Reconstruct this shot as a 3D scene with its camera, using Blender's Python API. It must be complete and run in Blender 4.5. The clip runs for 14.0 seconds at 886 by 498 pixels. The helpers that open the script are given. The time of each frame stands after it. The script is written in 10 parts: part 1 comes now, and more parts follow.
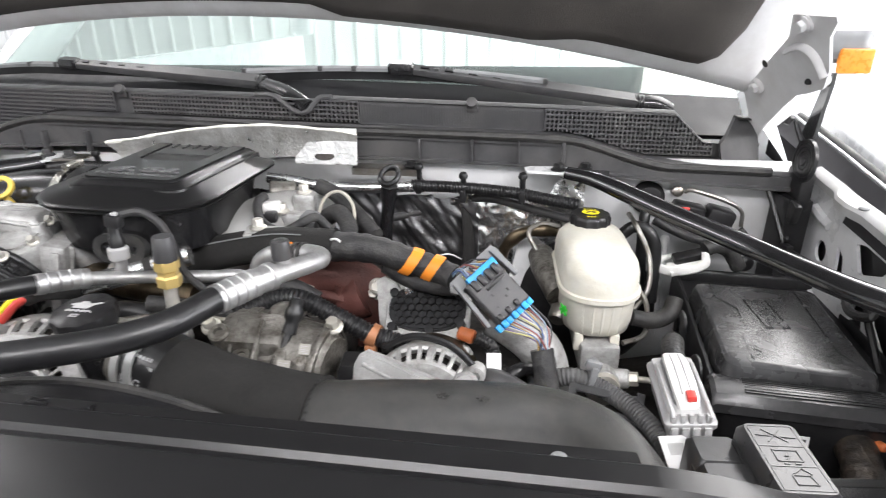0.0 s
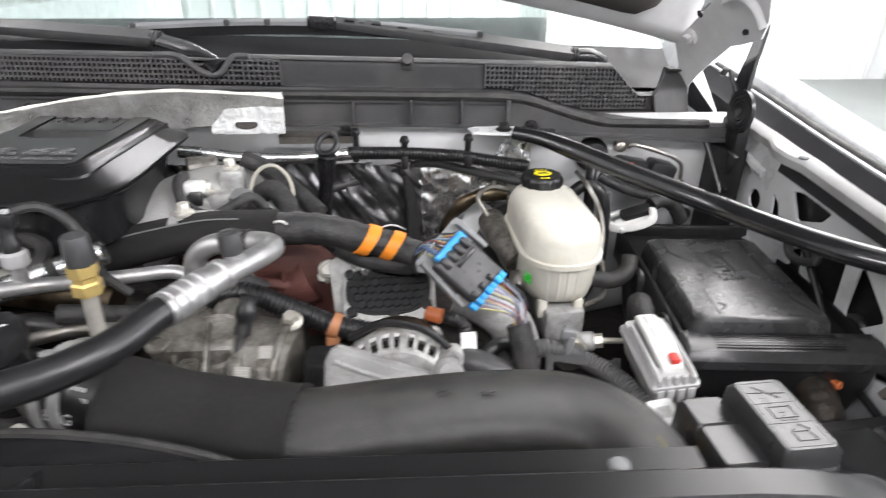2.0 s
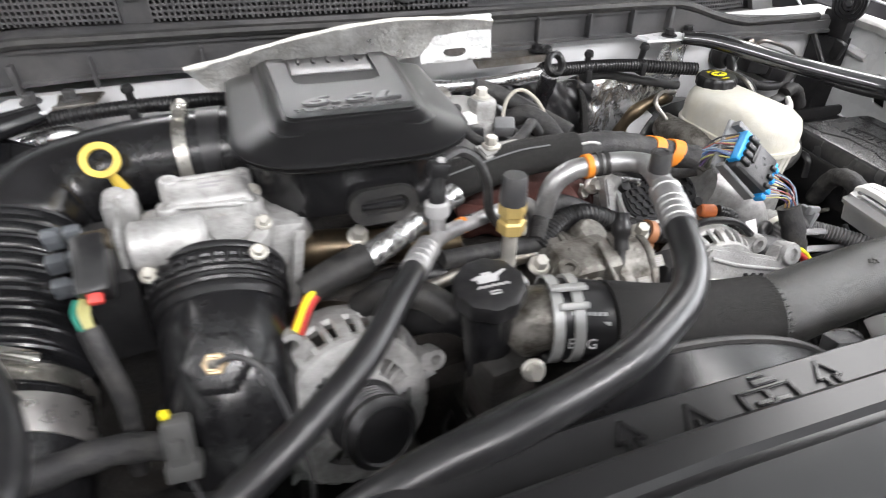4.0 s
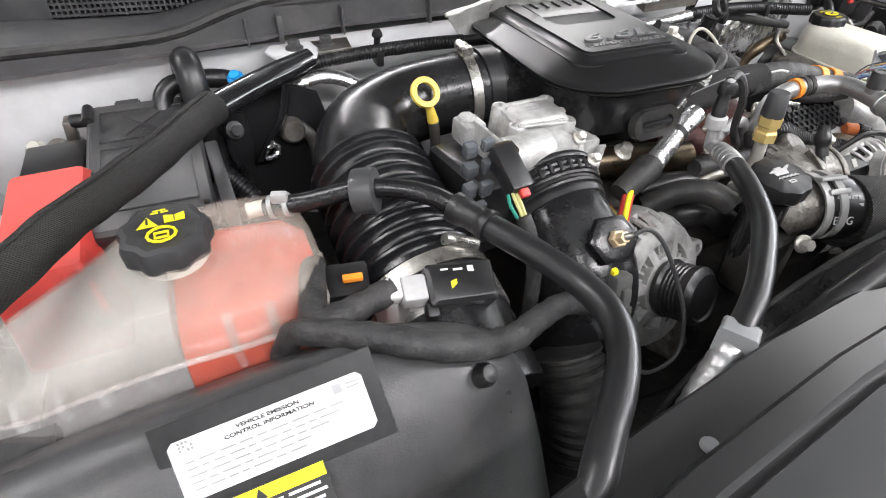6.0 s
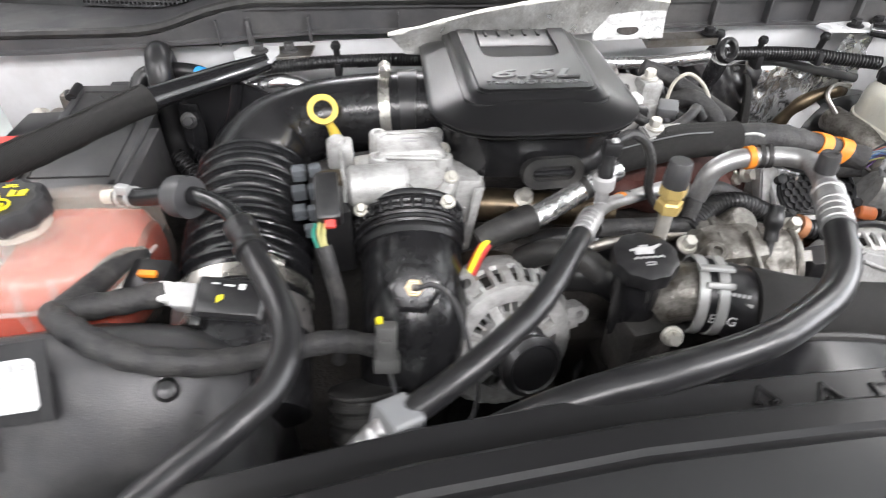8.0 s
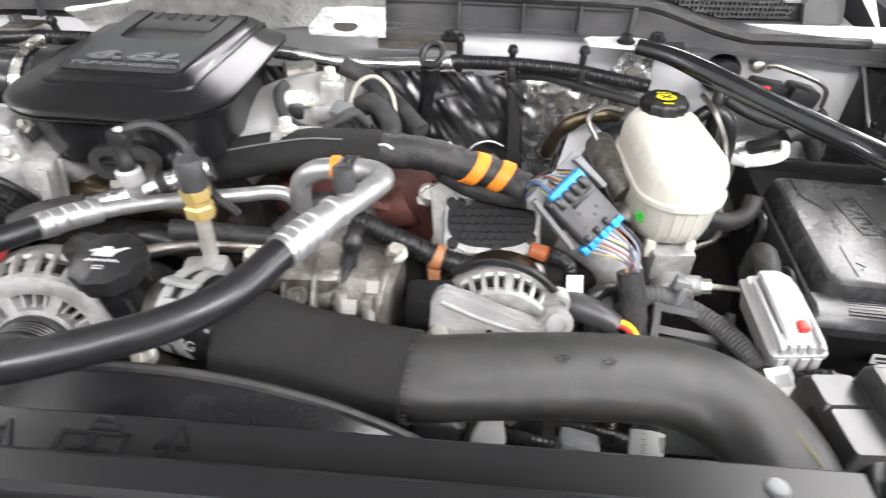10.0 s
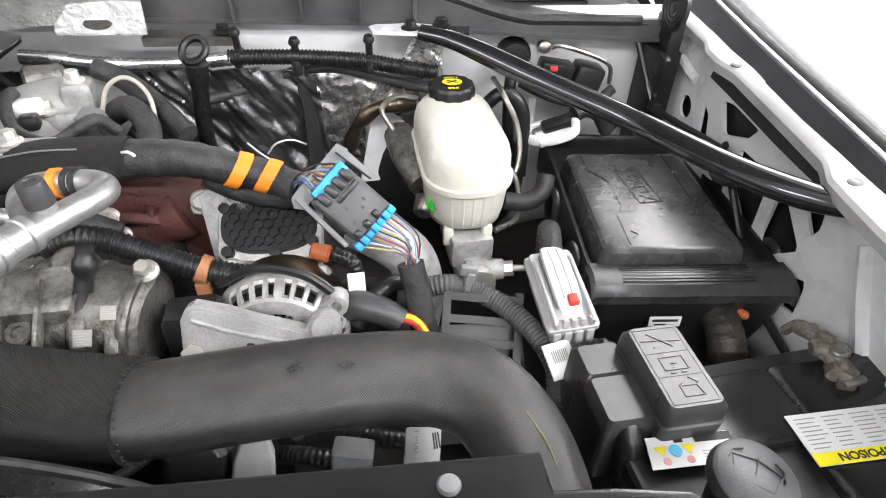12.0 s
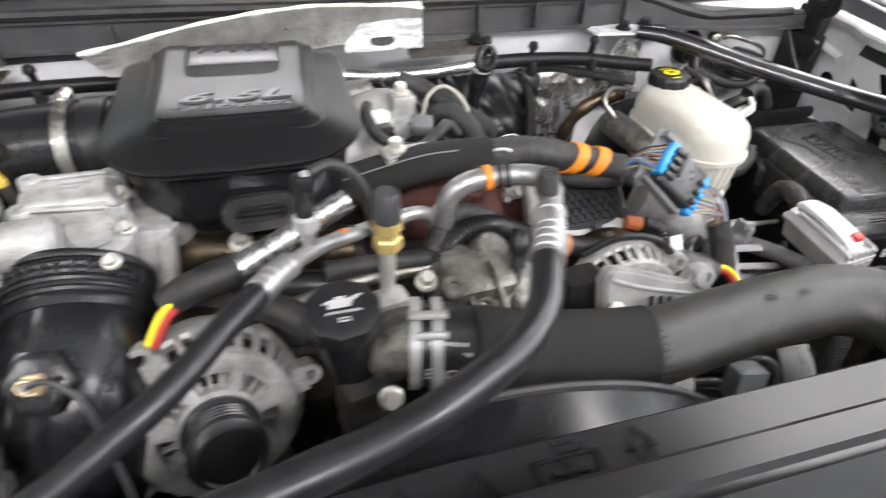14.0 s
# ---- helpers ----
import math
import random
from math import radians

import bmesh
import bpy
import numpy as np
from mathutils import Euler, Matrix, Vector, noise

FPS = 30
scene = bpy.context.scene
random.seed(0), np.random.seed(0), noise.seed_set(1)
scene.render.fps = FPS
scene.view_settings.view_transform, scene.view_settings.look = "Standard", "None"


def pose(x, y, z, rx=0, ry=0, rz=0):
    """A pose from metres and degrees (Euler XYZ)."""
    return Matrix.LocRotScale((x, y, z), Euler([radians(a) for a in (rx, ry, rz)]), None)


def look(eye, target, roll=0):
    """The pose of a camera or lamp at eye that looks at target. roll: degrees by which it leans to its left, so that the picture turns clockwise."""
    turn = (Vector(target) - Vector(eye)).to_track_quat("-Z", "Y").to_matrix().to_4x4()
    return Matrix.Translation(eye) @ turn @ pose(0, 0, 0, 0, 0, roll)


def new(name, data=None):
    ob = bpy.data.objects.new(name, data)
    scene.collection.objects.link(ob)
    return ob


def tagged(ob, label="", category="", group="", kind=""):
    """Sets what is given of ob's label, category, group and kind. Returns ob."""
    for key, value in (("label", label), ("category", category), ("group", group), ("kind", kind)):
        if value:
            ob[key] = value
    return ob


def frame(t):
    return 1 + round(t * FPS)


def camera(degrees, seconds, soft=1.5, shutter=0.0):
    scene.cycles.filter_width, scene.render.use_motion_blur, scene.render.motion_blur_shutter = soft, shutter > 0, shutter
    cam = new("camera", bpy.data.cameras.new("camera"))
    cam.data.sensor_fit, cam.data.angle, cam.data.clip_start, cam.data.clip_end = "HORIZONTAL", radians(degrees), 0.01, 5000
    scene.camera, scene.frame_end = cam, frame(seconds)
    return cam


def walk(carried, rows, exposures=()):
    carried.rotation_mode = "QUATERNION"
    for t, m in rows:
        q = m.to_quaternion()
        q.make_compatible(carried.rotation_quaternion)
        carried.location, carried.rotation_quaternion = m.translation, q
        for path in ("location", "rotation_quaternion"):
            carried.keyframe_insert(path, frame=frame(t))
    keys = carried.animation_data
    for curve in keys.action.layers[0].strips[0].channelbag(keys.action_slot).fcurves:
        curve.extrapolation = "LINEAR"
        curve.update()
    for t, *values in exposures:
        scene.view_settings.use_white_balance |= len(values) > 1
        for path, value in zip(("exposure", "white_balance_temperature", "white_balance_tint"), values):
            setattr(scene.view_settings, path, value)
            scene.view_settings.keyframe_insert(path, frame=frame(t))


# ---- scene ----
cam = camera(74.9, 14.0, soft=1.0, shutter=0.5)
PATH = [
    (0, (0.115, 0.079, 1.471), (-0.163, 1.901, 0.693), -0.6),
    (0.5, (0.137, 0.103, 1.453), (-0.047, 1.939, 0.682), -0.0),
    (1, (0.156, 0.12, 1.441), (0.067, 1.94, 0.616), 0.0),
    (1.5, (0.148, 0.147, 1.454), (0.138, 1.958, 0.605), 0.1),
    (2, (0.041, 0.131, 1.469), (0.115, 1.907, 0.551), 0.1),
    (2.5, (-0.08, 0.139, 1.475), (0.086, 1.861, 0.471), -0.2),
    (3, (-0.192, 0.163, 1.467), (0.072, 1.826, 0.388), -0.3),
    (3.5, (-0.313, 0.183, 1.466), (0.092, 1.791, 0.347), -0.3),
    (4, (-0.433, 0.187, 1.486), (0.07, 1.738, 0.328), -0.2),
    (4.2, (-0.492, 0.19, 1.499), (0.056, 1.723, 0.337), -0.3),
    (6.3, (-0.798, 0.189, 1.517), (-0.183, 1.601, 0.241), 0.6),
    (6.5, (-0.768, 0.18, 1.525), (-0.213, 1.619, 0.252), 0.3),
    (6.8, (-0.724, 0.159, 1.537), (-0.257, 1.627, 0.262), 0.1),
    (7, (-0.698, 0.148, 1.534), (-0.29, 1.639, 0.266), 0.0),
    (7.2, (-0.671, 0.137, 1.537), (-0.321, 1.637, 0.261), -0.1),
    (9.3, (-0.147, 0.161, 1.511), (-0.268, 1.71, 0.251), -0.0),
    (9.5, (-0.104, 0.169, 1.504), (-0.233, 1.722, 0.251), 0.3),
    (10, (-0.006, 0.183, 1.494), (-0.137, 1.739, 0.244), 0.2),
    (10.5, (0.082, 0.19, 1.484), (-0.025, 1.744, 0.229), 0.5),
    (11, (0.129, 0.194, 1.482), (0.116, 1.749, 0.226), 0.9),
    (11.5, (0.142, 0.199, 1.476), (0.252, 1.758, 0.229), 1.4),
    (12, (0.118, 0.206, 1.476), (0.31, 1.757, 0.228), 1.6),
    (12.5, (0.07, 0.214, 1.479), (0.363, 1.752, 0.235), 2.1),
    (13, (-0.025, 0.202, 1.498), (0.339, 1.728, 0.258), 1.9),
    (13.5, (-0.157, 0.181, 1.521), (0.272, 1.687, 0.277), 1.7),
    (14, (-0.308, 0.196, 1.508), (0.13, 1.692, 0.254), 1.5),
]
walk(cam, [(t, look(eye, target, roll)) for t, eye, target, roll in PATH],
     [(0, 0.11), (2, -0.03), (3, 0.08), (3.5, 0.18), (4, 0.21), (6.5, 0.21), (9.5, 0.54), (10.5, 0.48), (11, 0.47), (12.5, 0.19), (14, 0.15)])
# ---------------------------------------------------------------- light
world = bpy.data.worlds.new("shop_air")
scene.world = world
world.use_nodes = True
world.node_tree.nodes["Background"].inputs[0].default_value = (0.95, 0.98, 1.0, 1)
world.node_tree.nodes["Background"].inputs[1].default_value = 0.03


def ceiling_lamp(x, y, z, sx, sy, power):
    data = bpy.data.lights.new("bay_fill_light", "AREA")
    data.shape, data.size, data.size_y, data.energy, data.color = "RECTANGLE", sx, sy, power, (1.0, 0.965, 1.0)
    ob = new("bay_fill_light", data)
    ob.matrix_world = pose(x, y, z)
    return ob


# added unseen lamps (x, y, length, depth, watts); two wide panels over the driver's side brighten lids there
LAMPS = [(-3.4, -1.2, 2.4, 0.35, 60), (-0.3, -2.0, 2.4, 0.35, 114), (2.9, -1.2, 2.4, 0.35, 185), (-3.0, 1.6, 2.4, 0.35, 48), (2.3, 2.0, 1.8, 1.8, 60), (-0.3, 4.6, 2.4, 0.35, 125), (2.4, 4.7, 2.3, 3.4, 105)]
for lx, ly, lsx, lsy, lw in LAMPS:
    ceiling_lamp(lx, ly, 3.55, lsx, lsy, lw)

DOOR_Y, DOOR_W, DOOR_H = 0.6, 5.0, 3.0  # the open workshop door on the driver's side
door_light = bpy.data.lights.new("daylight", "AREA")
door_light.shape, door_light.size, door_light.size_y, door_light.energy, door_light.color = "RECTANGLE", DOOR_H - 0.1, DOOR_W - 0.1, 430, (0.95, 0.95, 1.0)
new("daylight", door_light).matrix_world = pose(6.1, DOOR_Y, DOOR_H / 2, 0, 90, 0)

# ---------------------------------------------------------------- materials


def mat(name, col, rough=0.5, metal=0.0, var=0.2, scale=30.0, bump=0.15, bscale=400.0, dirt=None, dirt_amount=0.5,
        dirt_scale=14.0, coat=0.0, alpha=1.0, trans=0.0, sss=0.0, spec=0.5, wave=None, ior=1.45, rough_var=0.12, emit=0.0):
    m = bpy.data.materials.new(name)
    m.use_nodes = True
    nt = m.node_tree
    n, l = nt.nodes, nt.links
    b = n["Principled BSDF"]
    tc = n.new("ShaderNodeTexCoord")
    big = n.new("ShaderNodeTexNoise")
    big.inputs["Scale"].default_value, big.inputs["Detail"].default_value = scale, 6
    l.new(tc.outputs["Object"], big.inputs["Vector"])
    ramp = n.new("ShaderNodeValToRGB")
    ramp.color_ramp.elements[0].position, ramp.color_ramp.elements[1].position = 0.3, 0.7
    ramp.color_ramp.elements[0].color = (*[c * (1 - var) for c in col], 1)
    ramp.color_ramp.elements[1].color = (*[min(1, c * (1 + var)) for c in col], 1)
    l.new(big.outputs["Fac"], ramp.inputs["Fac"])
    colour = ramp.outputs["Color"]
    if dirt:
        dn = n.new("ShaderNodeTexNoise")
        dn.inputs["Scale"].default_value, dn.inputs["Detail"].default_value, dn.inputs["Roughness"].default_value = dirt_scale, 9, 0.7
        l.new(tc.outputs["Object"], dn.inputs["Vector"])
        dr = n.new("ShaderNodeMapRange")
        dr.inputs["From Min"].default_value, dr.inputs["From Max"].default_value = 0.42, 0.68
        dr.inputs["To Max"].default_value = dirt_amount
        l.new(dn.outputs["Fac"], dr.inputs["Value"])
        mx = n.new("ShaderNodeMix")
        mx.data_type = "RGBA"
        l.new(dr.outputs["Result"], mx.inputs["Factor"])
        l.new(colour, mx.inputs["A"])
        mx.inputs["B"].default_value = (*dirt, 1)
        colour = mx.outputs["Result"]
    l.new(colour, b.inputs["Base Color"])
    fine = n.new("ShaderNodeTexNoise")
    fine.inputs["Scale"].default_value, fine.inputs["Detail"].default_value = bscale, 3
    l.new(tc.outputs["Object"], fine.inputs["Vector"])
    rr = n.new("ShaderNodeMapRange")
    rr.inputs["From Min"].default_value, rr.inputs["From Max"].default_value = 0.25, 0.75
    rr.inputs["To Min"].default_value, rr.inputs["To Max"].default_value = max(0.02, rough - rough_var), min(1, rough + rough_var)
    l.new(big.outputs["Fac"], rr.inputs["Value"])
    l.new(rr.outputs["Result"], b.inputs["Roughness"])
    height = fine.outputs["Fac"]
    if wave:
        wv = n.new("ShaderNodeTexWave")
        wv.wave_type, wv.bands_direction = "BANDS", wave[1]
        wv.inputs["Scale"].default_value, wv.inputs["Distortion"].default_value = wave[0], wave[2]
        l.new(tc.outputs["Object"], wv.inputs["Vector"])
        height = wv.outputs["Fac"]
    if bump:
        bp = n.new("ShaderNodeBump")
        bp.inputs["Strength"].default_value, bp.inputs["Distance"].default_value = bump, 0.10 / wave[0] if wave else min(0.004, 0.3 / bscale)
        l.new(height, bp.inputs["Height"])
        l.new(bp.outputs["Normal"], b.inputs["Normal"])
    b.inputs["Metallic"].default_value = metal
    b.inputs["Coat Weight"].default_value = coat
    b.inputs["Coat Roughness"].default_value = 0.08
    b.inputs["Alpha"].default_value = alpha
    b.inputs["Transmission Weight"].default_value = trans
    b.inputs["Subsurface Weight"].default_value = sss
    b.inputs["Subsurface Radius"].default_value = (0.02, 0.02, 0.018)
    b.inputs["Specular IOR Level"].default_value = spec
    b.inputs["IOR"].default_value = ior
    if emit:
        b.inputs["Emission Color"].default_value, b.inputs["Emission Strength"].default_value = (*col, 1), emit
    return m


DUST = (0.16, 0.15, 0.13)
BLACK = mat("black_moulded_plastic", (0.012, 0.012, 0.013), 0.33, bump=0.3, bscale=700, dirt=(0.035, 0.034, 0.032), dirt_amount=0.35, dirt_scale=120, rough_var=0.04)
SATIN = mat("satin_black_plastic", (0.010, 0.010, 0.011), 0.23, bump=0.1, bscale=600, dirt=(0.028, 0.027, 0.026), dirt_amount=0.25, dirt_scale=90, rough_var=0.03)
COVER = mat("grained_cover_plastic", (0.010, 0.010, 0.0105), 0.29, bump=0.12, bscale=1200, var=0.05, spec=0.42, rough_var=0.01)
GLOSS = mat("gloss_black_paint", (0.012, 0.012, 0.013), 0.16, bump=0.02, coat=0.6, rough_var=0.05)
RUBBER = mat("black_rubber", (0.011, 0.011, 0.012), 0.32, bump=0.2, bscale=900, dirt=(0.03, 0.029, 0.027), dirt_amount=0.3, dirt_scale=100, rough_var=0.05)
MATTE = mat("matte_black_rubber", (0.014, 0.014, 0.014), 0.55, bump=0.5, bscale=500, dirt=(0.07, 0.066, 0.06), dirt_amount=0.45, dirt_scale=50)
HOSE = mat("charge_hose_rubber", (0.027, 0.027, 0.0262), 0.38, bump=0.9, wave=(420, "DIAGONAL", 1.0), dirt=(0.062, 0.057, 0.049), dirt_amount=0.40, dirt_scale=60, spec=0.65, rough_var=0.10)
CLOTH = mat("woven_sleeve", (0.018, 0.0176, 0.017), 0.75, bump=1.3, wave=(260, "DIAGONAL", 1.6), dirt=(0.035, 0.033, 0.031), dirt_amount=0.35, dirt_scale=220, spec=0.3)
TAPE = mat("harness_cloth_tape", (0.018, 0.018, 0.019), 0.6, bump=0.9, bscale=260, dirt=(0.08, 0.076, 0.07), dirt_amount=0.5, dirt_scale=60)
GREY = mat("grey_plastic", (0.17, 0.175, 0.18), 0.42, dirt=(0.10, 0.095, 0.085), dirt_amount=0.4, dirt_scale=60)
DGREY = mat("dark_grey_plastic", (0.040, 0.040, 0.042), 0.38, bump=0.5, bscale=700, dirt=(0.075, 0.072, 0.067), dirt_amount=0.45, dirt_scale=40)
COWL = mat("weathered_cowl_plastic", (0.045, 0.045, 0.047), 0.55, bump=0.35, bscale=900, dirt=(0.12, 0.115, 0.108), dirt_amount=0.45, dirt_scale=9)
WHITE = mat("white_plastic", (0.72, 0.72, 0.70), 0.4, dirt=(0.42, 0.4, 0.36), dirt_amount=0.35)
PAINT = mat("white_body_paint", (0.74, 0.75, 0.76), 0.3, var=0.04, bump=0.04, coat=0.3, dirt=(0.45, 0.43, 0.40), dirt_amount=0.30, dirt_scale=7)
WORN = mat("worn_white_paint", (0.42, 0.42, 0.42), 0.45, var=0.1, bump=0.08, dirt=(0.28, 0.26, 0.23), dirt_amount=0.5, dirt_scale=14)
# shade of the deep gutter painted in; low specular keeps it dark
GUT = mat("shaded_gutter_grey", (0.050, 0.049, 0.052), 0.85, var=0.1, bump=0.1, bscale=500, spec=0.06, rough_var=0.05)
OLDPAPER = mat("soiled_paper_label", (0.24, 0.23, 0.21), 0.6, var=0.2, dirt=(0.20, 0.18, 0.15), dirt_amount=0.5, dirt_scale=90)
RUSTORANGE = mat("dull_orange_plastic", (0.42, 0.11, 0.03), 0.5, dirt=(0.2, 0.09, 0.05), dirt_amount=0.4, dirt_scale=90)
# body white toned down: the bonnet underside's shade is put into the colour
UNDER = mat("shaded_bonnet_white", (0.60, 0.60, 0.605), 0.4, var=0.06, bump=0.05, dirt=(0.42, 0.40, 0.37), dirt_amount=0.4, dirt_scale=10)
CLEANP = mat("clean_white_paint", (0.80, 0.81, 0.82), 0.28, var=0.03, bump=0.02, coat=0.4)
CAST = mat("cast_aluminium", (0.44, 0.44, 0.43), 0.46, 0.4, bump=1.0, bscale=520, dirt=(0.19, 0.18, 0.165), dirt_amount=0.7, dirt_scale=70)
GRIME = mat("grimy_cast_aluminium", (0.19, 0.182, 0.165), 0.40, 0.5, bump=1.0, bscale=220, dirt=(0.045, 0.038, 0.028), dirt_amount=0.95, dirt_scale=70)
ALU = mat("bright_aluminium_tube", (0.43, 0.43, 0.43), 0.40, 0.75, var=0.1, bump=0.4, bscale=500, dirt=(0.24, 0.23, 0.22), dirt_amount=0.6, dirt_scale=80)
ZINC = mat("zinc_plated_steel", (0.62, 0.60, 0.55), 0.38, 0.6, dirt=(0.3, 0.27, 0.2), dirt_amount=0.5)
STEEL = mat("dull_steel", (0.33, 0.32, 0.30), 0.36, 0.9, dirt=(0.16, 0.12, 0.08), dirt_amount=0.6, dirt_scale=50, bump=0.5)
RUST = mat("rusty_cast_iron", (0.088, 0.031, 0.025), 0.6, 0.15, var=0.4, bump=0.9, bscale=260, dirt=(0.07, 0.026, 0.02), dirt_amount=0.7, dirt_scale=40)
BRONZE = mat("heat_stained_pipe", (0.13, 0.10, 0.065), 0.34, 0.9, var=0.5, scale=18, dirt=(0.05, 0.04, 0.03), dirt_amount=0.7, dirt_scale=50)
FOIL = mat("crinkled_foil", (0.84, 0.84, 0.84), 0.22, 0.95, bump=0.35, bscale=160, var=0.1)
SHIELD = mat("embossed_heat_shield", (0.60, 0.60, 0.58), 0.36, 0.75, bump=1.0, bscale=220, dirt=(0.30, 0.28, 0.25), dirt_amount=0.6, dirt_scale=40)
BLACKFOIL = mat("black_foil_insulation", (0.20, 0.20, 0.205), 0.36, 0.9, bump=0.5, bscale=160, rough_var=0.05, dirt=(0.05, 0.05, 0.05), dirt_amount=0.6, dirt_scale=30)
TANK = mat("milky_reservoir_plastic", (0.61, 0.595, 0.53), 0.38, var=0.08, bump=0.3, bscale=120, sss=0.15, dirt=(0.58, 0.54, 0.43), dirt_amount=0.5, dirt_scale=45)
CLEAR = mat("clear_tank_plastic", (0.72, 0.64, 0.58), 0.2, var=0.05, bump=0.1, alpha=0.09)
COOLANT = mat("orange_coolant", (0.50, 0.065, 0.032), 0.3, var=0.25, scale=12)
BLUE = mat("blue_connector_plastic", (0.02, 0.30, 0.68), 0.4)
ORANGE = mat("orange_tape", (0.85, 0.26, 0.02), 0.55, dirt=(0.4, 0.15, 0.03), dirt_amount=0.3)
AMBER = mat("amber_lens", (0.62, 0.20, 0.015), 0.3, coat=0.2, var=0.3, scale=60)
RED = mat("red_plastic", (0.62, 0.055, 0.045), 0.42, dirt=(0.35, 0.08, 0.06), dirt_amount=0.3)
YELLOW = mat("yellow_plastic", (0.72, 0.52, 0.08), 0.42, dirt=(0.5, 0.36, 0.08), dirt_amount=0.4)
YPRINT = mat("yellow_print", (0.85, 0.72, 0.02), 0.5, bump=0)
GREEN = mat("green_paint_mark", (0.05, 0.62, 0.06), 0.5)
BRASS = mat("brass", (0.60, 0.44, 0.16), 0.42, 0.5, dirt=(0.5, 0.42, 0.2), dirt_amount=0.4)
COPPER = mat("brown_strap", (0.30, 0.13, 0.06), 0.5)
LABEL = mat("paper_label", (0.66, 0.66, 0.65), 0.45, var=0.03, bump=0.02)
INK = mat("printed_ink", (0.03, 0.03, 0.03), 0.5, bump=0)
GREYINK = mat("grey_print", (0.28, 0.28, 0.28), 0.5, bump=0)
SOFTINK = mat("soft_black_print", (0.10, 0.10, 0.10), 0.5, bump=0)
PALE = mat("pale_grey_plastic", (0.40, 0.40, 0.40), 0.38, dirt=(0.24, 0.23, 0.21), dirt_amount=0.45, dirt_scale=60)
LIDM = mat("worn_lid_plastic", (0.032, 0.032, 0.033), 0.26, bump=0.3, bscale=900, dirt=(0.055, 0.055, 0.055), dirt_amount=0.4, dirt_scale=120, rough_var=0.04, spec=0.62)
TCOV = mat("terminal_cover_plastic", (0.034, 0.034, 0.035), 0.30, bump=0.25, bscale=900, dirt=(0.05, 0.05, 0.05), dirt_amount=0.35, dirt_scale=120, rough_var=0.04, spec=0.55)
HONEY = mat("dull_black_plastic", (0.009, 0.009, 0.010), 0.5, bump=0.3, bscale=600, spec=0.3)
# near-black base holds the shade of the bay's bottom and of holes
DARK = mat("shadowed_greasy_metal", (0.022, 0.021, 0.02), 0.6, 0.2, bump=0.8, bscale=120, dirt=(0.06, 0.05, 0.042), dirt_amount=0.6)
LINER = mat("hood_insulation", (0.05, 0.045, 0.041), 0.95, bump=0.9, bscale=500, var=0.25, scale=12)
GLASS = mat("windscreen_glass", (0.72, 0.83, 0.79), 0.02, trans=1.0, bump=0, rough_var=0.015, var=0.0, ior=1.5)
CONCRETE = mat("shop_floor", (0.28, 0.30, 0.29), 0.5, var=0.15, scale=2, bump=0.3, bscale=60)
METALWALL = mat("white_metal_wall", (0.78, 0.79, 0.79), 0.45, var=0.03, scale=3, bump=0.05)
LAMP = mat("lit_diffuser", (1, 0.98, 0.95), 0.5, bump=0, emit=6.0)

# ---------------------------------------------------------------- building helpers


def B():
    return bmesh.new()


def join(bm, other):
    me = bpy.data.meshes.new("tmp")
    other.to_mesh(me)
    other.free()
    bm.from_mesh(me)
    bpy.data.meshes.remove(me)
    return bm


def thing(name, label, category, loc, group="", kind=""):
    ob = new(name)
    ob.empty_display_size = 0.02
    ob.location = loc
    return tagged(ob, label, category, group, kind)


def origin(ob):
    v = Vector((0, 0, 0))
    while ob:
        v = v + ob.location
        ob = ob.parent
    return v


def part(name, bm, material, parent=None, label="", angle=38):
    """Links a bmesh, given in world metres, as one mesh object under a thing or a part."""
    bmesh.ops.recalc_face_normals(bm, faces=bm.faces)
    if parent:
        bm.transform(Matrix.Translation(-origin(parent)))
    me = bpy.data.meshes.new(name)
    bm.to_mesh(me)
    bm.free()
    me.materials.append(material)
    me.polygons.foreach_set("use_smooth", [True] * len(me.polygons))
    me.set_sharp_from_angle(angle=radians(angle))
    ob = new(name, me)
    if parent:
        ob.parent = parent
    if label:
        ob["label"] = label
    return ob


def box(bm, c, s, rot=(0, 0, 0), bev=0.002, seg=2, taper=1.0):
    o = bmesh.new()
    bmesh.ops.create_cube(o, size=1)
    for v in o.verts:
        k = taper if v.co.z > 0 else 1
        v.co = Vector((v.co.x * s[0] * k, v.co.y * s[1] * k, v.co.z * s[2]))
    if bev:
        bmesh.ops.bevel(o, geom=list(o.edges), offset=min(bev, min(s) * 0.45), segments=seg, affect="EDGES", profile=0.5)
    o.transform(pose(*c, *rot))
    return join(bm, o)


def basis(axis):
    z = Vector(axis).normalized()
    x = z.orthogonal().normalized()
    return Matrix((x, z.cross(x), z)).transposed()


def skin(bm, rings, caps=True, closed=True):
    vs = [[bm.verts.new(p) for p in r] for r in rings]
    n = len(rings[0])
    for a, b in zip(vs, vs[1:]):
        for i in range(n if closed else n - 1):
            j = (i + 1) % n
            bm.faces.new((a[i], a[j], b[j], b[i]))
    if caps and closed:
        bm.faces.new(vs[0][::-1])
        bm.faces.new(vs[-1])
    return bm


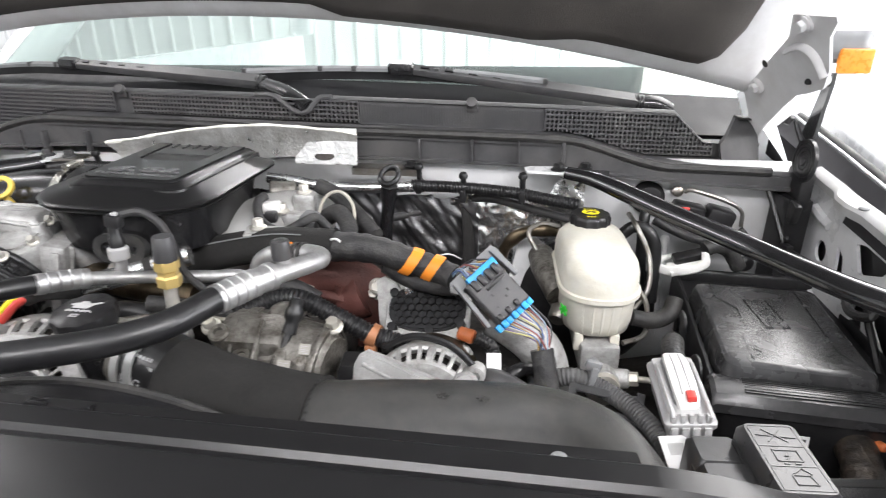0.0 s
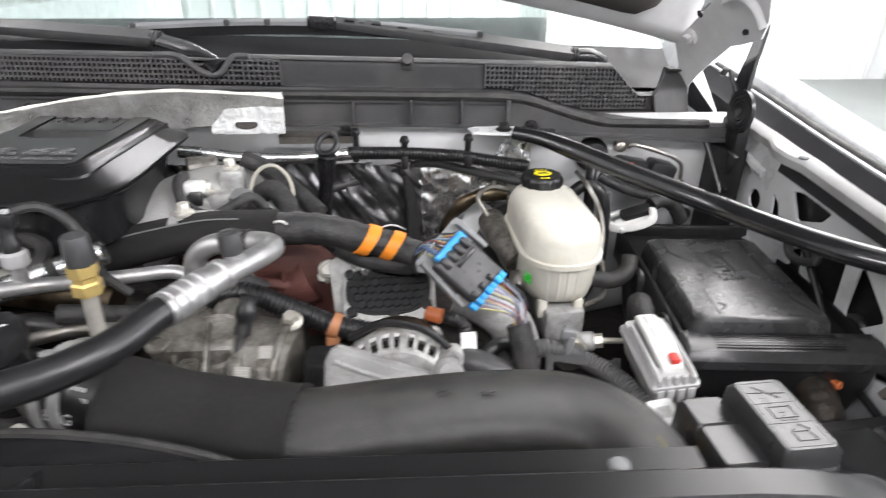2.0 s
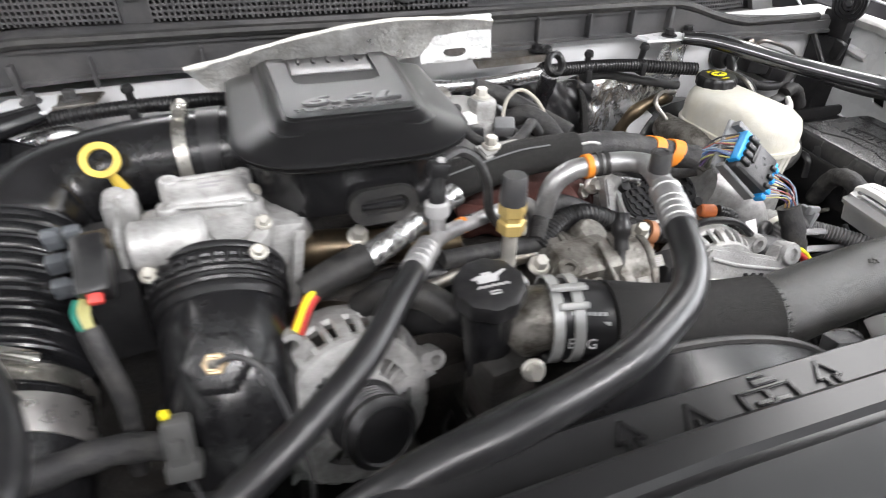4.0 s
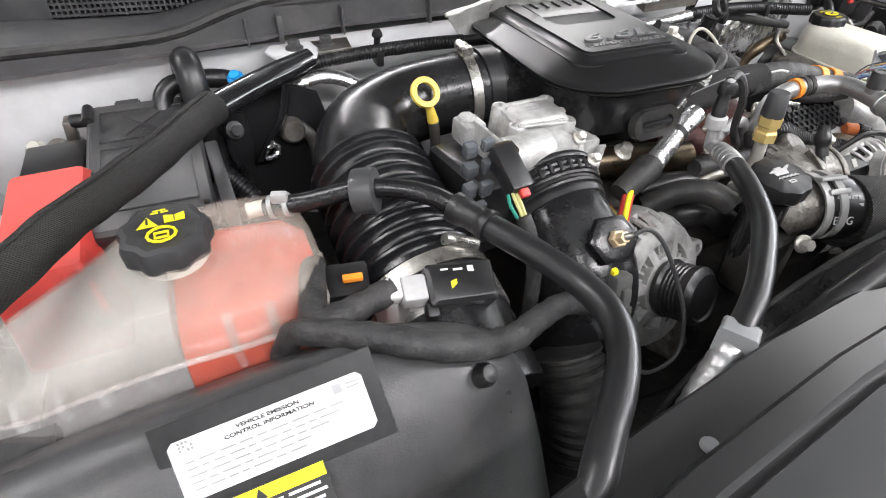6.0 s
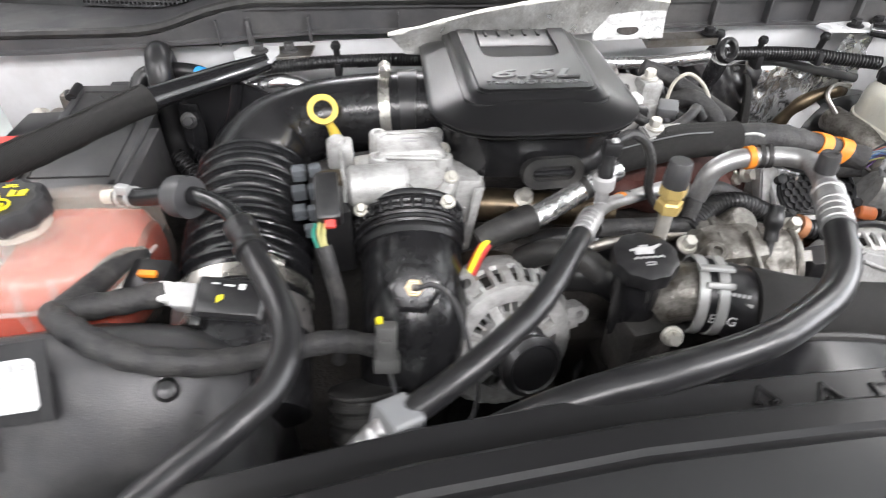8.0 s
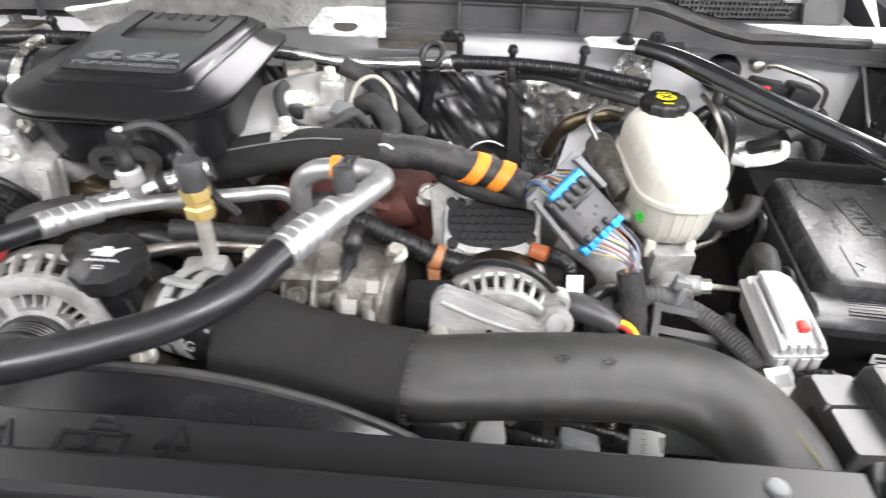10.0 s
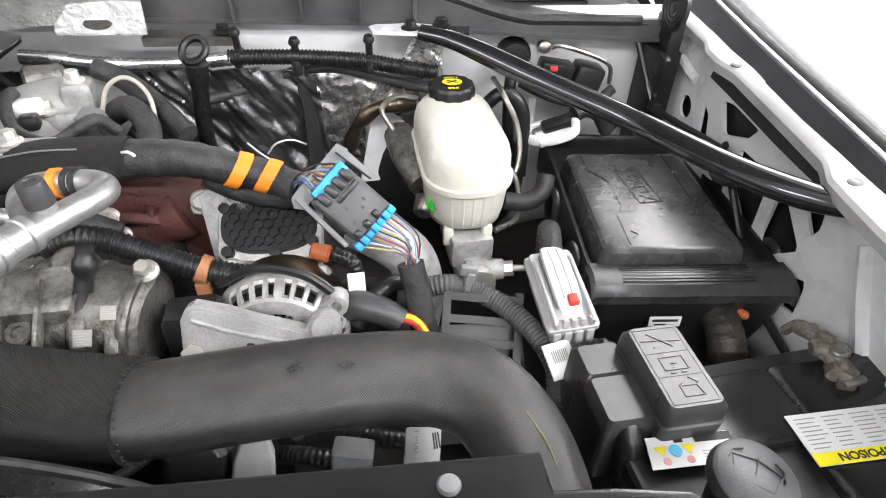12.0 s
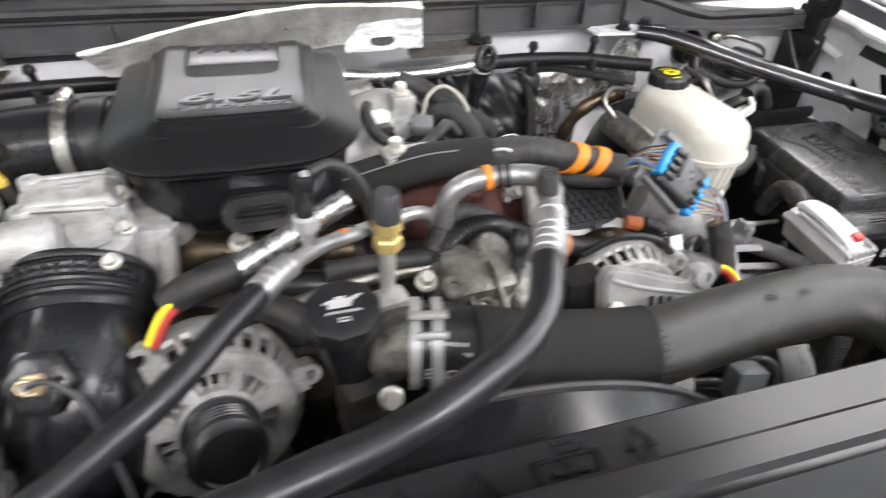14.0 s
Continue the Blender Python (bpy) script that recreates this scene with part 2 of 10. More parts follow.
def lathe(bm, prof, base, axis=(0, 0, 1), seg=24, lobes=0, lobe=0.0):
    """Turns a profile of (radius, height) round an axis."""
    m, base = basis(axis), Vector(base)
    rings = []
    for r, h in prof:
        ring = []
        for i in range(seg):
            a = 2 * math.pi * i / seg
            k = r * (1 + (lobe * math.cos(lobes * a) if lobes else 0))
            ring.append(base + m @ Vector((k * math.cos(a), k * math.sin(a), h)))
        rings.append(ring)
    return skin(bm, rings)


def cyl(bm, a, b, r, r2=None, seg=20, bev=0.0):
    a, b = Vector(a), Vector(b)
    L = (b - a).length
    r2 = r if r2 is None else r2
    prof = [(r, 0), (r2, L)] if not bev else [(r - bev, 0), (r, bev), (r2, L - bev), (r2 - bev, L)]
    return lathe(bm, prof, a, b - a, seg)


def smooth_path(pts, step):
    pts = [Vector(p) for p in pts]
    ext = [2 * pts[0] - pts[1]] + pts + [2 * pts[-1] - pts[-2]]
    dense = []
    for i in range(1, len(ext) - 2):
        p0, p1, p2, p3 = ext[i - 1:i + 3]
        for k in range(24):
            t = k / 24
            dense.append(0.5 * (2 * p1 + (p2 - p0) * t + (2 * p0 - 5 * p1 + 4 * p2 - p3) * t * t + (3 * p1 - p0 - 3 * p2 + p3) * t ** 3))
    dense.append(pts[-1])
    acc = [0.0]
    for a, b in zip(dense, dense[1:]):
        acc.append(acc[-1] + (b - a).length)
    n = max(2, int(round(acc[-1] / step)))
    out, j = [], 0
    for i in range(n + 1):
        s = acc[-1] * i / n
        while j < len(acc) - 2 and acc[j + 1] < s:
            j += 1
        d = acc[j + 1] - acc[j]
        out.append(dense[j].lerp(dense[j + 1], (s - acc[j]) / d if d > 1e-9 else 0))
    return out, acc[-1]


def tube(bm, pts, r, seg=14, step=0.008, rf=None, flat=1.0, caps=True):
    """Sweeps a circle along a smooth path. rf(share, metres): factor on the radius."""
    P, L = smooth_path(pts, step)
    d = (P[1] - P[0]).normalized()
    x = d.orthogonal().normalized()
    rings = []
    for i, p in enumerate(P):
        t = (P[min(i + 1, len(P) - 1)] - P[max(i - 1, 0)]).normalized()
        x = (x - t * x.dot(t)).normalized()
        y = t.cross(x)
        k = r * (rf(i / (len(P) - 1), L * i / (len(P) - 1)) if rf else 1)
        rings.append([p + x * (k * math.cos(2 * math.pi * j / seg)) + y * (k * flat * math.sin(2 * math.pi * j / seg)) for j in range(seg)])
    return skin(bm, rings, caps)


def corrugated(bm, pts, r, pitch=0.005, depth=0.12, seg=14):
    wave = (1.0, 1.0, 1 - depth, 1 - depth)
    P, L = smooth_path(pts, pitch / 4)
    n = len(P) - 1
    return tube(bm, pts, r, seg, pitch / 4, lambda s, m: wave[int(round(s * n)) % 4])


def rrect(hx, hy, rad, n=5):
    rad = min(rad, hx * 0.999, hy * 0.999)
    out = []
    for cx, cy, a0 in ((hx - rad, hy - rad, 0), (-hx + rad, hy - rad, 90), (-hx + rad, -hy + rad, 180), (hx - rad, -hy + rad, 270)):
        for i in range(n + 1):
            a = radians(a0 + 90 * i / n)
            out.append((cx + rad * math.cos(a), cy + rad * math.sin(a)))
    return out


def loft(bm, secs, m, n=5):
    """Rounded rectangles (height, half width, half depth, corner, shift x, shift y) skinned in the frame m."""
    rings = []
    for h, hx, hy, rad, *o in secs:
        ox, oy = o if o else (0, 0)
        rings.append([m @ Vector((x + ox, y + oy, h)) for x, y in rrect(hx, hy, rad, n)])
    return skin(bm, rings)


def plate(bm, poly, th, m, bev=0.0):
    o = bmesh.new()
    f = o.faces.new([o.verts.new((x, y, 0)) for x, y in poly])
    if f.normal.z < 0:
        bmesh.ops.reverse_faces(o, faces=[f])
    r = bmesh.ops.extrude_face_region(o, geom=[f])
    bmesh.ops.translate(o, vec=(0, 0, th), verts=[v for v in r["geom"] if isinstance(v, bmesh.types.BMVert)])
    if bev:
        top = [e for e in o.edges if all(v.co.z > th * 0.5 for v in e.verts)]
        bmesh.ops.bevel(o, geom=top, offset=bev, segments=2, affect="EDGES")
    o.transform(m)
    return join(bm, o)


def bolt(bm, p, axis, r=0.007, h=0.006, flange=True):
    if flange:
        lathe(bm, [(r * 1.5, 0), (r * 1.5, h * 0.25), (r * 1.2, h * 0.45)], p, axis, 18)
    base = Vector(p) + Vector(axis).normalized() * h * 0.4
    return lathe(bm, [(r, 0), (r, h * 0.85), (r * 0.85, h)], base, axis, 6)


def words(name, text, size, m, material, parent, depth=0.0003, shear=0.0, bold=0.0, align="CENTER"):
    """Letters of the built-in font, as a mesh lying in the xy plane of m."""
    cu = bpy.data.curves.new(name, "FONT")
    cu.body, cu.size, cu.extrude, cu.shear, cu.offset, cu.align_x, cu.align_y = text, size, depth, shear, bold, align, "CENTER"
    tmp = new(name, cu)
    me = bpy.data.meshes.new_from_object(tmp.evaluated_get(bpy.context.evaluated_depsgraph_get()))
    bpy.data.objects.remove(tmp)
    bm = bmesh.new()
    bm.from_mesh(me)
    bpy.data.meshes.remove(me)
    bm.transform(m)
    return part(name, bm, material, parent)


def face_frame(o, right, up):
    """A frame whose x runs along right, y along up and z out of the face."""
    x = Vector(right).normalized()
    z = x.cross(Vector(up)).normalized()
    y = z.cross(x)
    return Matrix.Translation(o) @ Matrix((x, y, z)).transposed().to_4x4()


def bars(bm, m, rows):
    """Flat strips (x, y, width, height) on a label."""
    for x, y, w, h in rows:
        plate(bm, [(x, y), (x + w, y), (x + w, y + h), (x, y + h)], 0.0002, m)
    return bm
# ---------------------------------------------------------------- the workshop
MID = -0.262  # the truck's centre line


def structure(name, bm, material, label, category):
    return tagged(part(name, bm, material, None, angle=30), label, category, kind="structure")


bm = B()
box(bm, (0, 1.5, -0.05), (12.4, 12.4, 0.1), bev=0)
structure("floor", bm, CONCRETE, "grey polished concrete workshop floor", "floor")
bm = B()
box(bm, (0, 1.5, 3.75), (12.4, 12.4, 0.1), bev=0)
structure("ceiling", bm, METALWALL, "white panelled workshop ceiling", "ceiling")


def ribbed_wall(name, a, b):
    a, b = Vector(a), Vector(b)
    along = (b - a).normalized()
    side = Vector((-along.y, along.x, 0))
    L, bm = (b - a).length, B()
    mid = (a + b) / 2
    box(bm, (mid.x, mid.y, 1.85), (L if abs(along.x) > 0.5 else 0.12, L if abs(along.y) > 0.5 else 0.12, 3.7), bev=0)
    k = 0.15
    while k < L:
        p = a + along * k + side * 0.075
        box(bm, (p.x, p.y, 1.85), (0.05, 0.05, 3.69), bev=0.012)
        k += 0.28
    return structure(name, bm, METALWALL, "white ribbed sheet-metal workshop wall", "wall")


ribbed_wall("wall_north", (6.2, 7.6, 0), (-6.2, 7.6, 0))
ribbed_wall("wall_south", (-6.2, -4.6, 0), (6.2, -4.6, 0))
ribbed_wall("wall_east", (6.2, -4.6, 0), (6.2, DOOR_Y - DOOR_W / 2, 0))
ribbed_wall("wall_east_far", (6.2, DOOR_Y + DOOR_W / 2, 0), (6.2, 7.6, 0))
bm = B()
box(bm, (6.2, DOOR_Y, DOOR_H + 0.35), (0.12, DOOR_W, 0.7), bev=0.0)
structure("wall_east_lintel", bm, METALWALL, "white sheet-metal lintel over the open workshop door", "wall")
bm = B()
box(bm, (9.0, DOOR_Y, 2.0), (0.1, 11.0, 6.0), bev=0)
structure("backdrop", bm, mat("bright_outdoors", (0.95, 0.97, 1.0), 0.9, bump=0, var=0.02, scale=0.5, emit=2.5), "bright hazy daylight outside the open door", "backdrop")
bm = B()
box(bm, (7.7, DOOR_Y, -0.05), (2.8, 11.0, 0.1), bev=0)
structure("pavement", bm, CONCRETE, "pale concrete apron outside the door", "pavement")
ribbed_wall("wall_west", (-6.2, 7.6, 0), (-6.2, -4.6, 0))
for lx, ly, lsx, lsy, lw in LAMPS:
    # fittings made up to carry the added lamps
    fix = thing("added_ceiling_light", "added white light under the workshop ceiling, itself unseen", "ceiling light", (lx, ly, 3.70), "strip lights under the ceiling")
    bm = B()
    box(bm, (lx, ly, 3.66), (lsx + 0.1, lsy + 0.07, 0.08), bev=0.01)
    part("housing", bm, METALWALL, fix)
    bm = B()
    box(bm, (lx, ly, 3.605), (lsx, lsy + 0.01, 0.03), bev=0.008)
    part("diffuser", bm, LAMP, fix, "lit white diffuser")

# ---------------------------------------------------------------- the truck's body
truck = thing("pickup_truck", "white heavy-duty pickup truck with its bonnet open", "pickup truck", (MID, 1.2, 0))


def cowl_y(x):
    return 0.952 + 0.235 * (x - MID) ** 2


def cowl_base(x):
    """Top of the cowl; the truck leans a little to the driver's side."""
    d = x - MID
    return 1.345 - 0.0255 * d - 0.041 * d * d


def cowl_z(x):
    d = x - MID
    notch = max(0.0, min(1.0, (x + 0.288) / 0.050, (-0.204 - x) / 0.026))
    end = min(0.052, max(0.0, d - 0.600)) if d > 0 else 0.0
    return cowl_base(x) - 0.023 * notch * notch * (3 - 2 * notch) - 0.85 * end


def cowl_sag(x):
    k = max(0.0, min(1.0, (abs(x - MID) - 0.42) / 0.16))
    return 0.035 * k * k * (3 - 2 * k)


def cowl_lean(x):
    return 0.006 - 0.020 * (x - MID)


def cowl_low(x):
    return min(cowl_z(x) - 0.010, cowl_base(x) - 0.038 - 0.9 * cowl_sag(x))


def both(f):
    """Runs f for the driver's side (1) and the other side (-1)."""
    for s in (1, -1):
        f(s, lambda x: MID + s * (x - MID))


# firewall, with a sloping lower half and a stamped upper ledge
bm = B()
prof = [(0.955, 1.245), (0.955, 1.13), (0.97, 1.10), (0.985, 0.9), (0.99, 0.45), (1.02, 0.45), (1.015, 1.245)]
skin(bm, [[(x, y, z) for y, z in prof] for x in (MID - 0.80, MID - 0.4, MID, MID + 0.4, MID + 0.80)])
# white lowered so the colour carries the shade under the open bonnet
FWP = mat("shaded_firewall_white", (0.62, 0.625, 0.63), 0.42, var=0.05, bump=0.05, dirt=(0.38, 0.36, 0.33), dirt_amount=0.35, dirt_scale=9)
firewall = part("firewall", bm, FWP, truck, "white painted sheet-metal firewall")
for x in (-0.95, -0.52, 0.06, 0.33):
    bm = B()
    box(bm, (x, 0.952, 1.05), (0.012, 0.012, 0.18), bev=0.005)
    part("stamped_rib", bm, FWP, firewall)

# cowl: grille wall, seal lip and plenum face
XS = sorted([MID - 0.87 + 1.62 * i / 54 for i in range(55)] + [-0.292 + 0.0075 * i for i in range(13)] + [0.336 + 0.008 * i for i in range(11)])
bm = B()


def cowl_ring(x):
    y, z, low, sag = cowl_y(x), cowl_z(x), cowl_low(x), cowl_sag(x)
    lip = min(y, 0.958) - 0.018
    zl = 1.288 - sag + cowl_lean(x)
    return [(x, y + 0.09, z - 0.026), (x, y + 0.012, z), (x, y + 0.004, z - 0.001), (x, y - 0.001, z - 0.004), (x, y + 0.006, z - 0.007), (x, y + 0.040, z - 0.018), (x, y + 0.040, low - 0.004),
            (x, y - 0.006, low - 0.002), (x, lip + 0.004, zl + 0.002), (x, lip, zl - 0.002), (x, lip, zl - 0.008), (x, lip + 0.014, zl - 0.010), (x, y + 0.09, 1.24 - sag)]


skin(bm, [cowl_ring(x) for x in XS])
cowl = part("cowl_panel", bm, COWL, truck, "grey weathered plastic cowl panel")


def cowl_lattice(name, x0, x1, pitch, gap, bar):
    bm = B()
    n = int((x1 - x0) / pitch)
    for i in range(n + 1):
        x = x0 + (x1 - x0) * i / n
        top, low = cowl_z(x) - 0.006, cowl_low(x)
        if top - low > 0.004:
            box(bm, (x, cowl_y(x) + 0.001, (top + low) / 2), (bar, 0.008, top - low), (0, 0, math.degrees(0.52 * (x - MID))), bev=0)
    for r in range(14):
        k = 0.006 + gap * r
        run = []
        for i in range(25):
            x = x0 + (x1 - x0) * i / 24
            z = cowl_base(x) - k
            if cowl_low(x) - 0.001 < z < cowl_z(x) - 0.004:
                y = cowl_y(x) - 0.0015
                run.append([(x, y + dy, z + dz) for dy, dz in ((-0.0018, -0.0013), (0.008, -0.0013), (0.008, 0.0013), (-0.0018, 0.0013))])
        if len(run) > 1:
            skin(bm, run)
    tagged(part(name, bm, COWL, cowl, "slotted air intake grille"), kind="stuff")


cowl_lattice("intake_grille", 0.137, 0.405, 0.0066, 0.0068, 0.0026)
cowl_lattice("intake_grille", -0.204, -0.148, 0.0066, 0.0068, 0.0026)
cowl_lattice("intake_grille", -0.537, -0.204, 0.0066, 0.0068, 0.0026)
cowl_lattice("intake_grille", -0.945, -0.572, 0.0066, 0.0068, 0.0026)


def cowl_face(x0, x1):
    """A closed stretch of the cowl wall between two grilles."""
    bm = B()
    xs = [x0 + (x1 - x0) * i / 12 for i in range(13)]
    skin(bm, [[(x, cowl_y(x) + a, z) for a, z in ((0.0025, cowl_z(x) - 0.003), (0.0025, cowl_low(x) - 0.002), (0.007, cowl_low(x) - 0.002), (0.007, cowl_z(x) - 0.003))] for x in xs])
    return part("closed_panel", bm, COWL, cowl)


for x0, x1 in ((-0.147, 0.136), (-0.571, -0.538), (0.406, 0.488), (-1.10, -0.946)):
    cowl_face(x0, x1)
bm = B()
for i in range(70):
    x = -0.140 + 0.27 * i / 69
    box(bm, (x, cowl_y(x) + 0.0020, cowl_z(x) - 0.023), (0.0014, 0.002, 0.026), bev=0)
tagged(part("fluted_panel", bm, COWL, cowl, "finely fluted cowl strip"), kind="stuff")
for x in (-0.555, 0.026):
    bm = B()
    lathe(bm, [(0.008, 0), (0.009, 0.002), (0.008, 0.007), (0.003, 0.008)], (x, cowl_y(x) - 0.003, cowl_z(x) - 0.002), (0, -0.8, 0.6), 14)
    box(bm, (x, cowl_y(x) + 0.001, cowl_z(x) - 0.009), (0.018, 0.006, 0.012), bev=0.002)
    part("retaining_clip", bm, COWL, cowl)
bm2 = B()  # raised lip round the scooped wiper notch
tube(bm2, [(x, cowl_y(x) - 0.001 - 0.010 * (cowl_base(x) - cowl_z(x)) / 0.023, cowl_z(x) - 0.001) for x in (-0.312, -0.298, -0.288, -0.276, -0.262, -0.250, -0.238, -0.226, -0.216, -0.208, -0.200, -0.188)], 0.0042, 8, 0.004)
part("wiper_notch", bm2, COWL, cowl)

# plenum: the face below the seal, with ribbed openings
bm = B()


def plenum_ring(x):
    d = abs(x - MID)
    k = max(0.0, min(1.0, (d - 0.42) / 0.16))
    sag = 0.035 * k * k * (3 - 2 * k)
    lean = cowl_lean(x)
    zt, zb = 1.284 - sag + lean, 1.246 + lean - 0.016 * max(0.0, min(1.0, (d - 0.35) / 0.35))
    y = 0.936 if d > 0.43 else 0.944
    return [(x, y, zt), (x, y, zb + 0.006), (x, y - 0.004, zb + 0.004), (x, y - 0.004, zb), (x, y + 0.05, zb), (x, y + 0.05, zt)]


skin(bm, [plenum_ring(x) for x in XS])
plenum = part("plenum_box", bm, COWL, truck, "grey plastic plenum box under the cowl")
for x in (-0.73, -0.61, -0.49, -0.36, -0.05, 0.03, 0.10):
    bm = B()
    box(bm, (x, 0.938, 1.268), (0.003, 0.014, 0.034), bev=0.001)
    part("plenum_rib", bm, COWL, plenum)
for s in (1, -1):
    x = MID + s * 0.4275
    bm = B()
    box(bm, (x, 0.938, 1.267), (0.006, 0.014, 0.034), bev=0.001)
    part("plenum_rib", bm, COWL, plenum)
bm = B()  # rubber weatherstrip along the lip
pts = []
for x in XS[1:-1:2]:
    d = abs(x - MID)
    k = max(0.0, min(1.0, (d - 0.42) / 0.16))
    pts.append((x, min(cowl_y(x), 0.958) - 0.017, 1.290 + cowl_lean(x) - 0.035 * k * k * (3 - 2 * k)))
tube(bm, pts, 0.0065, 8, 0.02)
part("weatherstrip", bm, MATTE, plenum, "black rubber weatherstrip")

# windscreen
def glass_pt(x, up):
    return (x, cowl_y(x) + 0.07 + 0.84 * up, cowl_base(x) - 0.022 + 0.55 * up)


bm = B()
cols = [MID + 0.74 * (i / 12 - 1) for i in range(25)]
rows_ = [-0.04, 0.1, 0.25, 0.4, 0.55, 0.75]
outer = [[glass_pt(x, u) for x in cols] for u in rows_]
grid = [[bm.verts.new(p) for p in r] for r in outer]
for a, b in zip(grid, grid[1:]):
    for i in range(len(cols) - 1):
        bm.faces.new((a[i], a[i + 1], b[i + 1], b[i]))
r = bmesh.ops.extrude_face_region(bm, geom=list(bm.faces))
bmesh.ops.translate(bm, vec=(0, 0.003, -0.0045), verts=[v for v in r["geom"] if isinstance(v, bmesh.types.BMVert)])
screen = part("windscreen", bm, GLASS, truck, "greenish laminated windscreen glass", 60)
screen.visible_shadow = False
bm = B()  # black ceramic band along its foot
skin(bm, [[(lambda p: (p[0], p[1] - 0.0012, p[2] + 0.0018))(glass_pt(x, u)) for u in (-0.04, 0.055)] + [(lambda p: (p[0], p[1] - 0.0002, p[2] + 0.0003))(glass_pt(x, u)) for u in (0.055, -0.04)] for x in cols])
part("ceramic_band", bm, HONEY, screen, "black band along the foot of the glass")

# cab: dashboard, pillars and roof behind the glass
bm = B()
skin(bm, [[(x, 1.08 + 0.2 * (x - MID) ** 2, 1.28), (x, 1.3, 1.34), (x, 1.55, 1.33), (x, 1.62, 1.15), (x, 1.62, 0.8), (x, 1.05, 0.8)] for x in (MID - 0.72, MID - 0.3, MID, MID + 0.3, MID + 0.72)])
part("dashboard", bm, HONEY, truck, "dark grey dashboard")
bm = B()
for s in (1, -1):
    bm = B()
    tube(bm, [(MID + s * 0.79, 1.25, 1.30), (MID + s * 0.76, 1.5, 1.50), (MID + s * 0.70, 1.9, 1.80), (MID + s * 0.66, 2.2, 1.88)], 0.05, 10, 0.06)
    part("pillar", bm, CLEANP, truck)
    bm = B()
    tube(bm, [(MID + s * 0.70, 3.0, 1.86), (MID + s * 0.80, 3.08, 1.35)], 0.06, 10, 0.06)
    part("pillar", bm, CLEANP, truck)
bm = B()
loft(bm, [(1.84, 0.74, 0.62, 0.1), (1.90, 0.72, 0.60, 0.12), (1.92, 0.6, 0.5, 0.15)], pose(MID, 2.5, 0))
part("roof", bm, CLEANP, truck, "white cab roof")
for s in (1, -1):
    bm = B()
    skin(bm, [[(MID + s * x, y, z) for x, z in ((0.86, 0.5), (0.93, 0.75), (0.92, 1.1), (0.84, 1.33), (0.80, 1.33), (0.80, 0.5))] for y in (1.28, 2.1, 3.1)])
    part("door", bm, CLEANP, truck, "white front door below the window line")


# front wings
def wing_turn(y):
    """The wing line closes in towards the front."""
    return -0.024 + 0.10 * (y - 0.78)


LEDGE = [(0.15, 0.720, 0.752), (0.40, 0.726, 0.757), (0.53, 0.734, 0.761), (0.57, 0.738, 0.762), (0.592, 0.752, 0.764), (0.665, 0.758, 0.767), (0.78, 0.766, 0.779), (0.808, 0.760, 0.781), (0.835, 0.760, 0.783), (0.87, 0.774, 0.787), (0.96, 0.780, 0.793)]


def ledge_edge(y, k):
    """Inner (1) or outer (2) edge of the wing ledge, from the centre line."""
    return float(np.interp(y, [r[0] for r in LEDGE], [r[k] for r in LEDGE]))


def wing(s, X):
    MID = -0.262 if s > 0 else -0.335
    turn = wing_turn if s > 0 else (lambda y: 0.0)
    bm = B()
    prof = [(0.838, 1.250), (0.842, 1.2585), (0.850, 1.263), (0.875, 1.266), (0.915, 1.24), (0.96, 1.15), (0.985, 0.95), (0.98, 0.55), (0.96, 0.55), (0.955, 0.95), (0.91, 1.19), (0.838, 1.20)]
    rings = []
    for y, dx, dz in ((-0.02, -0.06, -0.10), (0.1, -0.025, -0.05), (0.3, -0.008, -0.012), (0.55, 0, 0.0), (0.8, 0.012, 0.008), (1.05, 0.03, 0.02), (1.27, 0.045, 0.032)):
        rings.append([(MID + s * (x + turn(y) + dx * (1 if x > 0.74 else 0.6)), y, z + dz) for x, z in prof])
    skin(bm, rings)
    return part("front_wing", bm, CLEANP, truck, "white painted front wing")


def hood_seal(s, X):
    MID = -0.262 if s > 0 else -0.335
    turn = wing_turn if s > 0 else (lambda y: 0.0)
    rows = ((0.20, -0.010, -0.024), (0.30, -0.006, -0.012), (0.55, 0, 0), (0.8, 0.004, 0.008), (1.0, 0.008, 0.017), (1.24, 0.012, 0.026))
    bm = B()
    tube(bm, [(MID + s * (0.833 + dx + turn(y)), y, 1.252 + dz) for y, dx, dz in rows[1:]], 0.0060, 10, 0.03, flat=0.8)
    part("wing_seal", bm, MATTE, truck, "black rubber seal along the wing")
    bm = B()  # sloping gutter beside the ledge, its shade put into dark grey, with a raised white edge
    steps = [0.20 + 0.04 * i for i in range(27)]

    def row(y):
        dx, dz = (float(np.interp(y, [r[0] for r in rows], [r[k] for r in rows])) for k in (1, 2))
        inner, line = ledge_edge(y, 2) + (y > 0.96) * 0.1 * (y - 0.96), 0.8205 + dx + turn(y)
        return [(MID + s * x, y, z) for x, z in ((inner, 1.205), (inner + 0.001, 1.230 + dz), (inner * 0.6 + line * 0.4, 1.233 + dz), (line - 0.003, 1.2515 + dz), (line, 1.251 + dz), (line, 1.205))]

    skin(bm, [row(y) for y in steps])
    part("wing_gutter", bm, GUT, truck, "dark grey strip standing for the shaded gutter beside the wing")
    bm = B()
    tube(bm, [(MID + s * (0.8225 + dx + turn(y)), y, 1.2525 + dz) for y, dx, dz in rows], 0.0022, 8, 0.03)
    part("gutter_edge", bm, CLEANP, truck)


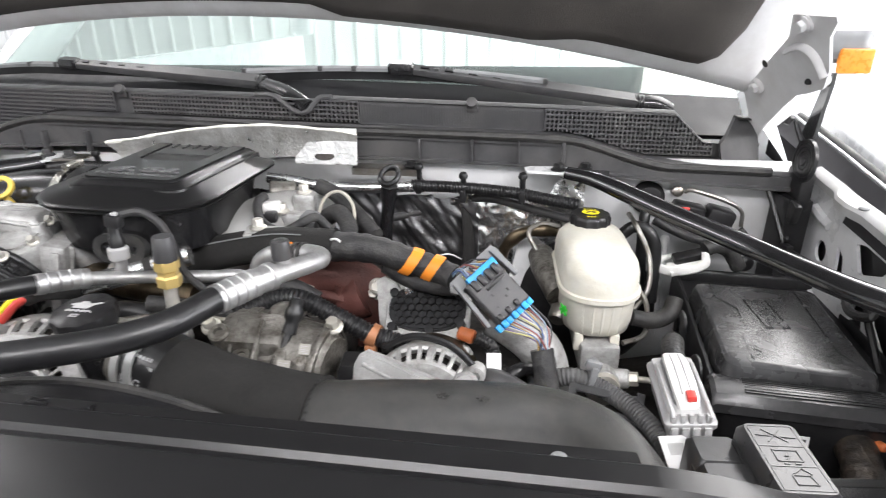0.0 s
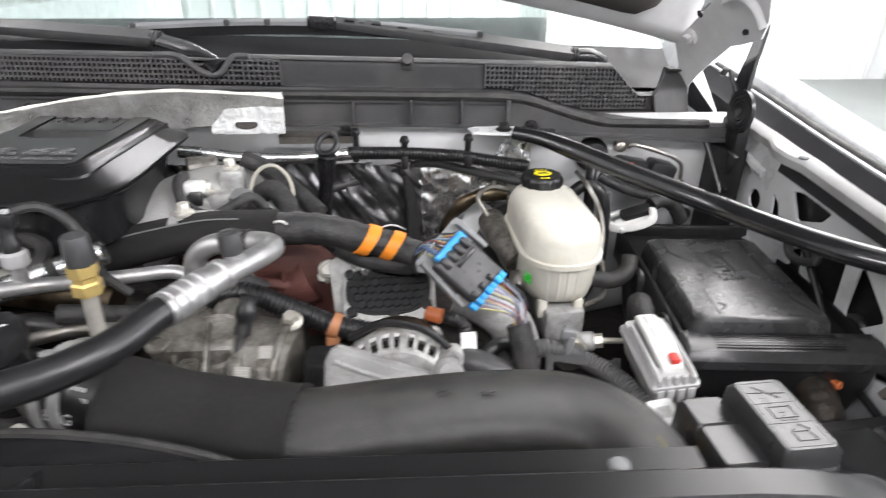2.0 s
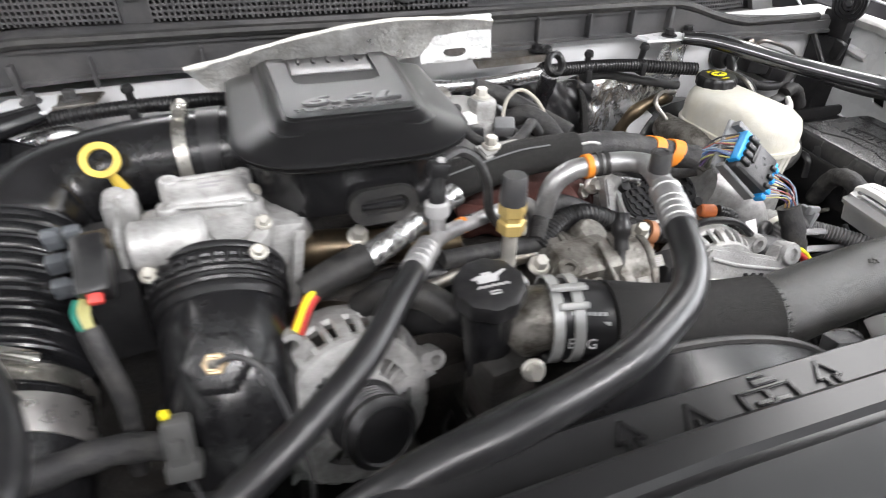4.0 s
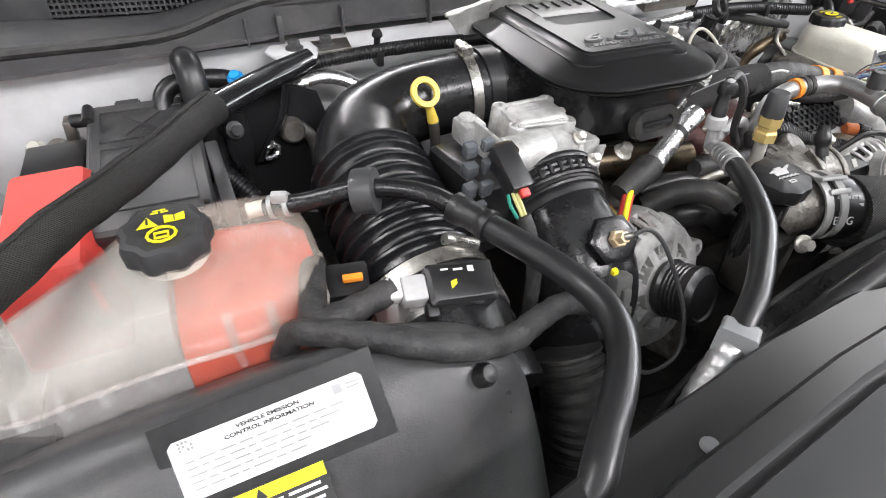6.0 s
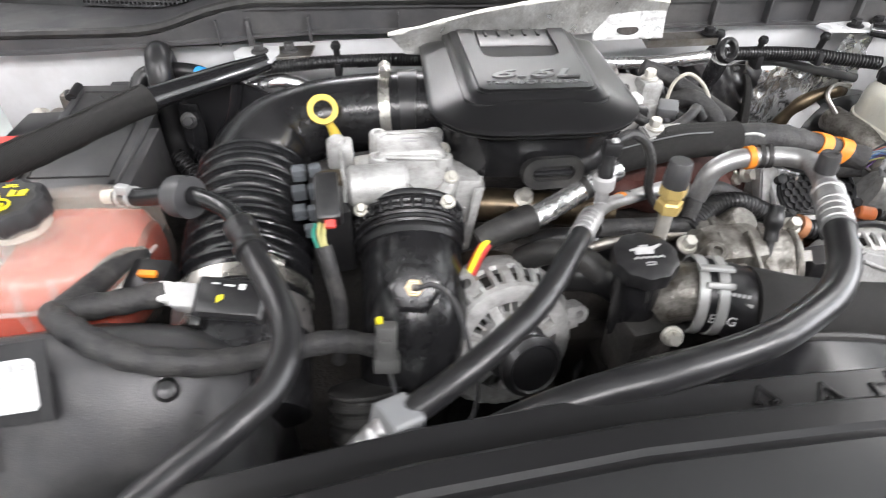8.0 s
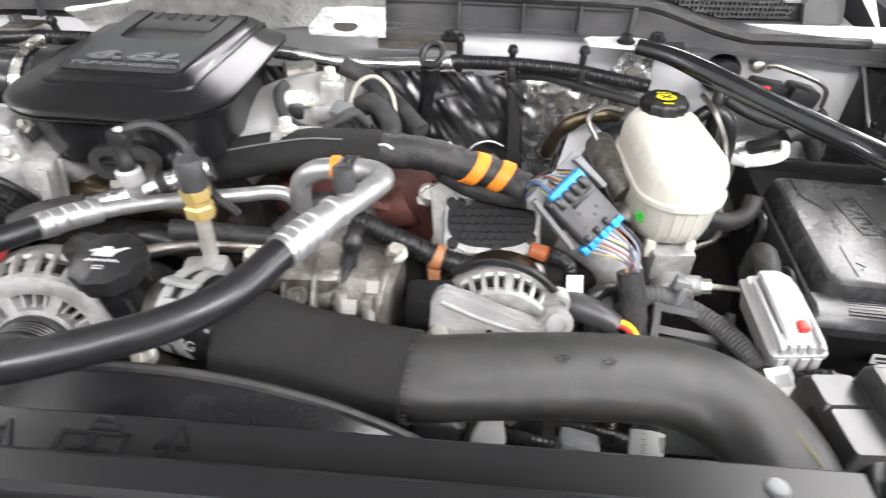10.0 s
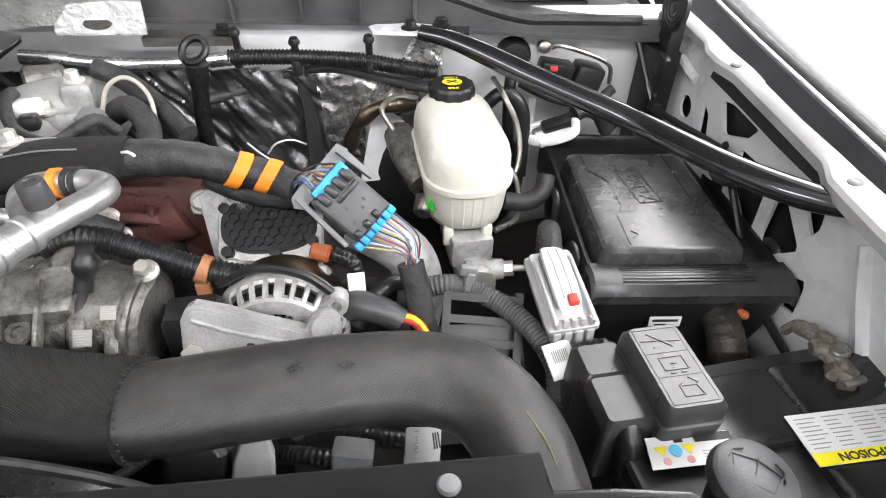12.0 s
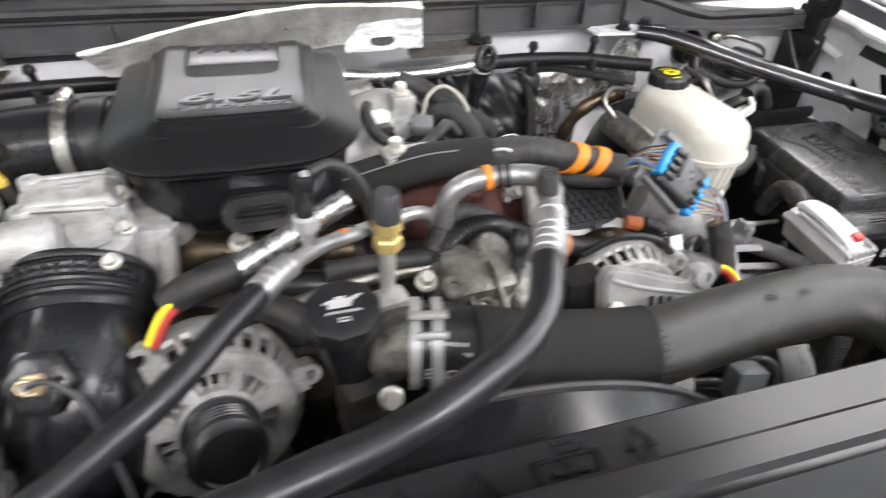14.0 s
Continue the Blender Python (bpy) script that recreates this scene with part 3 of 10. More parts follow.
def inner_wing(s, X):
    """Stamped inner panel with triangular windows and a top ledge."""
    MID = -0.262 if s > 0 else -0.335
    bm = B()
    x = 0.785
    m = face_frame((MID + s * x, 0, 0), (0, 1, 0), (0, 0, 1))
    holes = [[(0.889, 1.150, 0.015)], [(0.850, 1.175), (0.832, 1.165), (0.818, 1.125), (0.842, 1.13)], [(0.812, 1.193), (0.789, 1.198), (0.733, 1.194), (0.745, 1.178), (0.79, 1.16)], [(0.785, 1.12), (0.765, 1.135), (0.752, 1.09), (0.775, 1.06)],
             [(0.750, 1.163), (0.689, 1.165), (0.685, 1.099), (0.702, 1.092), (0.741, 1.12)], [(0.668, 1.168), (0.612, 1.124), (0.648, 1.090), (0.668, 1.097)],
             [(0.645, 1.182), (0.613, 1.188), (0.606, 1.186), (0.601, 1.158), (0.607, 1.146)], [(0.604, 1.097), (0.589, 1.105), (0.585, 1.098), (0.582, 1.066), (0.602, 1.06)]]
    outline = [(0.12, 0.55), (0.12, 1.16), (0.3, 1.215), (0.55, 1.232), (0.8, 1.243), (0.96, 1.25), (0.96, 0.55)]
    loops = []
    for h in holes:
        if len(h) == 1:
            cy_, cz_, rr = h[0]
            loops.append([(cy_ + rr * math.cos(2 * math.pi * i / 16), cz_ + rr * math.sin(2 * math.pi * i / 16)) for i in range(16)])
        else:
            c = (sum(p[0] for p in h) / len(h), sum(p[1] for p in h) / len(h))
            pts = []
            for i, p in enumerate(h):
                a, b = h[i - 1], h[(i + 1) % len(h)]
                for q, k in ((a, 0.22), (a, 0.08), (b, 0.08), (b, 0.22)):
                    kk = k if k > 0.1 else 0.08
                    pts.append((p[0] + (q[0] - p[0]) * kk, p[1] + (q[1] - p[1]) * kk))
            loops.append(pts)
    edges = []
    for lp in [outline] + loops:
        vs = [bm.verts.new((p[0], p[1], 0)) for p in lp]
        edges += [bm.edges.new((vs[i], vs[(i + 1) % len(vs)])) for i in range(len(vs))]
    bmesh.ops.triangle_fill(bm, edges=edges, use_beauty=True, use_dissolve=False)
    r = bmesh.ops.extrude_face_region(bm, geom=list(bm.faces))
    bmesh.ops.translate(bm, vec=(0, 0, 0.004), verts=[v for v in r["geom"] if isinstance(v, bmesh.types.BMVert)])
    bm.transform(Matrix(((0, 0, s, MID + s * x), (1, 0, 0, 0), (0, 1, 0, 0), (0, 0, 0, 1))))
    panel = part("inner_wing", bm, PAINT, truck, "white inner wing panel with triangular openings", 20)
    bm = B()  # top ledge with its scalloped inner edge
    rings = []
    for i in range(28):
        y = 0.15 + 0.03 * i
        zt, xi, xo = 1.238 + 0.012 * (y - 0.55) / 0.4, ledge_edge(y, 1), ledge_edge(y, 2)
        rings.append([(MID + s * a, y, z) for a, z in ((xi, zt - 0.016), (xi - 0.001, zt - 0.006), (xi + 0.002, zt - 0.002), (xo, zt + 0.002), (xo + 0.002, zt - 0.004))])
    skin(bm, rings)
    ledge = part("wing_ledge", bm, WORN, truck, "white scalloped ledge on top of the inner wing")
    for yy, xx in ((0.560, 0.752), (0.79, 0.771)):
        bm = B()
        lathe(bm, [(0.006, 0), (0.0065, 0.0015), (0.005, 0.003), (0.003, 0.0035)], (MID + s * xx, yy, 1.2365 + 0.012 * (yy - 0.55) / 0.4), (0, 0, 1), 16)
        part("push_pin", bm, GREY, ledge, "grey push pin")
    for y0, z0, y1, z1 in ((0.93, 1.20, 0.88, 1.19), (0.90, 1.09, 0.80, 1.06), (0.55, 1.18, 0.50, 1.10), (0.48, 1.2, 0.45, 1.05)):
        bm = B()
        tube(bm, [(MID + s * 0.785, y0, z0), (MID + s * 0.783, (y0 + y1) / 2, (z0 + z1) / 2), (MID + s * 0.785, y1, z1)], 0.007, 8, 0.02)
        part("stiffening_bead", bm, PAINT, panel)
    bm = B()  # dark wheel arch liner seen through the openings
    skin(bm, [[(MID + s * a, y, z) for a, z in ((0.796, 1.222), (0.803, 1.222), (0.803, 0.6), (0.796, 0.6))] for y in (0.14, 0.96)])
    part("arch_liner", bm, BLACK, truck, "black wheel arch liner")


both(wing)
both(hood_seal)
both(inner_wing)

# bonnet, swung open, with insulation, hinges and corner brackets
UP = Vector((0, -0.50, 0.866))


def hood_pt(x, s):
    d = x - MID
    return Vector((x, 0.983 + 0.02 * d + 0.13 * d * d, 1.449 - 0.05 * d - 0.16 * d * d)) + UP * s


bm = B()
hx = [MID + 0.72 * (i / 16 - 1) for i in range(33)]
sv = [0.0, 0.012, 0.03, 0.06, 0.10, 0.2, 0.4, 0.7, 1.02, 1.05]
lift = [0.012, 0.003, 0.0, 0.002, 0.004, 0.006, 0.006, 0.006, 0.0, 0.012]
NRM = Vector((0, 0.866, 0.5))
g1 = [[bm.verts.new(hood_pt(x, s) + NRM * k) for x in hx] for s, k in zip(sv, lift)]
g2 = [[bm.verts.new(hood_pt(x, s) + NRM * 0.035) for x in hx] for s in sv]
for g in (g1, g2):
    for a, b in zip(g, g[1:]):
        for i in range(len(hx) - 1):
            bm.faces.new((a[i], a[i + 1], b[i + 1], b[i]))
for a, b in ((g1[0], g2[0]), (g1[-1], g2[-1])):
    for i in range(len(hx) - 1):
        bm.faces.new((a[i], a[i + 1], b[i + 1], b[i]))
for j in range(len(sv) - 1):
    for i in (0, -1):
        bm.faces.new((g1[j][i], g1[j + 1][i], g2[j + 1][i], g2[j][i]))
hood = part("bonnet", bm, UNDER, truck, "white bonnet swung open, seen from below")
bm = B()
ins = []
for i in range(61):
    d = 0.69 * (i / 30 - 1)
    corner = max(0.0, (abs(d) - 0.60) / 0.09)
    step = max(0.0, min(1.0, (d - 0.04) / 0.06, (0.46 - d) / 0.10))
    ins.append((MID + d, 0.032 - 0.017 * step * step * (3 - 2 * step) + 0.17 * corner ** 3))
g1 = [[bm.verts.new(hood_pt(x, s0 + (0.95 - s0) * k) - NRM * h) for x, s0 in ins] for k, h in ((0, 0.0), (0.01, 0.010), (0.03, 0.016), (0.3, 0.018), (0.97, 0.018), (1, 0.0))]
for a, b in zip(g1, g1[1:]):
    for i in range(len(ins) - 1):
        bm.faces.new((a[i], a[i + 1], b[i + 1], b[i]))
part("insulation_pad", bm, LINER, hood, "dark brown felt insulation pad")


def hinge(s, X):
    def at(x, y, z):
        return Vector((x if s > 0 else 2 * -0.335 - x, y, z))

    # the bracket leans in a plane of its own: u runs forward, v up along it
    out = Vector((0.855, 0.238, 0.46)) if s > 0 else Vector((-0.855, 0.238, 0.46))
    poly = [(0.903, 1.456), (0.834, 1.454), (0.835, 1.448), (0.854, 1.431), (0.872, 1.392), (0.893, 1.368), (0.925, 1.358), (0.950, 1.352), (0.999, 1.323), (1.042, 1.296), (1.085, 1.265), (1.109, 1.249),
            (1.096, 1.280), (1.080, 1.306), (1.069, 1.342), (1.045, 1.358), (1.018, 1.373), (0.970, 1.402), (0.922, 1.430)]

    def on(y, z, lift=0.0):
        x = 0.448 - (0.238 * (y - 1.026) + 0.46 * (z - 1.356)) / 0.855
        return at(x, y, z) - out * lift

    bm = B()
    skin(bm, [[on(y, z, k) for y, z in poly] for k in (-0.004, 0.0)])
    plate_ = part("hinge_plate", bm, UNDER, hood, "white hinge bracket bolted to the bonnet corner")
    bm = B()
    tube(bm, [on(y, z, 0.001) for y, z in ((0.935, 1.412), (0.905, 1.420), (0.885, 1.410), (0.880, 1.385))], 0.007, 10, 0.006, None, 0.5)
    part("pressed_bead", bm, UNDER, plate_)
    for y, z in ((1.026, 1.356), (0.885, 1.446)):
        bm = B()
        lathe(bm, [(0.012, 0), (0.012, 0.0015), (0.008, 0.003)], on(y, z), -out, 18)
        bolt(bm, on(y, z, 0.002), -out, 0.0075, 0.007)
        part("hinge_bolt", bm, UNDER, plate_)
    bm = B()
    lathe(bm, [(0.0055, 0), (0.0055, 0.0008), (0.002, 0.001)], on(0.992, 1.390), -out, 14)
    part("slot_hole", bm, DARK, plate_, "dark slot in the bracket")
    bm = B()
    cyl(bm, at(0.500, 0.936, 1.374), at(0.480, 0.920, 1.375), 0.0075, seg=12)
    part("stud_nut", bm, UNDER, plate_)
    bm = B()
    cyl(bm, at(0.480, 0.920, 1.375), at(0.466, 0.912, 1.375), 0.0048, 0.004, 12)
    part("hinge_stud", bm, BLACK, plate_, "black threaded stud")
    # black swing link: a wide strap, its hook and the flat coil spring on its inner face
    bm = B()
    skin(bm, [[at(x, y + da, z) for da in (-w, w)] + [at(x + 0.005, y + da, z) for da in (w, -w)] for x, y, z, w in ((0.503, 0.936, 1.384, 0.006), (0.502, 0.937, 1.372, 0.010), (0.500, 0.943, 1.335, 0.013), (0.496, 0.945, 1.300, 0.018), (0.492, 0.935, 1.275, 0.022), (0.490, 0.925, 1.245, 0.018), (0.489, 0.920, 1.222, 0.010))])
    link = part("hinge_link", bm, GLOSS, truck, "black hinge link with a coiled spring")
    bm = B()
    tube(bm, [at(0.487, 0.935, 1.292), at(0.483, 0.945, 1.305), at(0.479, 0.952, 1.318), at(0.472, 0.950, 1.321), at(0.466, 0.946, 1.314)], 0.005, 8, 0.004, lambda q, m: 1.3 - 0.5 * q, 0.6)
    part("link_hook", bm, BLACK, link)
    bm = B()
    m, base = basis((-1 if s > 0 else 1, -0.05, 0.05)), at(0.490, 0.916, 1.270)
    for r in (0.009, 0.0150, 0.0210, 0.0270):
        prof = [(r - 0.002, 0.0), (r - 0.002, 0.005), (r + 0.0026, 0.005), (r + 0.0026, 0.0)]
        rings = [[base + m @ Vector((q * math.cos(2 * math.pi * i / 28), q * math.sin(2 * math.pi * i / 28), h)) for q, h in prof] for i in range(29)]
        skin(bm, rings, caps=False)
    part("coil_spring", bm, BLACK, link)
    bm = B()
    lathe(bm, [(0.006, 0), (0.006, 0.006), (0.004, 0.007)], base, (-1 if s > 0 else 1, 0, 0), 14)
    part("coil_pin", bm, DGREY, link)
    bm = B()
    box(bm, at(0.494, 0.930, 1.228), (0.018, 0.050, 0.055), (0, 0, 0), 0.004)
    box(bm, at(0.484, 0.905, 1.200), (0.012, 0.022, 0.030), (15, 0, 0), 0.004)
    part("hinge_base", bm, BLACK, link)
    bm = B()  # dark corner bracket between firewall and inner wing
    skin(bm, [[at(x, y, z) for x, y in ((0.470, 0.952), (0.478, 0.912), (0.506, 0.905), (0.508, 0.952))] for z in (1.06, 1.12, 1.19, 1.216)])
    part("corner_bracket", bm, BLACK, truck, "black corner bracket below the hinge")
    bm = B()  # white gusset behind, and the end cap of the cowl
    skin(bm, [[at(x, y + k, z) for x, y, z in ((0.470, 1.075, 1.300), (0.506, 1.020, 1.242), (0.512, 1.022, 1.240), (0.500, 1.080, 1.300))] for k in (0, 0.004)])
    part("cowl_gusset", bm, PAINT, truck, "white gusset at the end of the cowl")
    bm = B()
    skin(bm, [[at(x, y + k, z) for x, y, z in ((0.446, 1.092, 1.297), (0.479, 1.088, 1.294), (0.482, 1.060, 1.235), (0.420, 1.040, 1.235), (0.416, 1.048, 1.262), (0.430, 1.066, 1.272))] for k in (0.0, 0.012)])
    part("cowl_end_cap", bm, COWL, truck, "dark grey plastic cowl end cap")
    bm = B()
    box(bm, at(0.4625, 1.088, 1.297), (0.036, 0.022, 0.004), (0, 5 * s, 0), 0.0012)
    part("end_cap_flange", bm, MATTE, truck)


both(hinge)


# wipers
def wiper(pivot, knee, hub, b0, b1, tail=()):
    """A flat arm with a moulded channel, a hub clip and a blade with a pale spoiler over its rubber."""
    pivot, knee, hub, b0, b1 = (Vector(p) for p in (pivot, knee, hub, b0, b1))
    bm = B()
    tube(bm, [pivot, pivot.lerp(knee, 0.45) + Vector((0, 0, 0.006)), knee], 0.0125, 12, 0.006, lambda k, m: 1.05 - 0.15 * k, 0.55)
    w = part("wiper", bm, SATIN, truck, "black windscreen wiper")
    bm = B()
    along = (hub - knee).normalized()
    side = along.cross(Vector((0, -0.5, 0.85))).normalized()
    up = side.cross(along)
    rings = []
    for k, hw, hh in ((0.0, 0.010, 0.007), (0.02, 0.012, 0.009), (0.45, 0.012, 0.009), (0.55, 0.0115, 0.008), (0.95, 0.009, 0.006), (1.0, 0.008, 0.005)):
        c = knee.lerp(hub, k)
        rings.append([c + side * (a * hw) + up * (b * hh) for a, b in ((-1, -0.6), (-1, 0.4), (-0.75, 0.9), (0.75, 1.0), (1, 0.5), (1, -0.6))])
    skin(bm, rings)
    arm = part("wiper_arm", bm, DGREY, w, "dark grey channel arm")
    for k in (0.60, 0.70, 0.80, 0.90):
        c = knee.lerp(hub, k) + up * 0.0068
        bm = B()
        skin(bm, [[c + along * (q * 0.05 * (hub - knee).length * 0.7) + side * a + up * b for a, b in ((-0.002, -0.001), (-0.002, 0.0012), (0.002, 0.0012), (0.002, -0.001))] for q in (-0.5, 0.5)])
        part("arm_slot", bm, HONEY, arm)
    bm = B()
    tube(bm, [knee - along * 0.006, knee + along * 0.008], 0.0125, 12, 0.003, lambda k, m: 1.0 + 0.08 * math.sin(m * 900), 0.8)
    part("arm_collar", bm, BLACK, arm)
    bm = B()
    loft(bm, [(-0.008, 0.021, 0.011, 0.005), (0.004, 0.022, 0.012, 0.006), (0.009, 0.019, 0.009, 0.006)], Matrix.Translation(hub) @ pose(0, 0, 0, 12, 3, math.degrees(math.atan2(b1.y - b0.y, b1.x - b0.x))))
    part("wiper_hub", bm, SATIN, w)
    bl = (b1 - b0).normalized()
    bm = B()
    mid = hub + Vector((0, 0.004, -0.004))
    run = [b0, b0.lerp(mid, 0.55) + Vector((0, 0, 0.003)), mid, b1.lerp(mid, 0.55) + Vector((0, 0, 0.003)), b1]
    P, L = smooth_path(run, 0.02)
    skin(bm, [[p + Vector((0, a, z)) for a, z in ((-0.007, -0.003), (-0.006, 0.002), (0.0, 0.0055), (0.003, 0.0055), (0.005, -0.003))] for p in P])
    blade = part("wiper_blade", bm, GREY, w, "grey blade spoiler")
    bm = B()
    skin(bm, [[p + Vector((0, a, z)) for a, z in ((-0.004, -0.016), (-0.005, -0.003), (0.003, -0.003), (0.001, -0.016))] for p in P[1:-1]])
    part("blade_rubber", bm, HONEY, blade, "black wiper rubber")
    for k in (0.03, 0.26, 0.38, 0.66, 0.97):
        p = P[min(len(P) - 1, int(k * len(P)))]
        bm = B()
        box(bm, p + Vector((0, -0.0015, 0.0012)), (0.009, 0.0125, 0.0095), (0, 0, math.degrees(math.atan2(bl.y, bl.x))), 0.002)
        part("blade_clip", bm, DGREY, blade)


wiper((-0.226, 0.945, 1.328), (-0.336, 1.030, 1.354), (-0.735, 1.088, 1.378), (-1.00, 1.165, 1.362), (-0.400, 1.050, 1.364))
wiper((0.345, 1.10, 1.306), (0.290, 1.088, 1.321), (-0.100, 1.052, 1.376), (-0.380, 1.064, 1.367), (0.136, 1.075, 1.353))


# door mirror with its amber repeater
bm = B()
loft(bm, [(0.14, 0.080, 0.07, 0.04), (0.16, 0.084, 0.075, 0.04), (0.195, 0.084, 0.075, 0.04), (0.21, 0.078, 0.07, 0.04)], pose(0.905, 1.87, 1.19))
mirror = part("door_mirror", bm, GREY, truck, "grey towing mirror on the door")
bm = B()
loft(bm, [(0.0, 0.080, 0.07, 0.04), (0.03, 0.086, 0.078, 0.05), (0.09, 0.086, 0.078, 0.05), (0.14, 0.083, 0.074, 0.05)], pose(0.905, 1.87, 1.18))
part("mirror_cap", bm, CLEANP, mirror, "white mirror cap")
bm = B()
box(bm, (0.942, 1.798, 1.326), (0.082, 0.03, 0.062), bev=0.006)
part("amber_repeater", bm, AMBER, mirror, "amber turn signal lens")
bm = B()
box(bm, (0.905, 1.87, 1.325), (0.15, 0.14, 0.075), bev=0.02)
part("mirror_core", bm, DGREY, mirror)
bm = B()
box(bm, (0.72, 1.90, 1.25), (0.30, 0.05, 0.05), bev=0.015)
part("mirror_arm", bm, DGREY, mirror)

for s in (1, -1):
    bm = B()
    lathe(bm, [(0.25, -0.13), (0.37, -0.125), (0.40, -0.10), (0.405, 0.0), (0.40, 0.10), (0.37, 0.125), (0.25, 0.13)], (MID + s * 0.80, 0.55, 0.405), (1, 0, 0), 48)
    wheel = part("wheel", bm, RUBBER, truck, "black road tyre")
    bm = B()
    lathe(bm, [(0.255, -0.12), (0.255, 0.12), (0.20, 0.10), (0.05, 0.11)], (MID + s * 0.80, 0.55, 0.405), (s, 0, 0), 36)
    part("rim", bm, ALU, wheel)
    bm = B()
    box(bm, (MID + s * 0.42, 1.6, 0.55), (0.1, 3.3, 0.16), bev=0.01)
    part("chassis_rail", bm, DARK, truck)
bm = B()
cyl(bm, (MID - 0.8, 0.55, 0.40), (MID + 0.8, 0.55, 0.40), 0.05, seg=16)
part("axle", bm, DARK, truck)

# radiator shroud cover across the front
bm = B()


def front_ring(x, end=0.0):
    o = -0.29 * min(x - MID, 0) ** 2
    z = -0.06 * end
    prof = [(0.352, 1.20), (0.352, 1.2335), (0.350, 1.2355), (0.336, 1.2345), (0.3185, 1.2345), (0.317, 1.252), (0.3155, 1.2585), (0.313, 1.2605), (0.299, 1.2605), (0.296, 1.2575), (0.293, 1.2575), (0.290, 1.2595),
            (0.255, 1.2555), (0.20, 1.243), (0.14, 1.215), (0.09, 1.165), (0.07, 1.05), (0.09, 1.04), (0.30, 1.15)]
    if x > 0.185:  # the rear flange stops short of the rounded end
        prof = [(min(y, 0.3345 - 0.0015 * k), zz) for k, (y, zz) in enumerate(prof[:5])] + prof[5:]
    return [(x, y + o - 0.02 * end, zz + z) for y, zz in prof]


skin(bm, [front_ring(x, e) for x, e in ((-0.82, 1.2), (-0.78, 0.5), (-0.74, 0.1), (-0.70, 0.0), (-0.62, 0), (-0.5, 0), (-0.38, 0), (-0.26, 0), (-0.1, 0), (0.05, 0), (0.17, 0), (0.184, 0), (0.1855, 0), (0.215, 0.03), (0.25, 0.12), (0.275, 0.4), (0.29, 1.0))])
front_cover = thing("radiator_cover", "black moulded plastic cover over the radiator support", "engine cover", (MID, 0.25, 1.0))
cover_top = part("cover_panel", bm, COVER, front_cover)
for x, y in ((0.140, 0.339), (-0.591, 0.291)):
    bm = B()
    lathe(bm, [(0.0052, 0), (0.0055, 0.0012), (0.0045, 0.0028), (0.0025, 0.0032)], (x, y, 1.2342), (0, 0, 1), 20)
    part("push_pin", bm, GREY, front_cover, "pale grey push pin")


def emboss(bm, m, poly, w=0.003, th=0.0018, bev=0.0006):
    """A raised outline on a panel."""
    for a, b in zip(poly, poly[1:]):
        a, b = Vector(a), Vector(b)
        d = (b - a).normalized() * w * 0.5
        n = Vector((-d.y, d.x))
        plate(bm, [tuple(a - d + n), tuple(a - d - n), tuple(b + d - n), tuple(b + d + n)], th, m, bev)


def strokes(name, material, parent, m, lines, th=0.0018, bev=0.0006):
    """One raised part for each line of a symbol: (points, width)."""
    for pts, w in lines:
        bm = B()
        emboss(bm, m, pts, w, th, bev)
        part(name, bm, material, parent)


for x, y in ((-0.1545, 0.333), (-0.2855, 0.331)):
    strokes("embossed_arrow", SATIN, front_cover, pose(x, y, 1.2345), [([(-0.0035, -0.0125), (-0.0035, 0.0010), (-0.0075, 0.0010), (0.0005, 0.0125), (0.0075, 0.0010), (0.0035, 0.0010), (0.0035, -0.0125)], 0.0019)], 0.0022)
strokes("embossed_triangle", SATIN, front_cover, pose(-0.2455, 0.329, 1.2345), [([(-0.0150, -0.0115), (0.0150, -0.0115), (0.0003, 0.0130), (-0.0150, -0.0115)], 0.0024), ([(0, -0.007), (0, 0.002)], 0.0034)], 0.0022)
strokes("embossed_battery", SATIN, front_cover, pose(-0.197, 0.3305, 1.2345), [([(-0.0170, -0.0105), (0.0170, -0.0105), (0.0170, 0.0085), (-0.0170, 0.0085), (-0.0170, -0.0105)], 0.0021), ([(-0.002, 0.0125), (0.010, 0.0125)], 0.004), ([(-0.002, 0.0165), (0.006, 0.0165)], 0.0024),
                                                                                 ([(-0.009, 0), (0.009, -0.001)], 0.0034), ([(0, -0.006), (0, 0.006)], 0.0034), ([(0.006, -0.005), (0.010, -0.006)], 0.003)], 0.0022)

# fan shroud behind it
bm = B()
ring = []
for i in range(25):
    a = math.pi * i / 24
    ring.append((MID + 0.04 + 0.26 * math.cos(a), 0.395, 1.0 + 0.205 * math.sin(a)))
rings = [[(x, y + dy, z) for x, y, z in ring] + [(MID + 0.04 - 0.24, 0.395 + dy, 0.9), (MID + 0.04 + 0.24, 0.395 + dy, 0.9)] for dy in (-0.05, 0.0, 0.012)]
skin(bm, rings)
shroud = thing("fan_shroud", "glossy black plastic radiator fan shroud behind the radiator cover", "fan shroud", (MID, 0.38, 0.9))
part("shroud_ring", bm, SATIN, shroud)
bm = B()
tube(bm, [Vector(p) + Vector((0, 0.010, 0)) for p in ring], 0.0035, 8, 0.012)
part("shroud_rim", bm, MATTE, shroud)

# ---------------------------------------------------------------- driver's side of the engine bay


def each(name, material, parent, build, items, label=""):
    """One part for each item; build(bm, item) shapes it."""
    out = []
    for it in items:
        bm = B()
        build(bm, it)
        out.append(part(name, bm, material, parent, label))
    return out


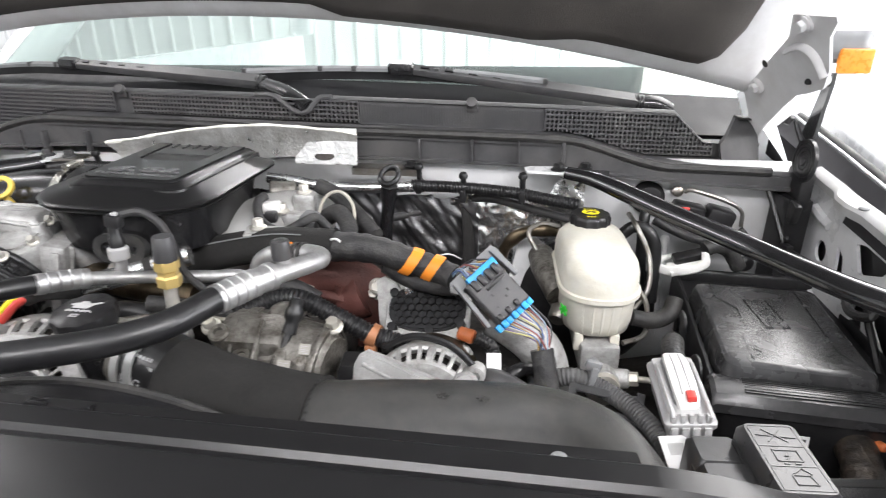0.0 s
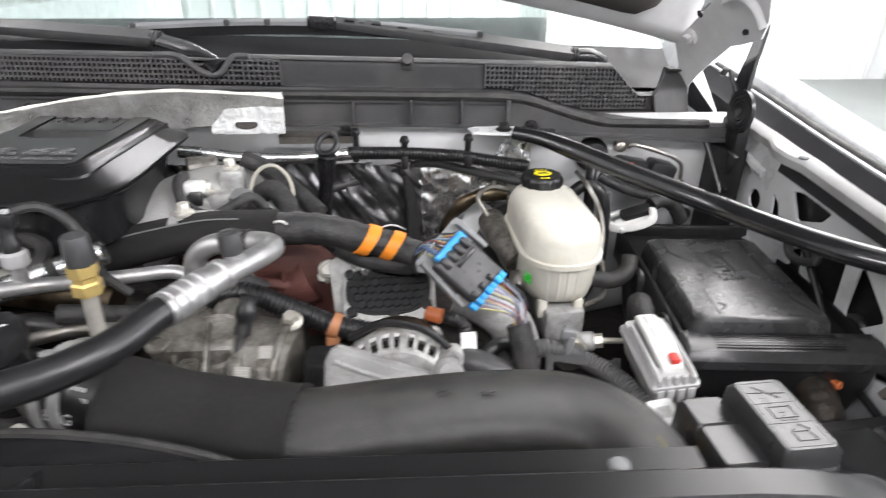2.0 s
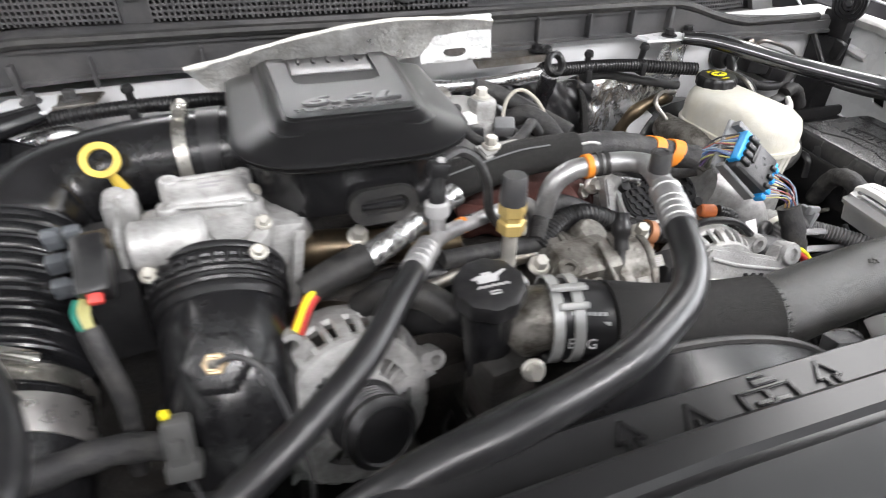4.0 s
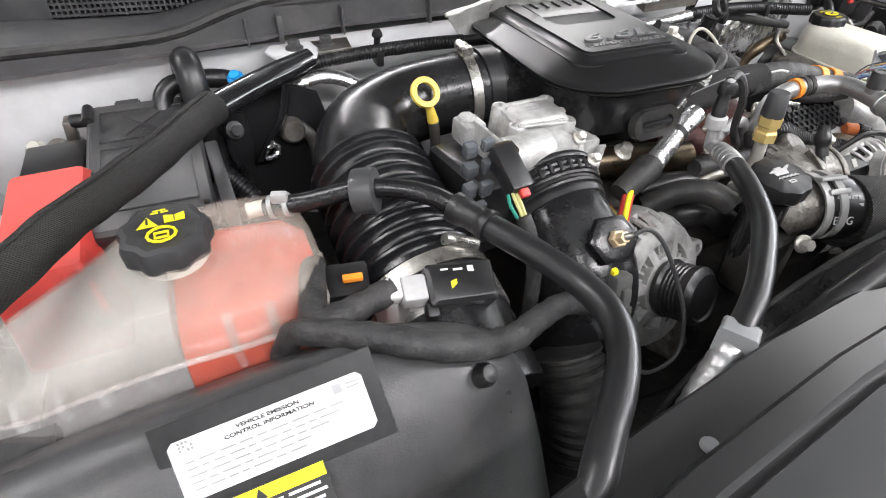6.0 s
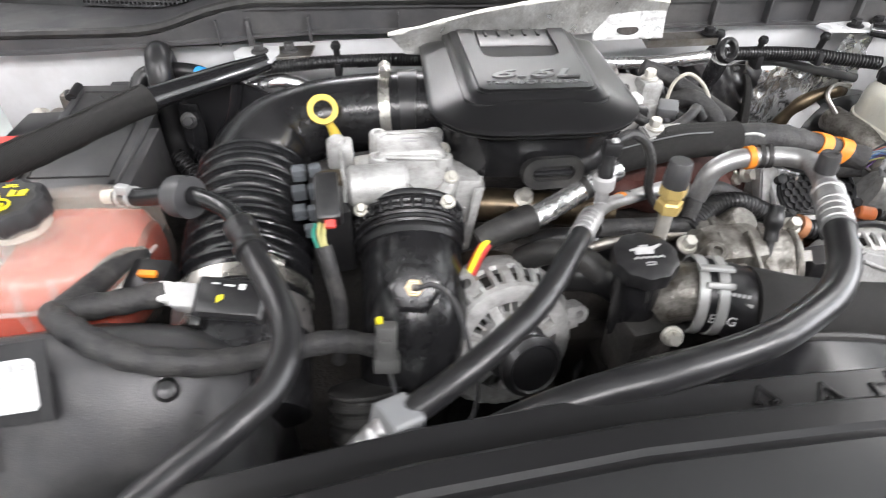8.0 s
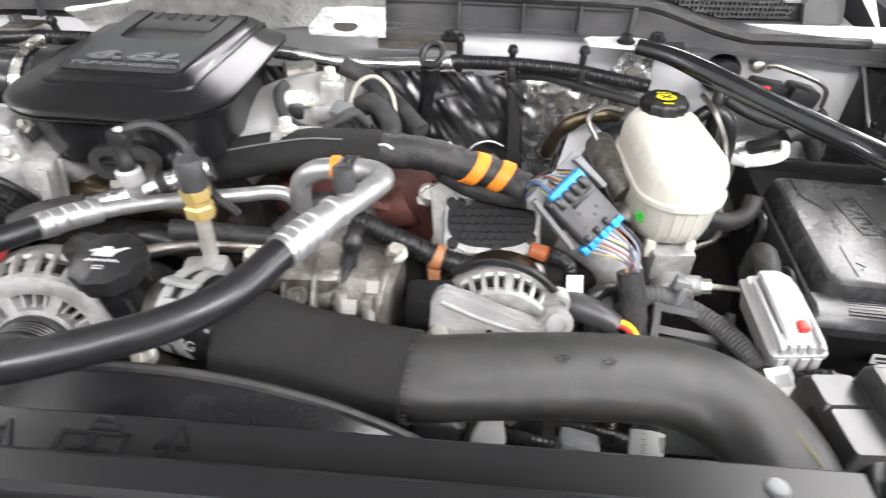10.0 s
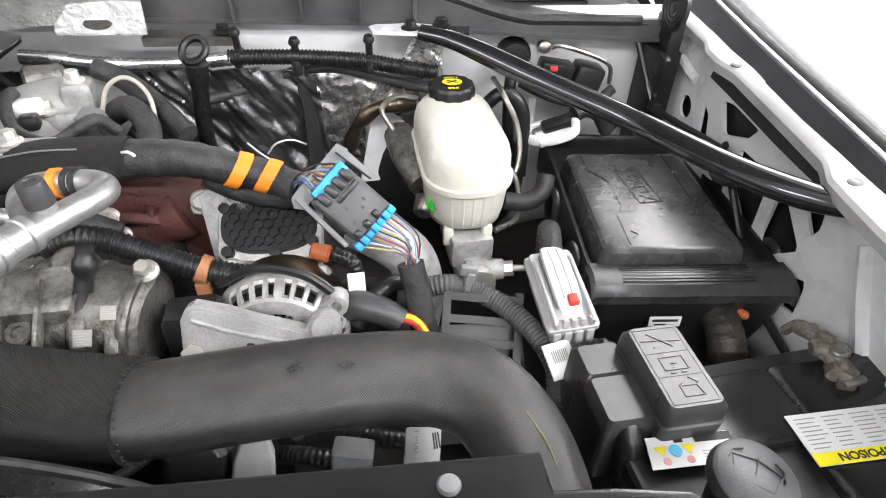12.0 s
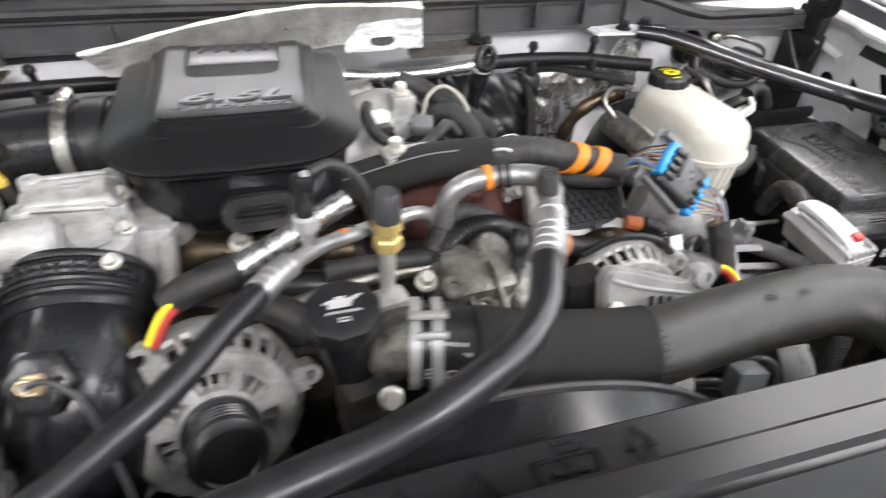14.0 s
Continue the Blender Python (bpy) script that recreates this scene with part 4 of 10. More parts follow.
def simple(name, label, category, bm, material, loc, group=""):
    """A thing that is one mesh."""
    bm.transform(Matrix.Translation(-Vector(loc)))
    ob = part(name, bm, material)
    ob.location = loc
    return tagged(ob, label, category, group)


# brake fluid reservoir on its master cylinder
res = thing("brake_fluid_reservoir", "milky white plastic brake fluid reservoir with a black cap", "reservoir", (0.208, 0.80, 1.07))
RM = pose(0.207, 0.795, 0, 0, 0, 4)
bm = B()
loft(bm, [(1.085, 0.034, 0.066, 0.03), (1.090, 0.041, 0.076, 0.036), (1.105, 0.044, 0.081, 0.04), (1.139, 0.0465, 0.085, 0.042), (1.140, 0.0505, 0.090, 0.046), (1.146, 0.0505, 0.090, 0.046), (1.147, 0.0475, 0.087, 0.044),
          (1.168, 0.047, 0.086, 0.043), (1.180, 0.044, 0.083, 0.041, 0, 0.001), (1.187, 0.038, 0.076, 0.036, 0, 0.004), (1.191, 0.028, 0.064, 0.027, 0, 0.010), (1.192, 0.016, 0.050, 0.015, 0, 0.014)], RM, 8)
part("reservoir_body", bm, TANK, res, "", 50)


def body_rib(bm, a):
    a = radians(a)
    pts = []
    for z, hx, hy in ((1.139, 0.0465, 0.085), (1.122, 0.0453, 0.083), (1.106, 0.044, 0.081), (1.094, 0.042, 0.078)):
        q = max(abs(math.cos(a)) ** 2.6 + abs(math.sin(a)) ** 2.6, 1e-6) ** (-1 / 2.6)
        pts.append(RM @ Vector((hx * q * math.cos(a), hy * q * math.sin(a), z)))
    tube(bm, pts, 0.0016, 6, 0.006)


each("body_rib", TANK, res, body_rib, [-160, -140, -118, -104, -90, -76, -62, -40, -20])
each("shoulder_rib", TANK, res, lambda bm, a: tube(bm, [RM @ Vector((0.0478 * math.cos(radians(a)) * k, 0.0865 * math.sin(radians(a)) * k, z)) for k, z in ((0.985, 1.149), (0.98, 1.165), (0.95, 1.178))], 0.0014, 6, 0.005), [-135, -112, -90, -68, -45, -22])
bm = B()
CAPC = (0.203, 0.853, 1.188)
lathe(bm, [(0.022, -0.006), (0.022, 0.0), (0.027, 0.002), (0.0275, 0.012), (0.026, 0.0155), (0.0245, 0.017), (0.012, 0.017), (0.0118, 0.0185), (0.004, 0.0185)], CAPC, (0, 0, 1), 64, 12, 0.035)
cap = part("reservoir_cap", bm, BLACK, res, "ribbed black screw cap with yellow print")
m = pose(0.203, 0.851, 1.2067)
bm = B()
plate(bm, [(0.0118 * math.cos(i * math.pi / 12), 0.0085 * math.sin(i * math.pi / 12)) for i in range(24)], 0.0008, m)
part("yellow_symbol", bm, YPRINT, cap, "yellow printed warning oval")
bm = B()
for a in (-40, 40, 140, 220):
    r = radians(a)
    plate(bm, [(0.004 * math.cos(r + d) * k, 0.003 * math.sin(r + d) * k) for k, d in ((1.0, -0.4), (2.0, -0.25), (2.0, 0.25), (1.0, 0.4))], 0.001, m)
plate(bm, [(-0.003, -0.002), (0.003, -0.002), (0.003, 0.002), (-0.003, 0.002)], 0.001, m)
part("black_symbol", bm, INK, cap)
words("cap_print", "DOT 3", 0.0058, pose(0.203, 0.8655, 1.2058, 0, 0, 0), YPRINT, cap, 0.0004)
bm = B()
bars(bm, pose(0.203, 0.8365, 1.2056), [(-0.006, -0.002, 0.004, 0.004), (-0.001, -0.002, 0.003, 0.004), (0.003, -0.002, 0.003, 0.004)])
part("cap_mark", bm, YPRINT, cap)
bm = B()
gm = face_frame((0.163, 0.7255, 1.122), (1, -0.75, 0), (0, -0.12, 1))
for pts in ([(0, 0.010), (0.003, 0.008), (0.010, -0.006), (0.006, -0.008)], [(0.006, 0.008), (0.009, 0.006), (0.002, -0.007), (0.0, -0.004)], [(-0.001, 0.002), (0.010, 0.003), (0.010, 0.0), (-0.001, -0.001)]):
    plate(bm, pts, 0.0006, gm)
part("paint_mark", bm, GREEN, res, "green inspection mark")
each("mounting_foot", TANK, res, lambda bm, x: box(bm, (x, 0.728, 1.078), (0.012, 0.014, 0.026), bev=0.003), [0.188, 0.232])

mc = thing("brake_master_cylinder", "grey cast aluminium brake master cylinder with steel pipes", "master cylinder", (0.215, 0.74, 1.02))
bm = B()
cyl(bm, (0.205, 0.90, 1.035), (0.218, 0.69, 1.035), 0.024, 0.022, 24, 0.003)
box(bm, (0.212, 0.75, 1.06), (0.05, 0.08, 0.04), (0, 0, 4), 0.006)
cyl(bm, (0.214, 0.712, 1.035), (0.252, 0.706, 1.040), 0.014, 0.012, 18, 0.002)
part("cylinder_body", bm, CAST, mc)
bm = B()
lathe(bm, [(0.021, 0), (0.022, 0.004), (0.020, 0.012), (0.014, 0.014)], (0.218, 0.695, 1.034), (0.06, -1, 0.1), 24)
part("end_plug", bm, ZINC, mc)
bm = B()
cyl(bm, (0.252, 0.706, 1.040), (0.262, 0.704, 1.042), 0.009, seg=6)
cyl(bm, (0.262, 0.704, 1.042), (0.320, 0.696, 1.045), 0.004, 0.003, 10)
part("pressure_fitting", bm, ZINC, mc)
each("brake_pipe", STEEL, mc, lambda bm, p: tube(bm, p, 0.0035, 8, 0.006), [
    [(0.185, 0.76, 1.08), (0.150, 0.80, 1.10), (0.135, 0.85, 1.14), (0.120, 0.87, 1.165), (0.138, 0.885, 1.175), (0.165, 0.89, 1.17)],
    [(0.262, 0.80, 1.08), (0.285, 0.82, 1.11), (0.285, 0.84, 1.15), (0.268, 0.86, 1.185), (0.262, 0.90, 1.19)],
    [(0.245, 0.74, 1.07), (0.275, 0.76, 1.075), (0.280, 0.80, 1.10), (0.262, 0.82, 1.12)]])
bm = B()
tube(bm, [(0.258, 0.765, 1.095), (0.285, 0.765, 1.092), (0.305, 0.772, 1.10), (0.312, 0.785, 1.115)], 0.011, 10, 0.006)
part("sensor_boot", bm, MATTE, mc, "black rubber boot")
bm = B()
lathe(bm, [(0.085, 0), (0.11, 0.01), (0.115, 0.04), (0.10, 0.06), (0.05, 0.075)], (0.205, 0.952, 1.03), (0, -1, 0), 32)
part("brake_booster", bm, BLACK, mc, "black brake servo against the firewall")

# wiring module hanging in front of the reservoir
M4 = face_frame((0.087, 0.645, 1.180), (0.70, -0.27, -0.62), (0.64, 0.53, 0.55)) @ Matrix.Scale(0.76, 4)
mod = thing("wiring_connector_block", "dark grey connector block with blue latches in a grey bracket", "connector", (0.08, 0.65, 1.17))
bm = B()
loft(bm, [(-0.012, 0.036, 0.030, 0.004), (0.010, 0.036, 0.030, 0.004), (0.013, 0.033, 0.027, 0.004)], M4)
part("module_body", bm, DGREY, mod, "dark grey connector housing")
bm = B()
for p in ([(-0.056, -0.038), (-0.046, -0.046), (-0.036, -0.040), (-0.036, 0.040), (-0.044, 0.050), (-0.058, 0.046)],):
    plate(bm, p, 0.004, M4 @ pose(0, 0, -0.016), 0.001)
plate(bm, [(-0.050, -0.038), (0.028, -0.044), (0.030, -0.038), (-0.05, -0.032)], 0.016, M4 @ pose(0, 0, -0.014), 0.001)
plate(bm, [(-0.052, 0.036), (0.0, 0.040), (0.0, 0.046), (-0.05, 0.046)], 0.014, M4 @ pose(0, 0, -0.014), 0.001)
part("bracket", bm, GREY, mod, "grey plastic bracket frame")
bm = B()
box(bm, (0, 0, 0), (0.014, 0.052, 0.018), bev=0.002)
bm.transform(M4 @ pose(-0.036, 0.004, 0.004))
part("blue_latch", bm, BLUE, mod, "bright blue terminal latch")
for i in range(7):
    bm = B()
    box(bm, (0, 0, 0), (0.011, 0.0085, 0.016 + 0.003 * (i % 2)), bev=0.0015)
    bm.transform(M4 @ pose(0.040, -0.032 + 0.0098 * i, -0.001 + 0.003 * (i % 2)))
    part("blue_terminal", bm, BLUE, mod)
for i in range(4):
    bm = B()
    box(bm, (0, 0, 0), (0.017, 0.009, 0.008), bev=0.002)
    bm.transform(M4 @ pose(-0.027, -0.018 + 0.013 * i, 0.015))
    part("latch_rib", bm, BLACK, mod)
for i in range(3):
    bm = B()
    box(bm, (0, 0, 0), (0.010, 0.008, 0.008), bev=0.002)
    bm.transform(M4 @ pose(0.029, -0.022 + 0.016 * i, 0.014))
    part("locking_tab", bm, BLACK, mod)
bm = B()
box(bm, (0, 0, 0), (0.006, 0.034, 0.004), bev=0.001)
bm.transform(M4 @ pose(-0.013, 0.008, 0.0145))
part("release_bar", bm, BLACK, mod)
bm = B()
for x, y, w in ((0.004, 0.012, 0.005), (-0.004, -0.010, 0.005), (0.014, -0.016, 0.004), (0.010, 0.004, 0.004)):
    plate(bm, [(x, y), (x + w, y), (x + w, y + 0.003), (x, y + 0.003)], 0.0006, M4 @ pose(0, 0, 0.0129))
part("moulded_mark", bm, BLACK, mod)
WIRES = [(0.42, 0.40, 0.16), (0.16, 0.10, 0.24), (0.50, 0.49, 0.47), (0.08, 0.14, 0.30), (0.40, 0.26, 0.10), (0.26, 0.08, 0.07), (0.22, 0.30, 0.38), (0.05, 0.05, 0.055)]
WM = [mat("wire_insulation_%s" % n, c, 0.4) for n, c in zip(("yellow", "purple", "white", "blue", "orange", "red", "pale_blue", "black"), WIRES)]
rnd = random.Random(5)
for i in range(16):
    a = M4 @ Vector((0.044, -0.030 + 0.0038 * i, -0.004))
    e = Vector((0.142 + rnd.uniform(-0.007, 0.007), 0.618 + rnd.uniform(-0.006, 0.006), 1.124 + rnd.uniform(-0.006, 0.006)))
    mid = a.lerp(e, 0.45) + Vector((0.012 + rnd.uniform(-0.003, 0.003), -0.004, 0.004))
    bm = B()
    tube(bm, [a, mid, e], 0.0009, 5, 0.008)
    part("wire", bm, WM[i % len(WM)], mod)
for i in range(14):
    a = M4 @ Vector((-0.044, -0.020 + 0.0034 * i, 0.002))
    e = Vector((0.036 + rnd.uniform(-0.004, 0.004), 0.676 + rnd.uniform(-0.007, 0.007), 1.179 + rnd.uniform(-0.007, 0.007)))
    bm = B()
    tube(bm, [a, a.lerp(e, 0.5) + Vector((0, 0.004, 0.006)), e], 0.0011, 5, 0.008)
    part("wire", bm, WM[(i * 3) % len(WM)], mod)
bm = B()
tube(bm, [(0.139, 0.620, 1.128), (0.146, 0.604, 1.095), (0.150, 0.59, 1.05), (0.14, 0.585, 1.0)], 0.013, 12, 0.008, lambda s, m: 1 + 0.06 * math.sin(m * 420))
part("taped_tail", bm, TAPE, mod, "black taped wire bundle")

# main harness: woven sleeve, then taped with two orange bands
har = thing("engine_harness", "thick black taped engine wiring harness with two orange bands", "wiring harness", (-0.1, 0.70, 1.15))
bm = B()
tube(bm, [(-0.350, 0.690, 1.160), (-0.298, 0.699, 1.177), (-0.250, 0.700, 1.190), (-0.190, 0.702, 1.201), (-0.140, 0.703, 1.203), (-0.112, 0.703, 1.203)], 0.0205, 18, 0.006, lambda s, m: 1.12 - 0.18 * s)
part("woven_sleeve", bm, CLOTH, har, "black woven sleeve")
bm = B()
tube(bm, [(-0.135, 0.702, 1.200), (-0.09, 0.702, 1.202), (-0.055, 0.700, 1.199), (-0.017, 0.695, 1.190), (0.010, 0.692, 1.184), (0.038, 0.676, 1.180)], 0.0178, 16, 0.005, lambda s, m: 1.05 - 0.22 * s + 0.035 * math.sin(m * 330))
part("taped_trunk", bm, TAPE, har)
bm = B()
tube(bm, [(-0.05, 0.704, 1.182), (-0.02, 0.700, 1.166), (0.015, 0.690, 1.164), (0.038, 0.676, 1.172)], 0.013, 12, 0.006)
part("taped_branch", bm, TAPE, har)


def band(bm, it):
    c, d, r, w = it
    c, d = Vector(c), Vector(d).normalized()
    u = (Vector((0, -0.3, 1)) - d * d.dot(Vector((0, -0.3, 1)))).normalized()
    v = d.cross(u)
    rings = []
    for i in range(25):
        a = 2 * math.pi * i / 24
        e = u * math.cos(a) + v * math.sin(a)
        rings.append([c + e * q + d * (z + 0.38 * r * math.cos(a)) for q, z in ((r - 0.002, -w), (r, -w), (r + 0.0003, 0), (r, w), (r - 0.002, w))])
    skin(bm, rings, caps=False)


each("orange_band", ORANGE, har, band, [((-0.0175, 0.6950, 1.1900), (0.95, -0.10, -0.24), 0.0180, 0.0065), ((0.0095, 0.6920, 1.1842), (0.94, -0.28, -0.20), 0.0172, 0.0065)], "orange tape band")
bm = B()
tube(bm, [(-0.112, 0.688, 1.216), (-0.104, 0.681, 1.220), (-0.097, 0.676, 1.219)], 0.0015, 6, 0.003)
part("tie_tail", bm, WHITE, har, "white tie end")
bm = B()
tube(bm, [(-0.15, 0.690, 1.2195), (-0.19, 0.689, 1.2185), (-0.25, 0.687, 1.2075), (-0.30, 0.686, 1.195)], 0.0009, 5, 0.006)
part("seam_thread", bm, GREY, har)

# strut brace: black tube from the cowl pad to the wing
def brace(s, X):
    b = thing("strut_brace", "glossy black tubular brace from the cowl to the inner wing" if s > 0 else "black tubular brace partly wrapped in black woven cloth", "brace", (MID + s * 0.5, 0.85, 1.2), "diagonal braces")
    bm = B()
    pts = [(MID + s * 0.432, 0.905, 1.247), (MID + s * 0.475, 0.880, 1.243), (MID + s * 0.56, 0.815, 1.222), (MID + s * 0.64, 0.745, 1.207), (MID + s * 0.668, 0.695, 1.207), (MID + s * 0.70, 0.62, 1.213), (MID + s * 0.735, 0.570, 1.217), (MID + s * 0.768, 0.538, 1.224)]
    tube(bm, pts, 0.0128, 16, 0.01, lambda k, m: 0.75 + 0.25 * min(1, k * 6, (1 - k) * 9), 0.8)
    part("brace_tube", bm, GLOSS, b)
    bm = B()
    plate(bm, [(-0.045, -0.012), (0.012, -0.020), (0.045, 0.0), (0.05, 0.03), (-0.02, 0.034), (-0.05, 0.012)], 0.003, Matrix.Translation((MID + s * 0.421, 0.922, 1.243)) @ Matrix.Diagonal((s, 1, 1, 1)), 0.0008)
    part("mounting_pad", bm, PAINT, b, "white painted mounting pad")
    each("pad_bolt", BLACK, b, lambda bm, p: bolt(bm, p, (0, 0, 1), 0.0075, 0.007), [(MID + s * 0.421, 0.922, 1.246), (MID + s * 0.46, 0.93, 1.246)])
    bm = B()
    plate(bm, [(-0.03, -0.02), (0.03, -0.012), (0.035, 0.02), (-0.025, 0.02)], 0.004, Matrix.Translation((MID + s * 0.462, 0.922, 1.2395)) @ Matrix.Diagonal((s, 1, 1, 1)), 0.001)
    part("tube_lug", bm, GLOSS, b)
    if s < 0:
        bm = B()
        tube(bm, [(MID + s * 0.53, 0.832, 1.232), (MID + s * 0.58, 0.76, 1.234), (MID + s * 0.62, 0.70, 1.235), (MID + s * 0.66, 0.635, 1.236), (MID + s * 0.70, 0.575, 1.237), (MID + s * 0.735, 0.53, 1.238)], 0.0225, 18, 0.006, lambda k, m: 1 + 0.03 * math.sin(m * 150) + (0.06 if k < 0.03 else 0))
        part("cloth_wrap", bm, CLOTH, b, "black woven cloth wrap")
    return b


def brace_left():
    b = thing("strut_brace", "black tubular brace partly wrapped in black woven cloth", "brace", (-0.8, 0.80, 1.2), "diagonal braces")
    bm = B()
    tube(bm, [(-0.664, 0.897, 1.242), (-0.690, 0.884, 1.239), (-0.722, 0.862, 1.238), (-0.765, 0.822, 1.240), (-0.805, 0.780, 1.241), (-0.85, 0.722, 1.24)], 0.0145, 16, 0.008, lambda k, m: 0.8 + 0.2 * min(1, k * 6), 0.75)
    part("brace_tube", bm, GLOSS, b)
    bm = B()
    plate(bm, [(-0.034, 0.004), (-0.024, -0.030), (0.022, -0.034), (0.030, -0.010), (0.026, 0.020), (-0.026, 0.022)], 0.003, pose(-0.680, 0.921, 1.243), 0.0008)
    part("mounting_pad", bm, PAINT, b, "white painted mounting pad")
    bm = B()
    plate(bm, [(-0.022, -0.022), (0.026, -0.020), (0.030, 0.018), (-0.020, 0.020)], 0.003, pose(-0.636, 0.921, 1.2425), 0.0008)
    part("steel_lug", bm, STEEL, b, "dull steel lug")
    each("pad_bolt", DGREY, b, lambda bm, p: bolt(bm, p, (0, 0, 1), 0.0075, 0.008), [(-0.678, 0.921, 1.246), (-0.638, 0.921, 1.2455)])
    bm = B()
    tube(bm, [(-0.790, 0.799, 1.2415), (-0.815, 0.768, 1.241), (-0.85, 0.720, 1.24), (-0.89, 0.670, 1.24), (-0.922, 0.633, 1.24), (-0.955, 0.58, 1.24), (-1.0, 0.52, 1.238)], 0.0172, 22, 0.005, lambda k, m: 1 + 0.02 * math.sin(m * 150) + 0.02 * math.sin(m * 61) + (0.05 if k < 0.025 else 0))
    part("cloth_wrap", bm, CLOTH, b, "black woven cloth wrap")
    bm = B()
    tube(bm, [(-0.792, 0.795, 1.2590), (-0.815, 0.766, 1.2585), (-0.85, 0.718, 1.2575), (-0.89, 0.668, 1.2575), (-0.922, 0.631, 1.2575), (-0.955, 0.578, 1.2575)], 0.0016, 6, 0.006)
    part("wrap_seam", bm, CLOTH, b)


brace(1, None)
brace_left()

# fuse box: tray with a raised rim, grooved front lip and a lid that drops into it
fb = thing("fuse_box", "large black plastic fuse box with a worn rectangular lid", "fuse box", (0.43, 0.74, 0.95))
FM = pose(0.430, 0.745, 0, 0, 0, -4)
bm = B()
loft(bm, [(0.97, 0.088, 0.130, 0.01), (1.060, 0.098, 0.150, 0.012), (1.090, 0.100, 0.152, 0.012)], FM)
part("box_base", bm, BLACK, fb)
bm = B()
skin(bm, [[FM @ Vector((x * k, y, z - dz)) for y, z in ((-0.124, 1.080), (-0.124, 1.1085), (-0.142, 1.110), (-0.154, 1.106), (-0.160, 1.096), (-0.158, 1.084), (-0.146, 1.080))] for x, k, dz in ((-0.108, 1, 0.004), (-0.104, 1, 0), (-0.05, 1, 0), (0.05, 1, 0), (0.094, 1, 0), (0.099, 1, 0.006))])
lip = part("front_lip", bm, LIDM, fb)
each("lip_groove", BLACK, lip, lambda bm, k: box(bm, FM @ Vector((-0.012, -0.1290 - 0.0036 * k, 1.1096 - 0.0006 * max(0, k - 3))), (0.130, 0.0014, 0.0012), (0, 0, -4), 0), range(7))
bm = B()
loft(bm, [(1.078, 0.086, 0.112, 0.014), (1.088, 0.087, 0.113, 0.014), (1.089, 0.0835, 0.1095, 0.013), (1.096, 0.083, 0.109, 0.013), (1.111, 0.081, 0.107, 0.013), (1.117, 0.0785, 0.1045, 0.012), (1.1195, 0.075, 0.101, 0.011), (1.120, 0.070, 0.096, 0.010)], FM @ pose(-0.019, -0.026, 0.004) @ Matrix.Diagonal((0.91, 0.94, 1, 1)), 6)
lid = part("lid", bm, LIDM, fb, "bevelled black lid with a worn shine", 30)
ZL = FM @ pose(-0.019, -0.026, 1.1238) @ Matrix.Diagonal((0.95, 0.96, 1, 1))
strokes("lid_crease", LIDM, lid, ZL, [([(-0.057, 0.098), (-0.057, 0.058), (-0.036, 0.030), (-0.036, -0.020), (-0.046, -0.042), (-0.046, -0.090)], 0.0016), ([(0.050, 0.095), (0.050, -0.055), (0.066, -0.088)], 0.0010)], 0.0013, 0.0004)
LSY = ZL @ pose(-0.004, 0.022, 0.0, 0, 0, -82) @ Matrix.Diagonal((1.12, 1.25, 1, 1))
strokes("lid_frame", LIDM, lid, LSY, [([(-0.032, -0.011), (0.032, -0.011), (0.032, 0.011), (-0.032, 0.011), (-0.032, -0.011)], 0.0007)], 0.0013, 0.0004)
for k in range(4):
    sx = -0.024 + 0.016 * k
    strokes("lid_symbol", LIDM, lid, LSY, [([(sx - 0.005, -0.006), (sx + 0.005, 0.006)], 0.0012), ([(sx + 0.005, -0.006), (sx - 0.005, 0.006)], 0.0012)] if k % 2 else [([(sx - 0.005, -0.006), (sx - 0.005, 0.006), (sx + 0.005, 0.006), (sx + 0.005, -0.002)], 0.0010)], 0.0013, 0.0004)
strokes("lid_arrow", LIDM, lid, ZL @ pose(-0.036, -0.074, 0), [([(-0.003, -0.006), (0.003, 0.0), (-0.003, 0.006)], 0.0012)], 0.0013, 0.0004)
strokes("lid_arrow", LIDM, lid, ZL @ pose(0.040, -0.066, 0), [([(-0.004, -0.003), (0.004, 0.003)], 0.0012)], 0.0013, 0.0004)


def rim_wall(bm, it):
    a, b, h, th = it
    a, b = Vector((*a, 0)), Vector((*b, 0))
    n = Vector((0, 0, 1)).cross(b - a).normalized() * th
    skin(bm, [[FM @ (p + n * u + Vector((0, 0, z))) for u, z in ((0, 1.05), (0, h - 0.004), (0.3, h), (0.75, h), (1, h - 0.004), (1, 1.05))] for p in (a, b)])


each("tray_rim", BLACK, fb, rim_wall, [((0.104, 0.158), (-0.104, 0.158), 1.106, 0.012), ((-0.104, 0.158), (-0.106, -0.128), 1.103, 0.008), ((0.098, -0.128), (0.096, 0.158), 1.102, 0.008)])


def clip_ear(bm, it):
    x, y = it
    p = FM @ Vector((x, y, 1.080))
    tube(bm, [p + Vector((0, -0.016, -0.01)), p + Vector((0, -0.013, 0.014)), p + Vector((0, 0.0, 0.021)), p + Vector((0, 0.013, 0.014)), p + Vector((0, 0.016, -0.01))], 0.0035, 8, 0.004, None, 1.5)


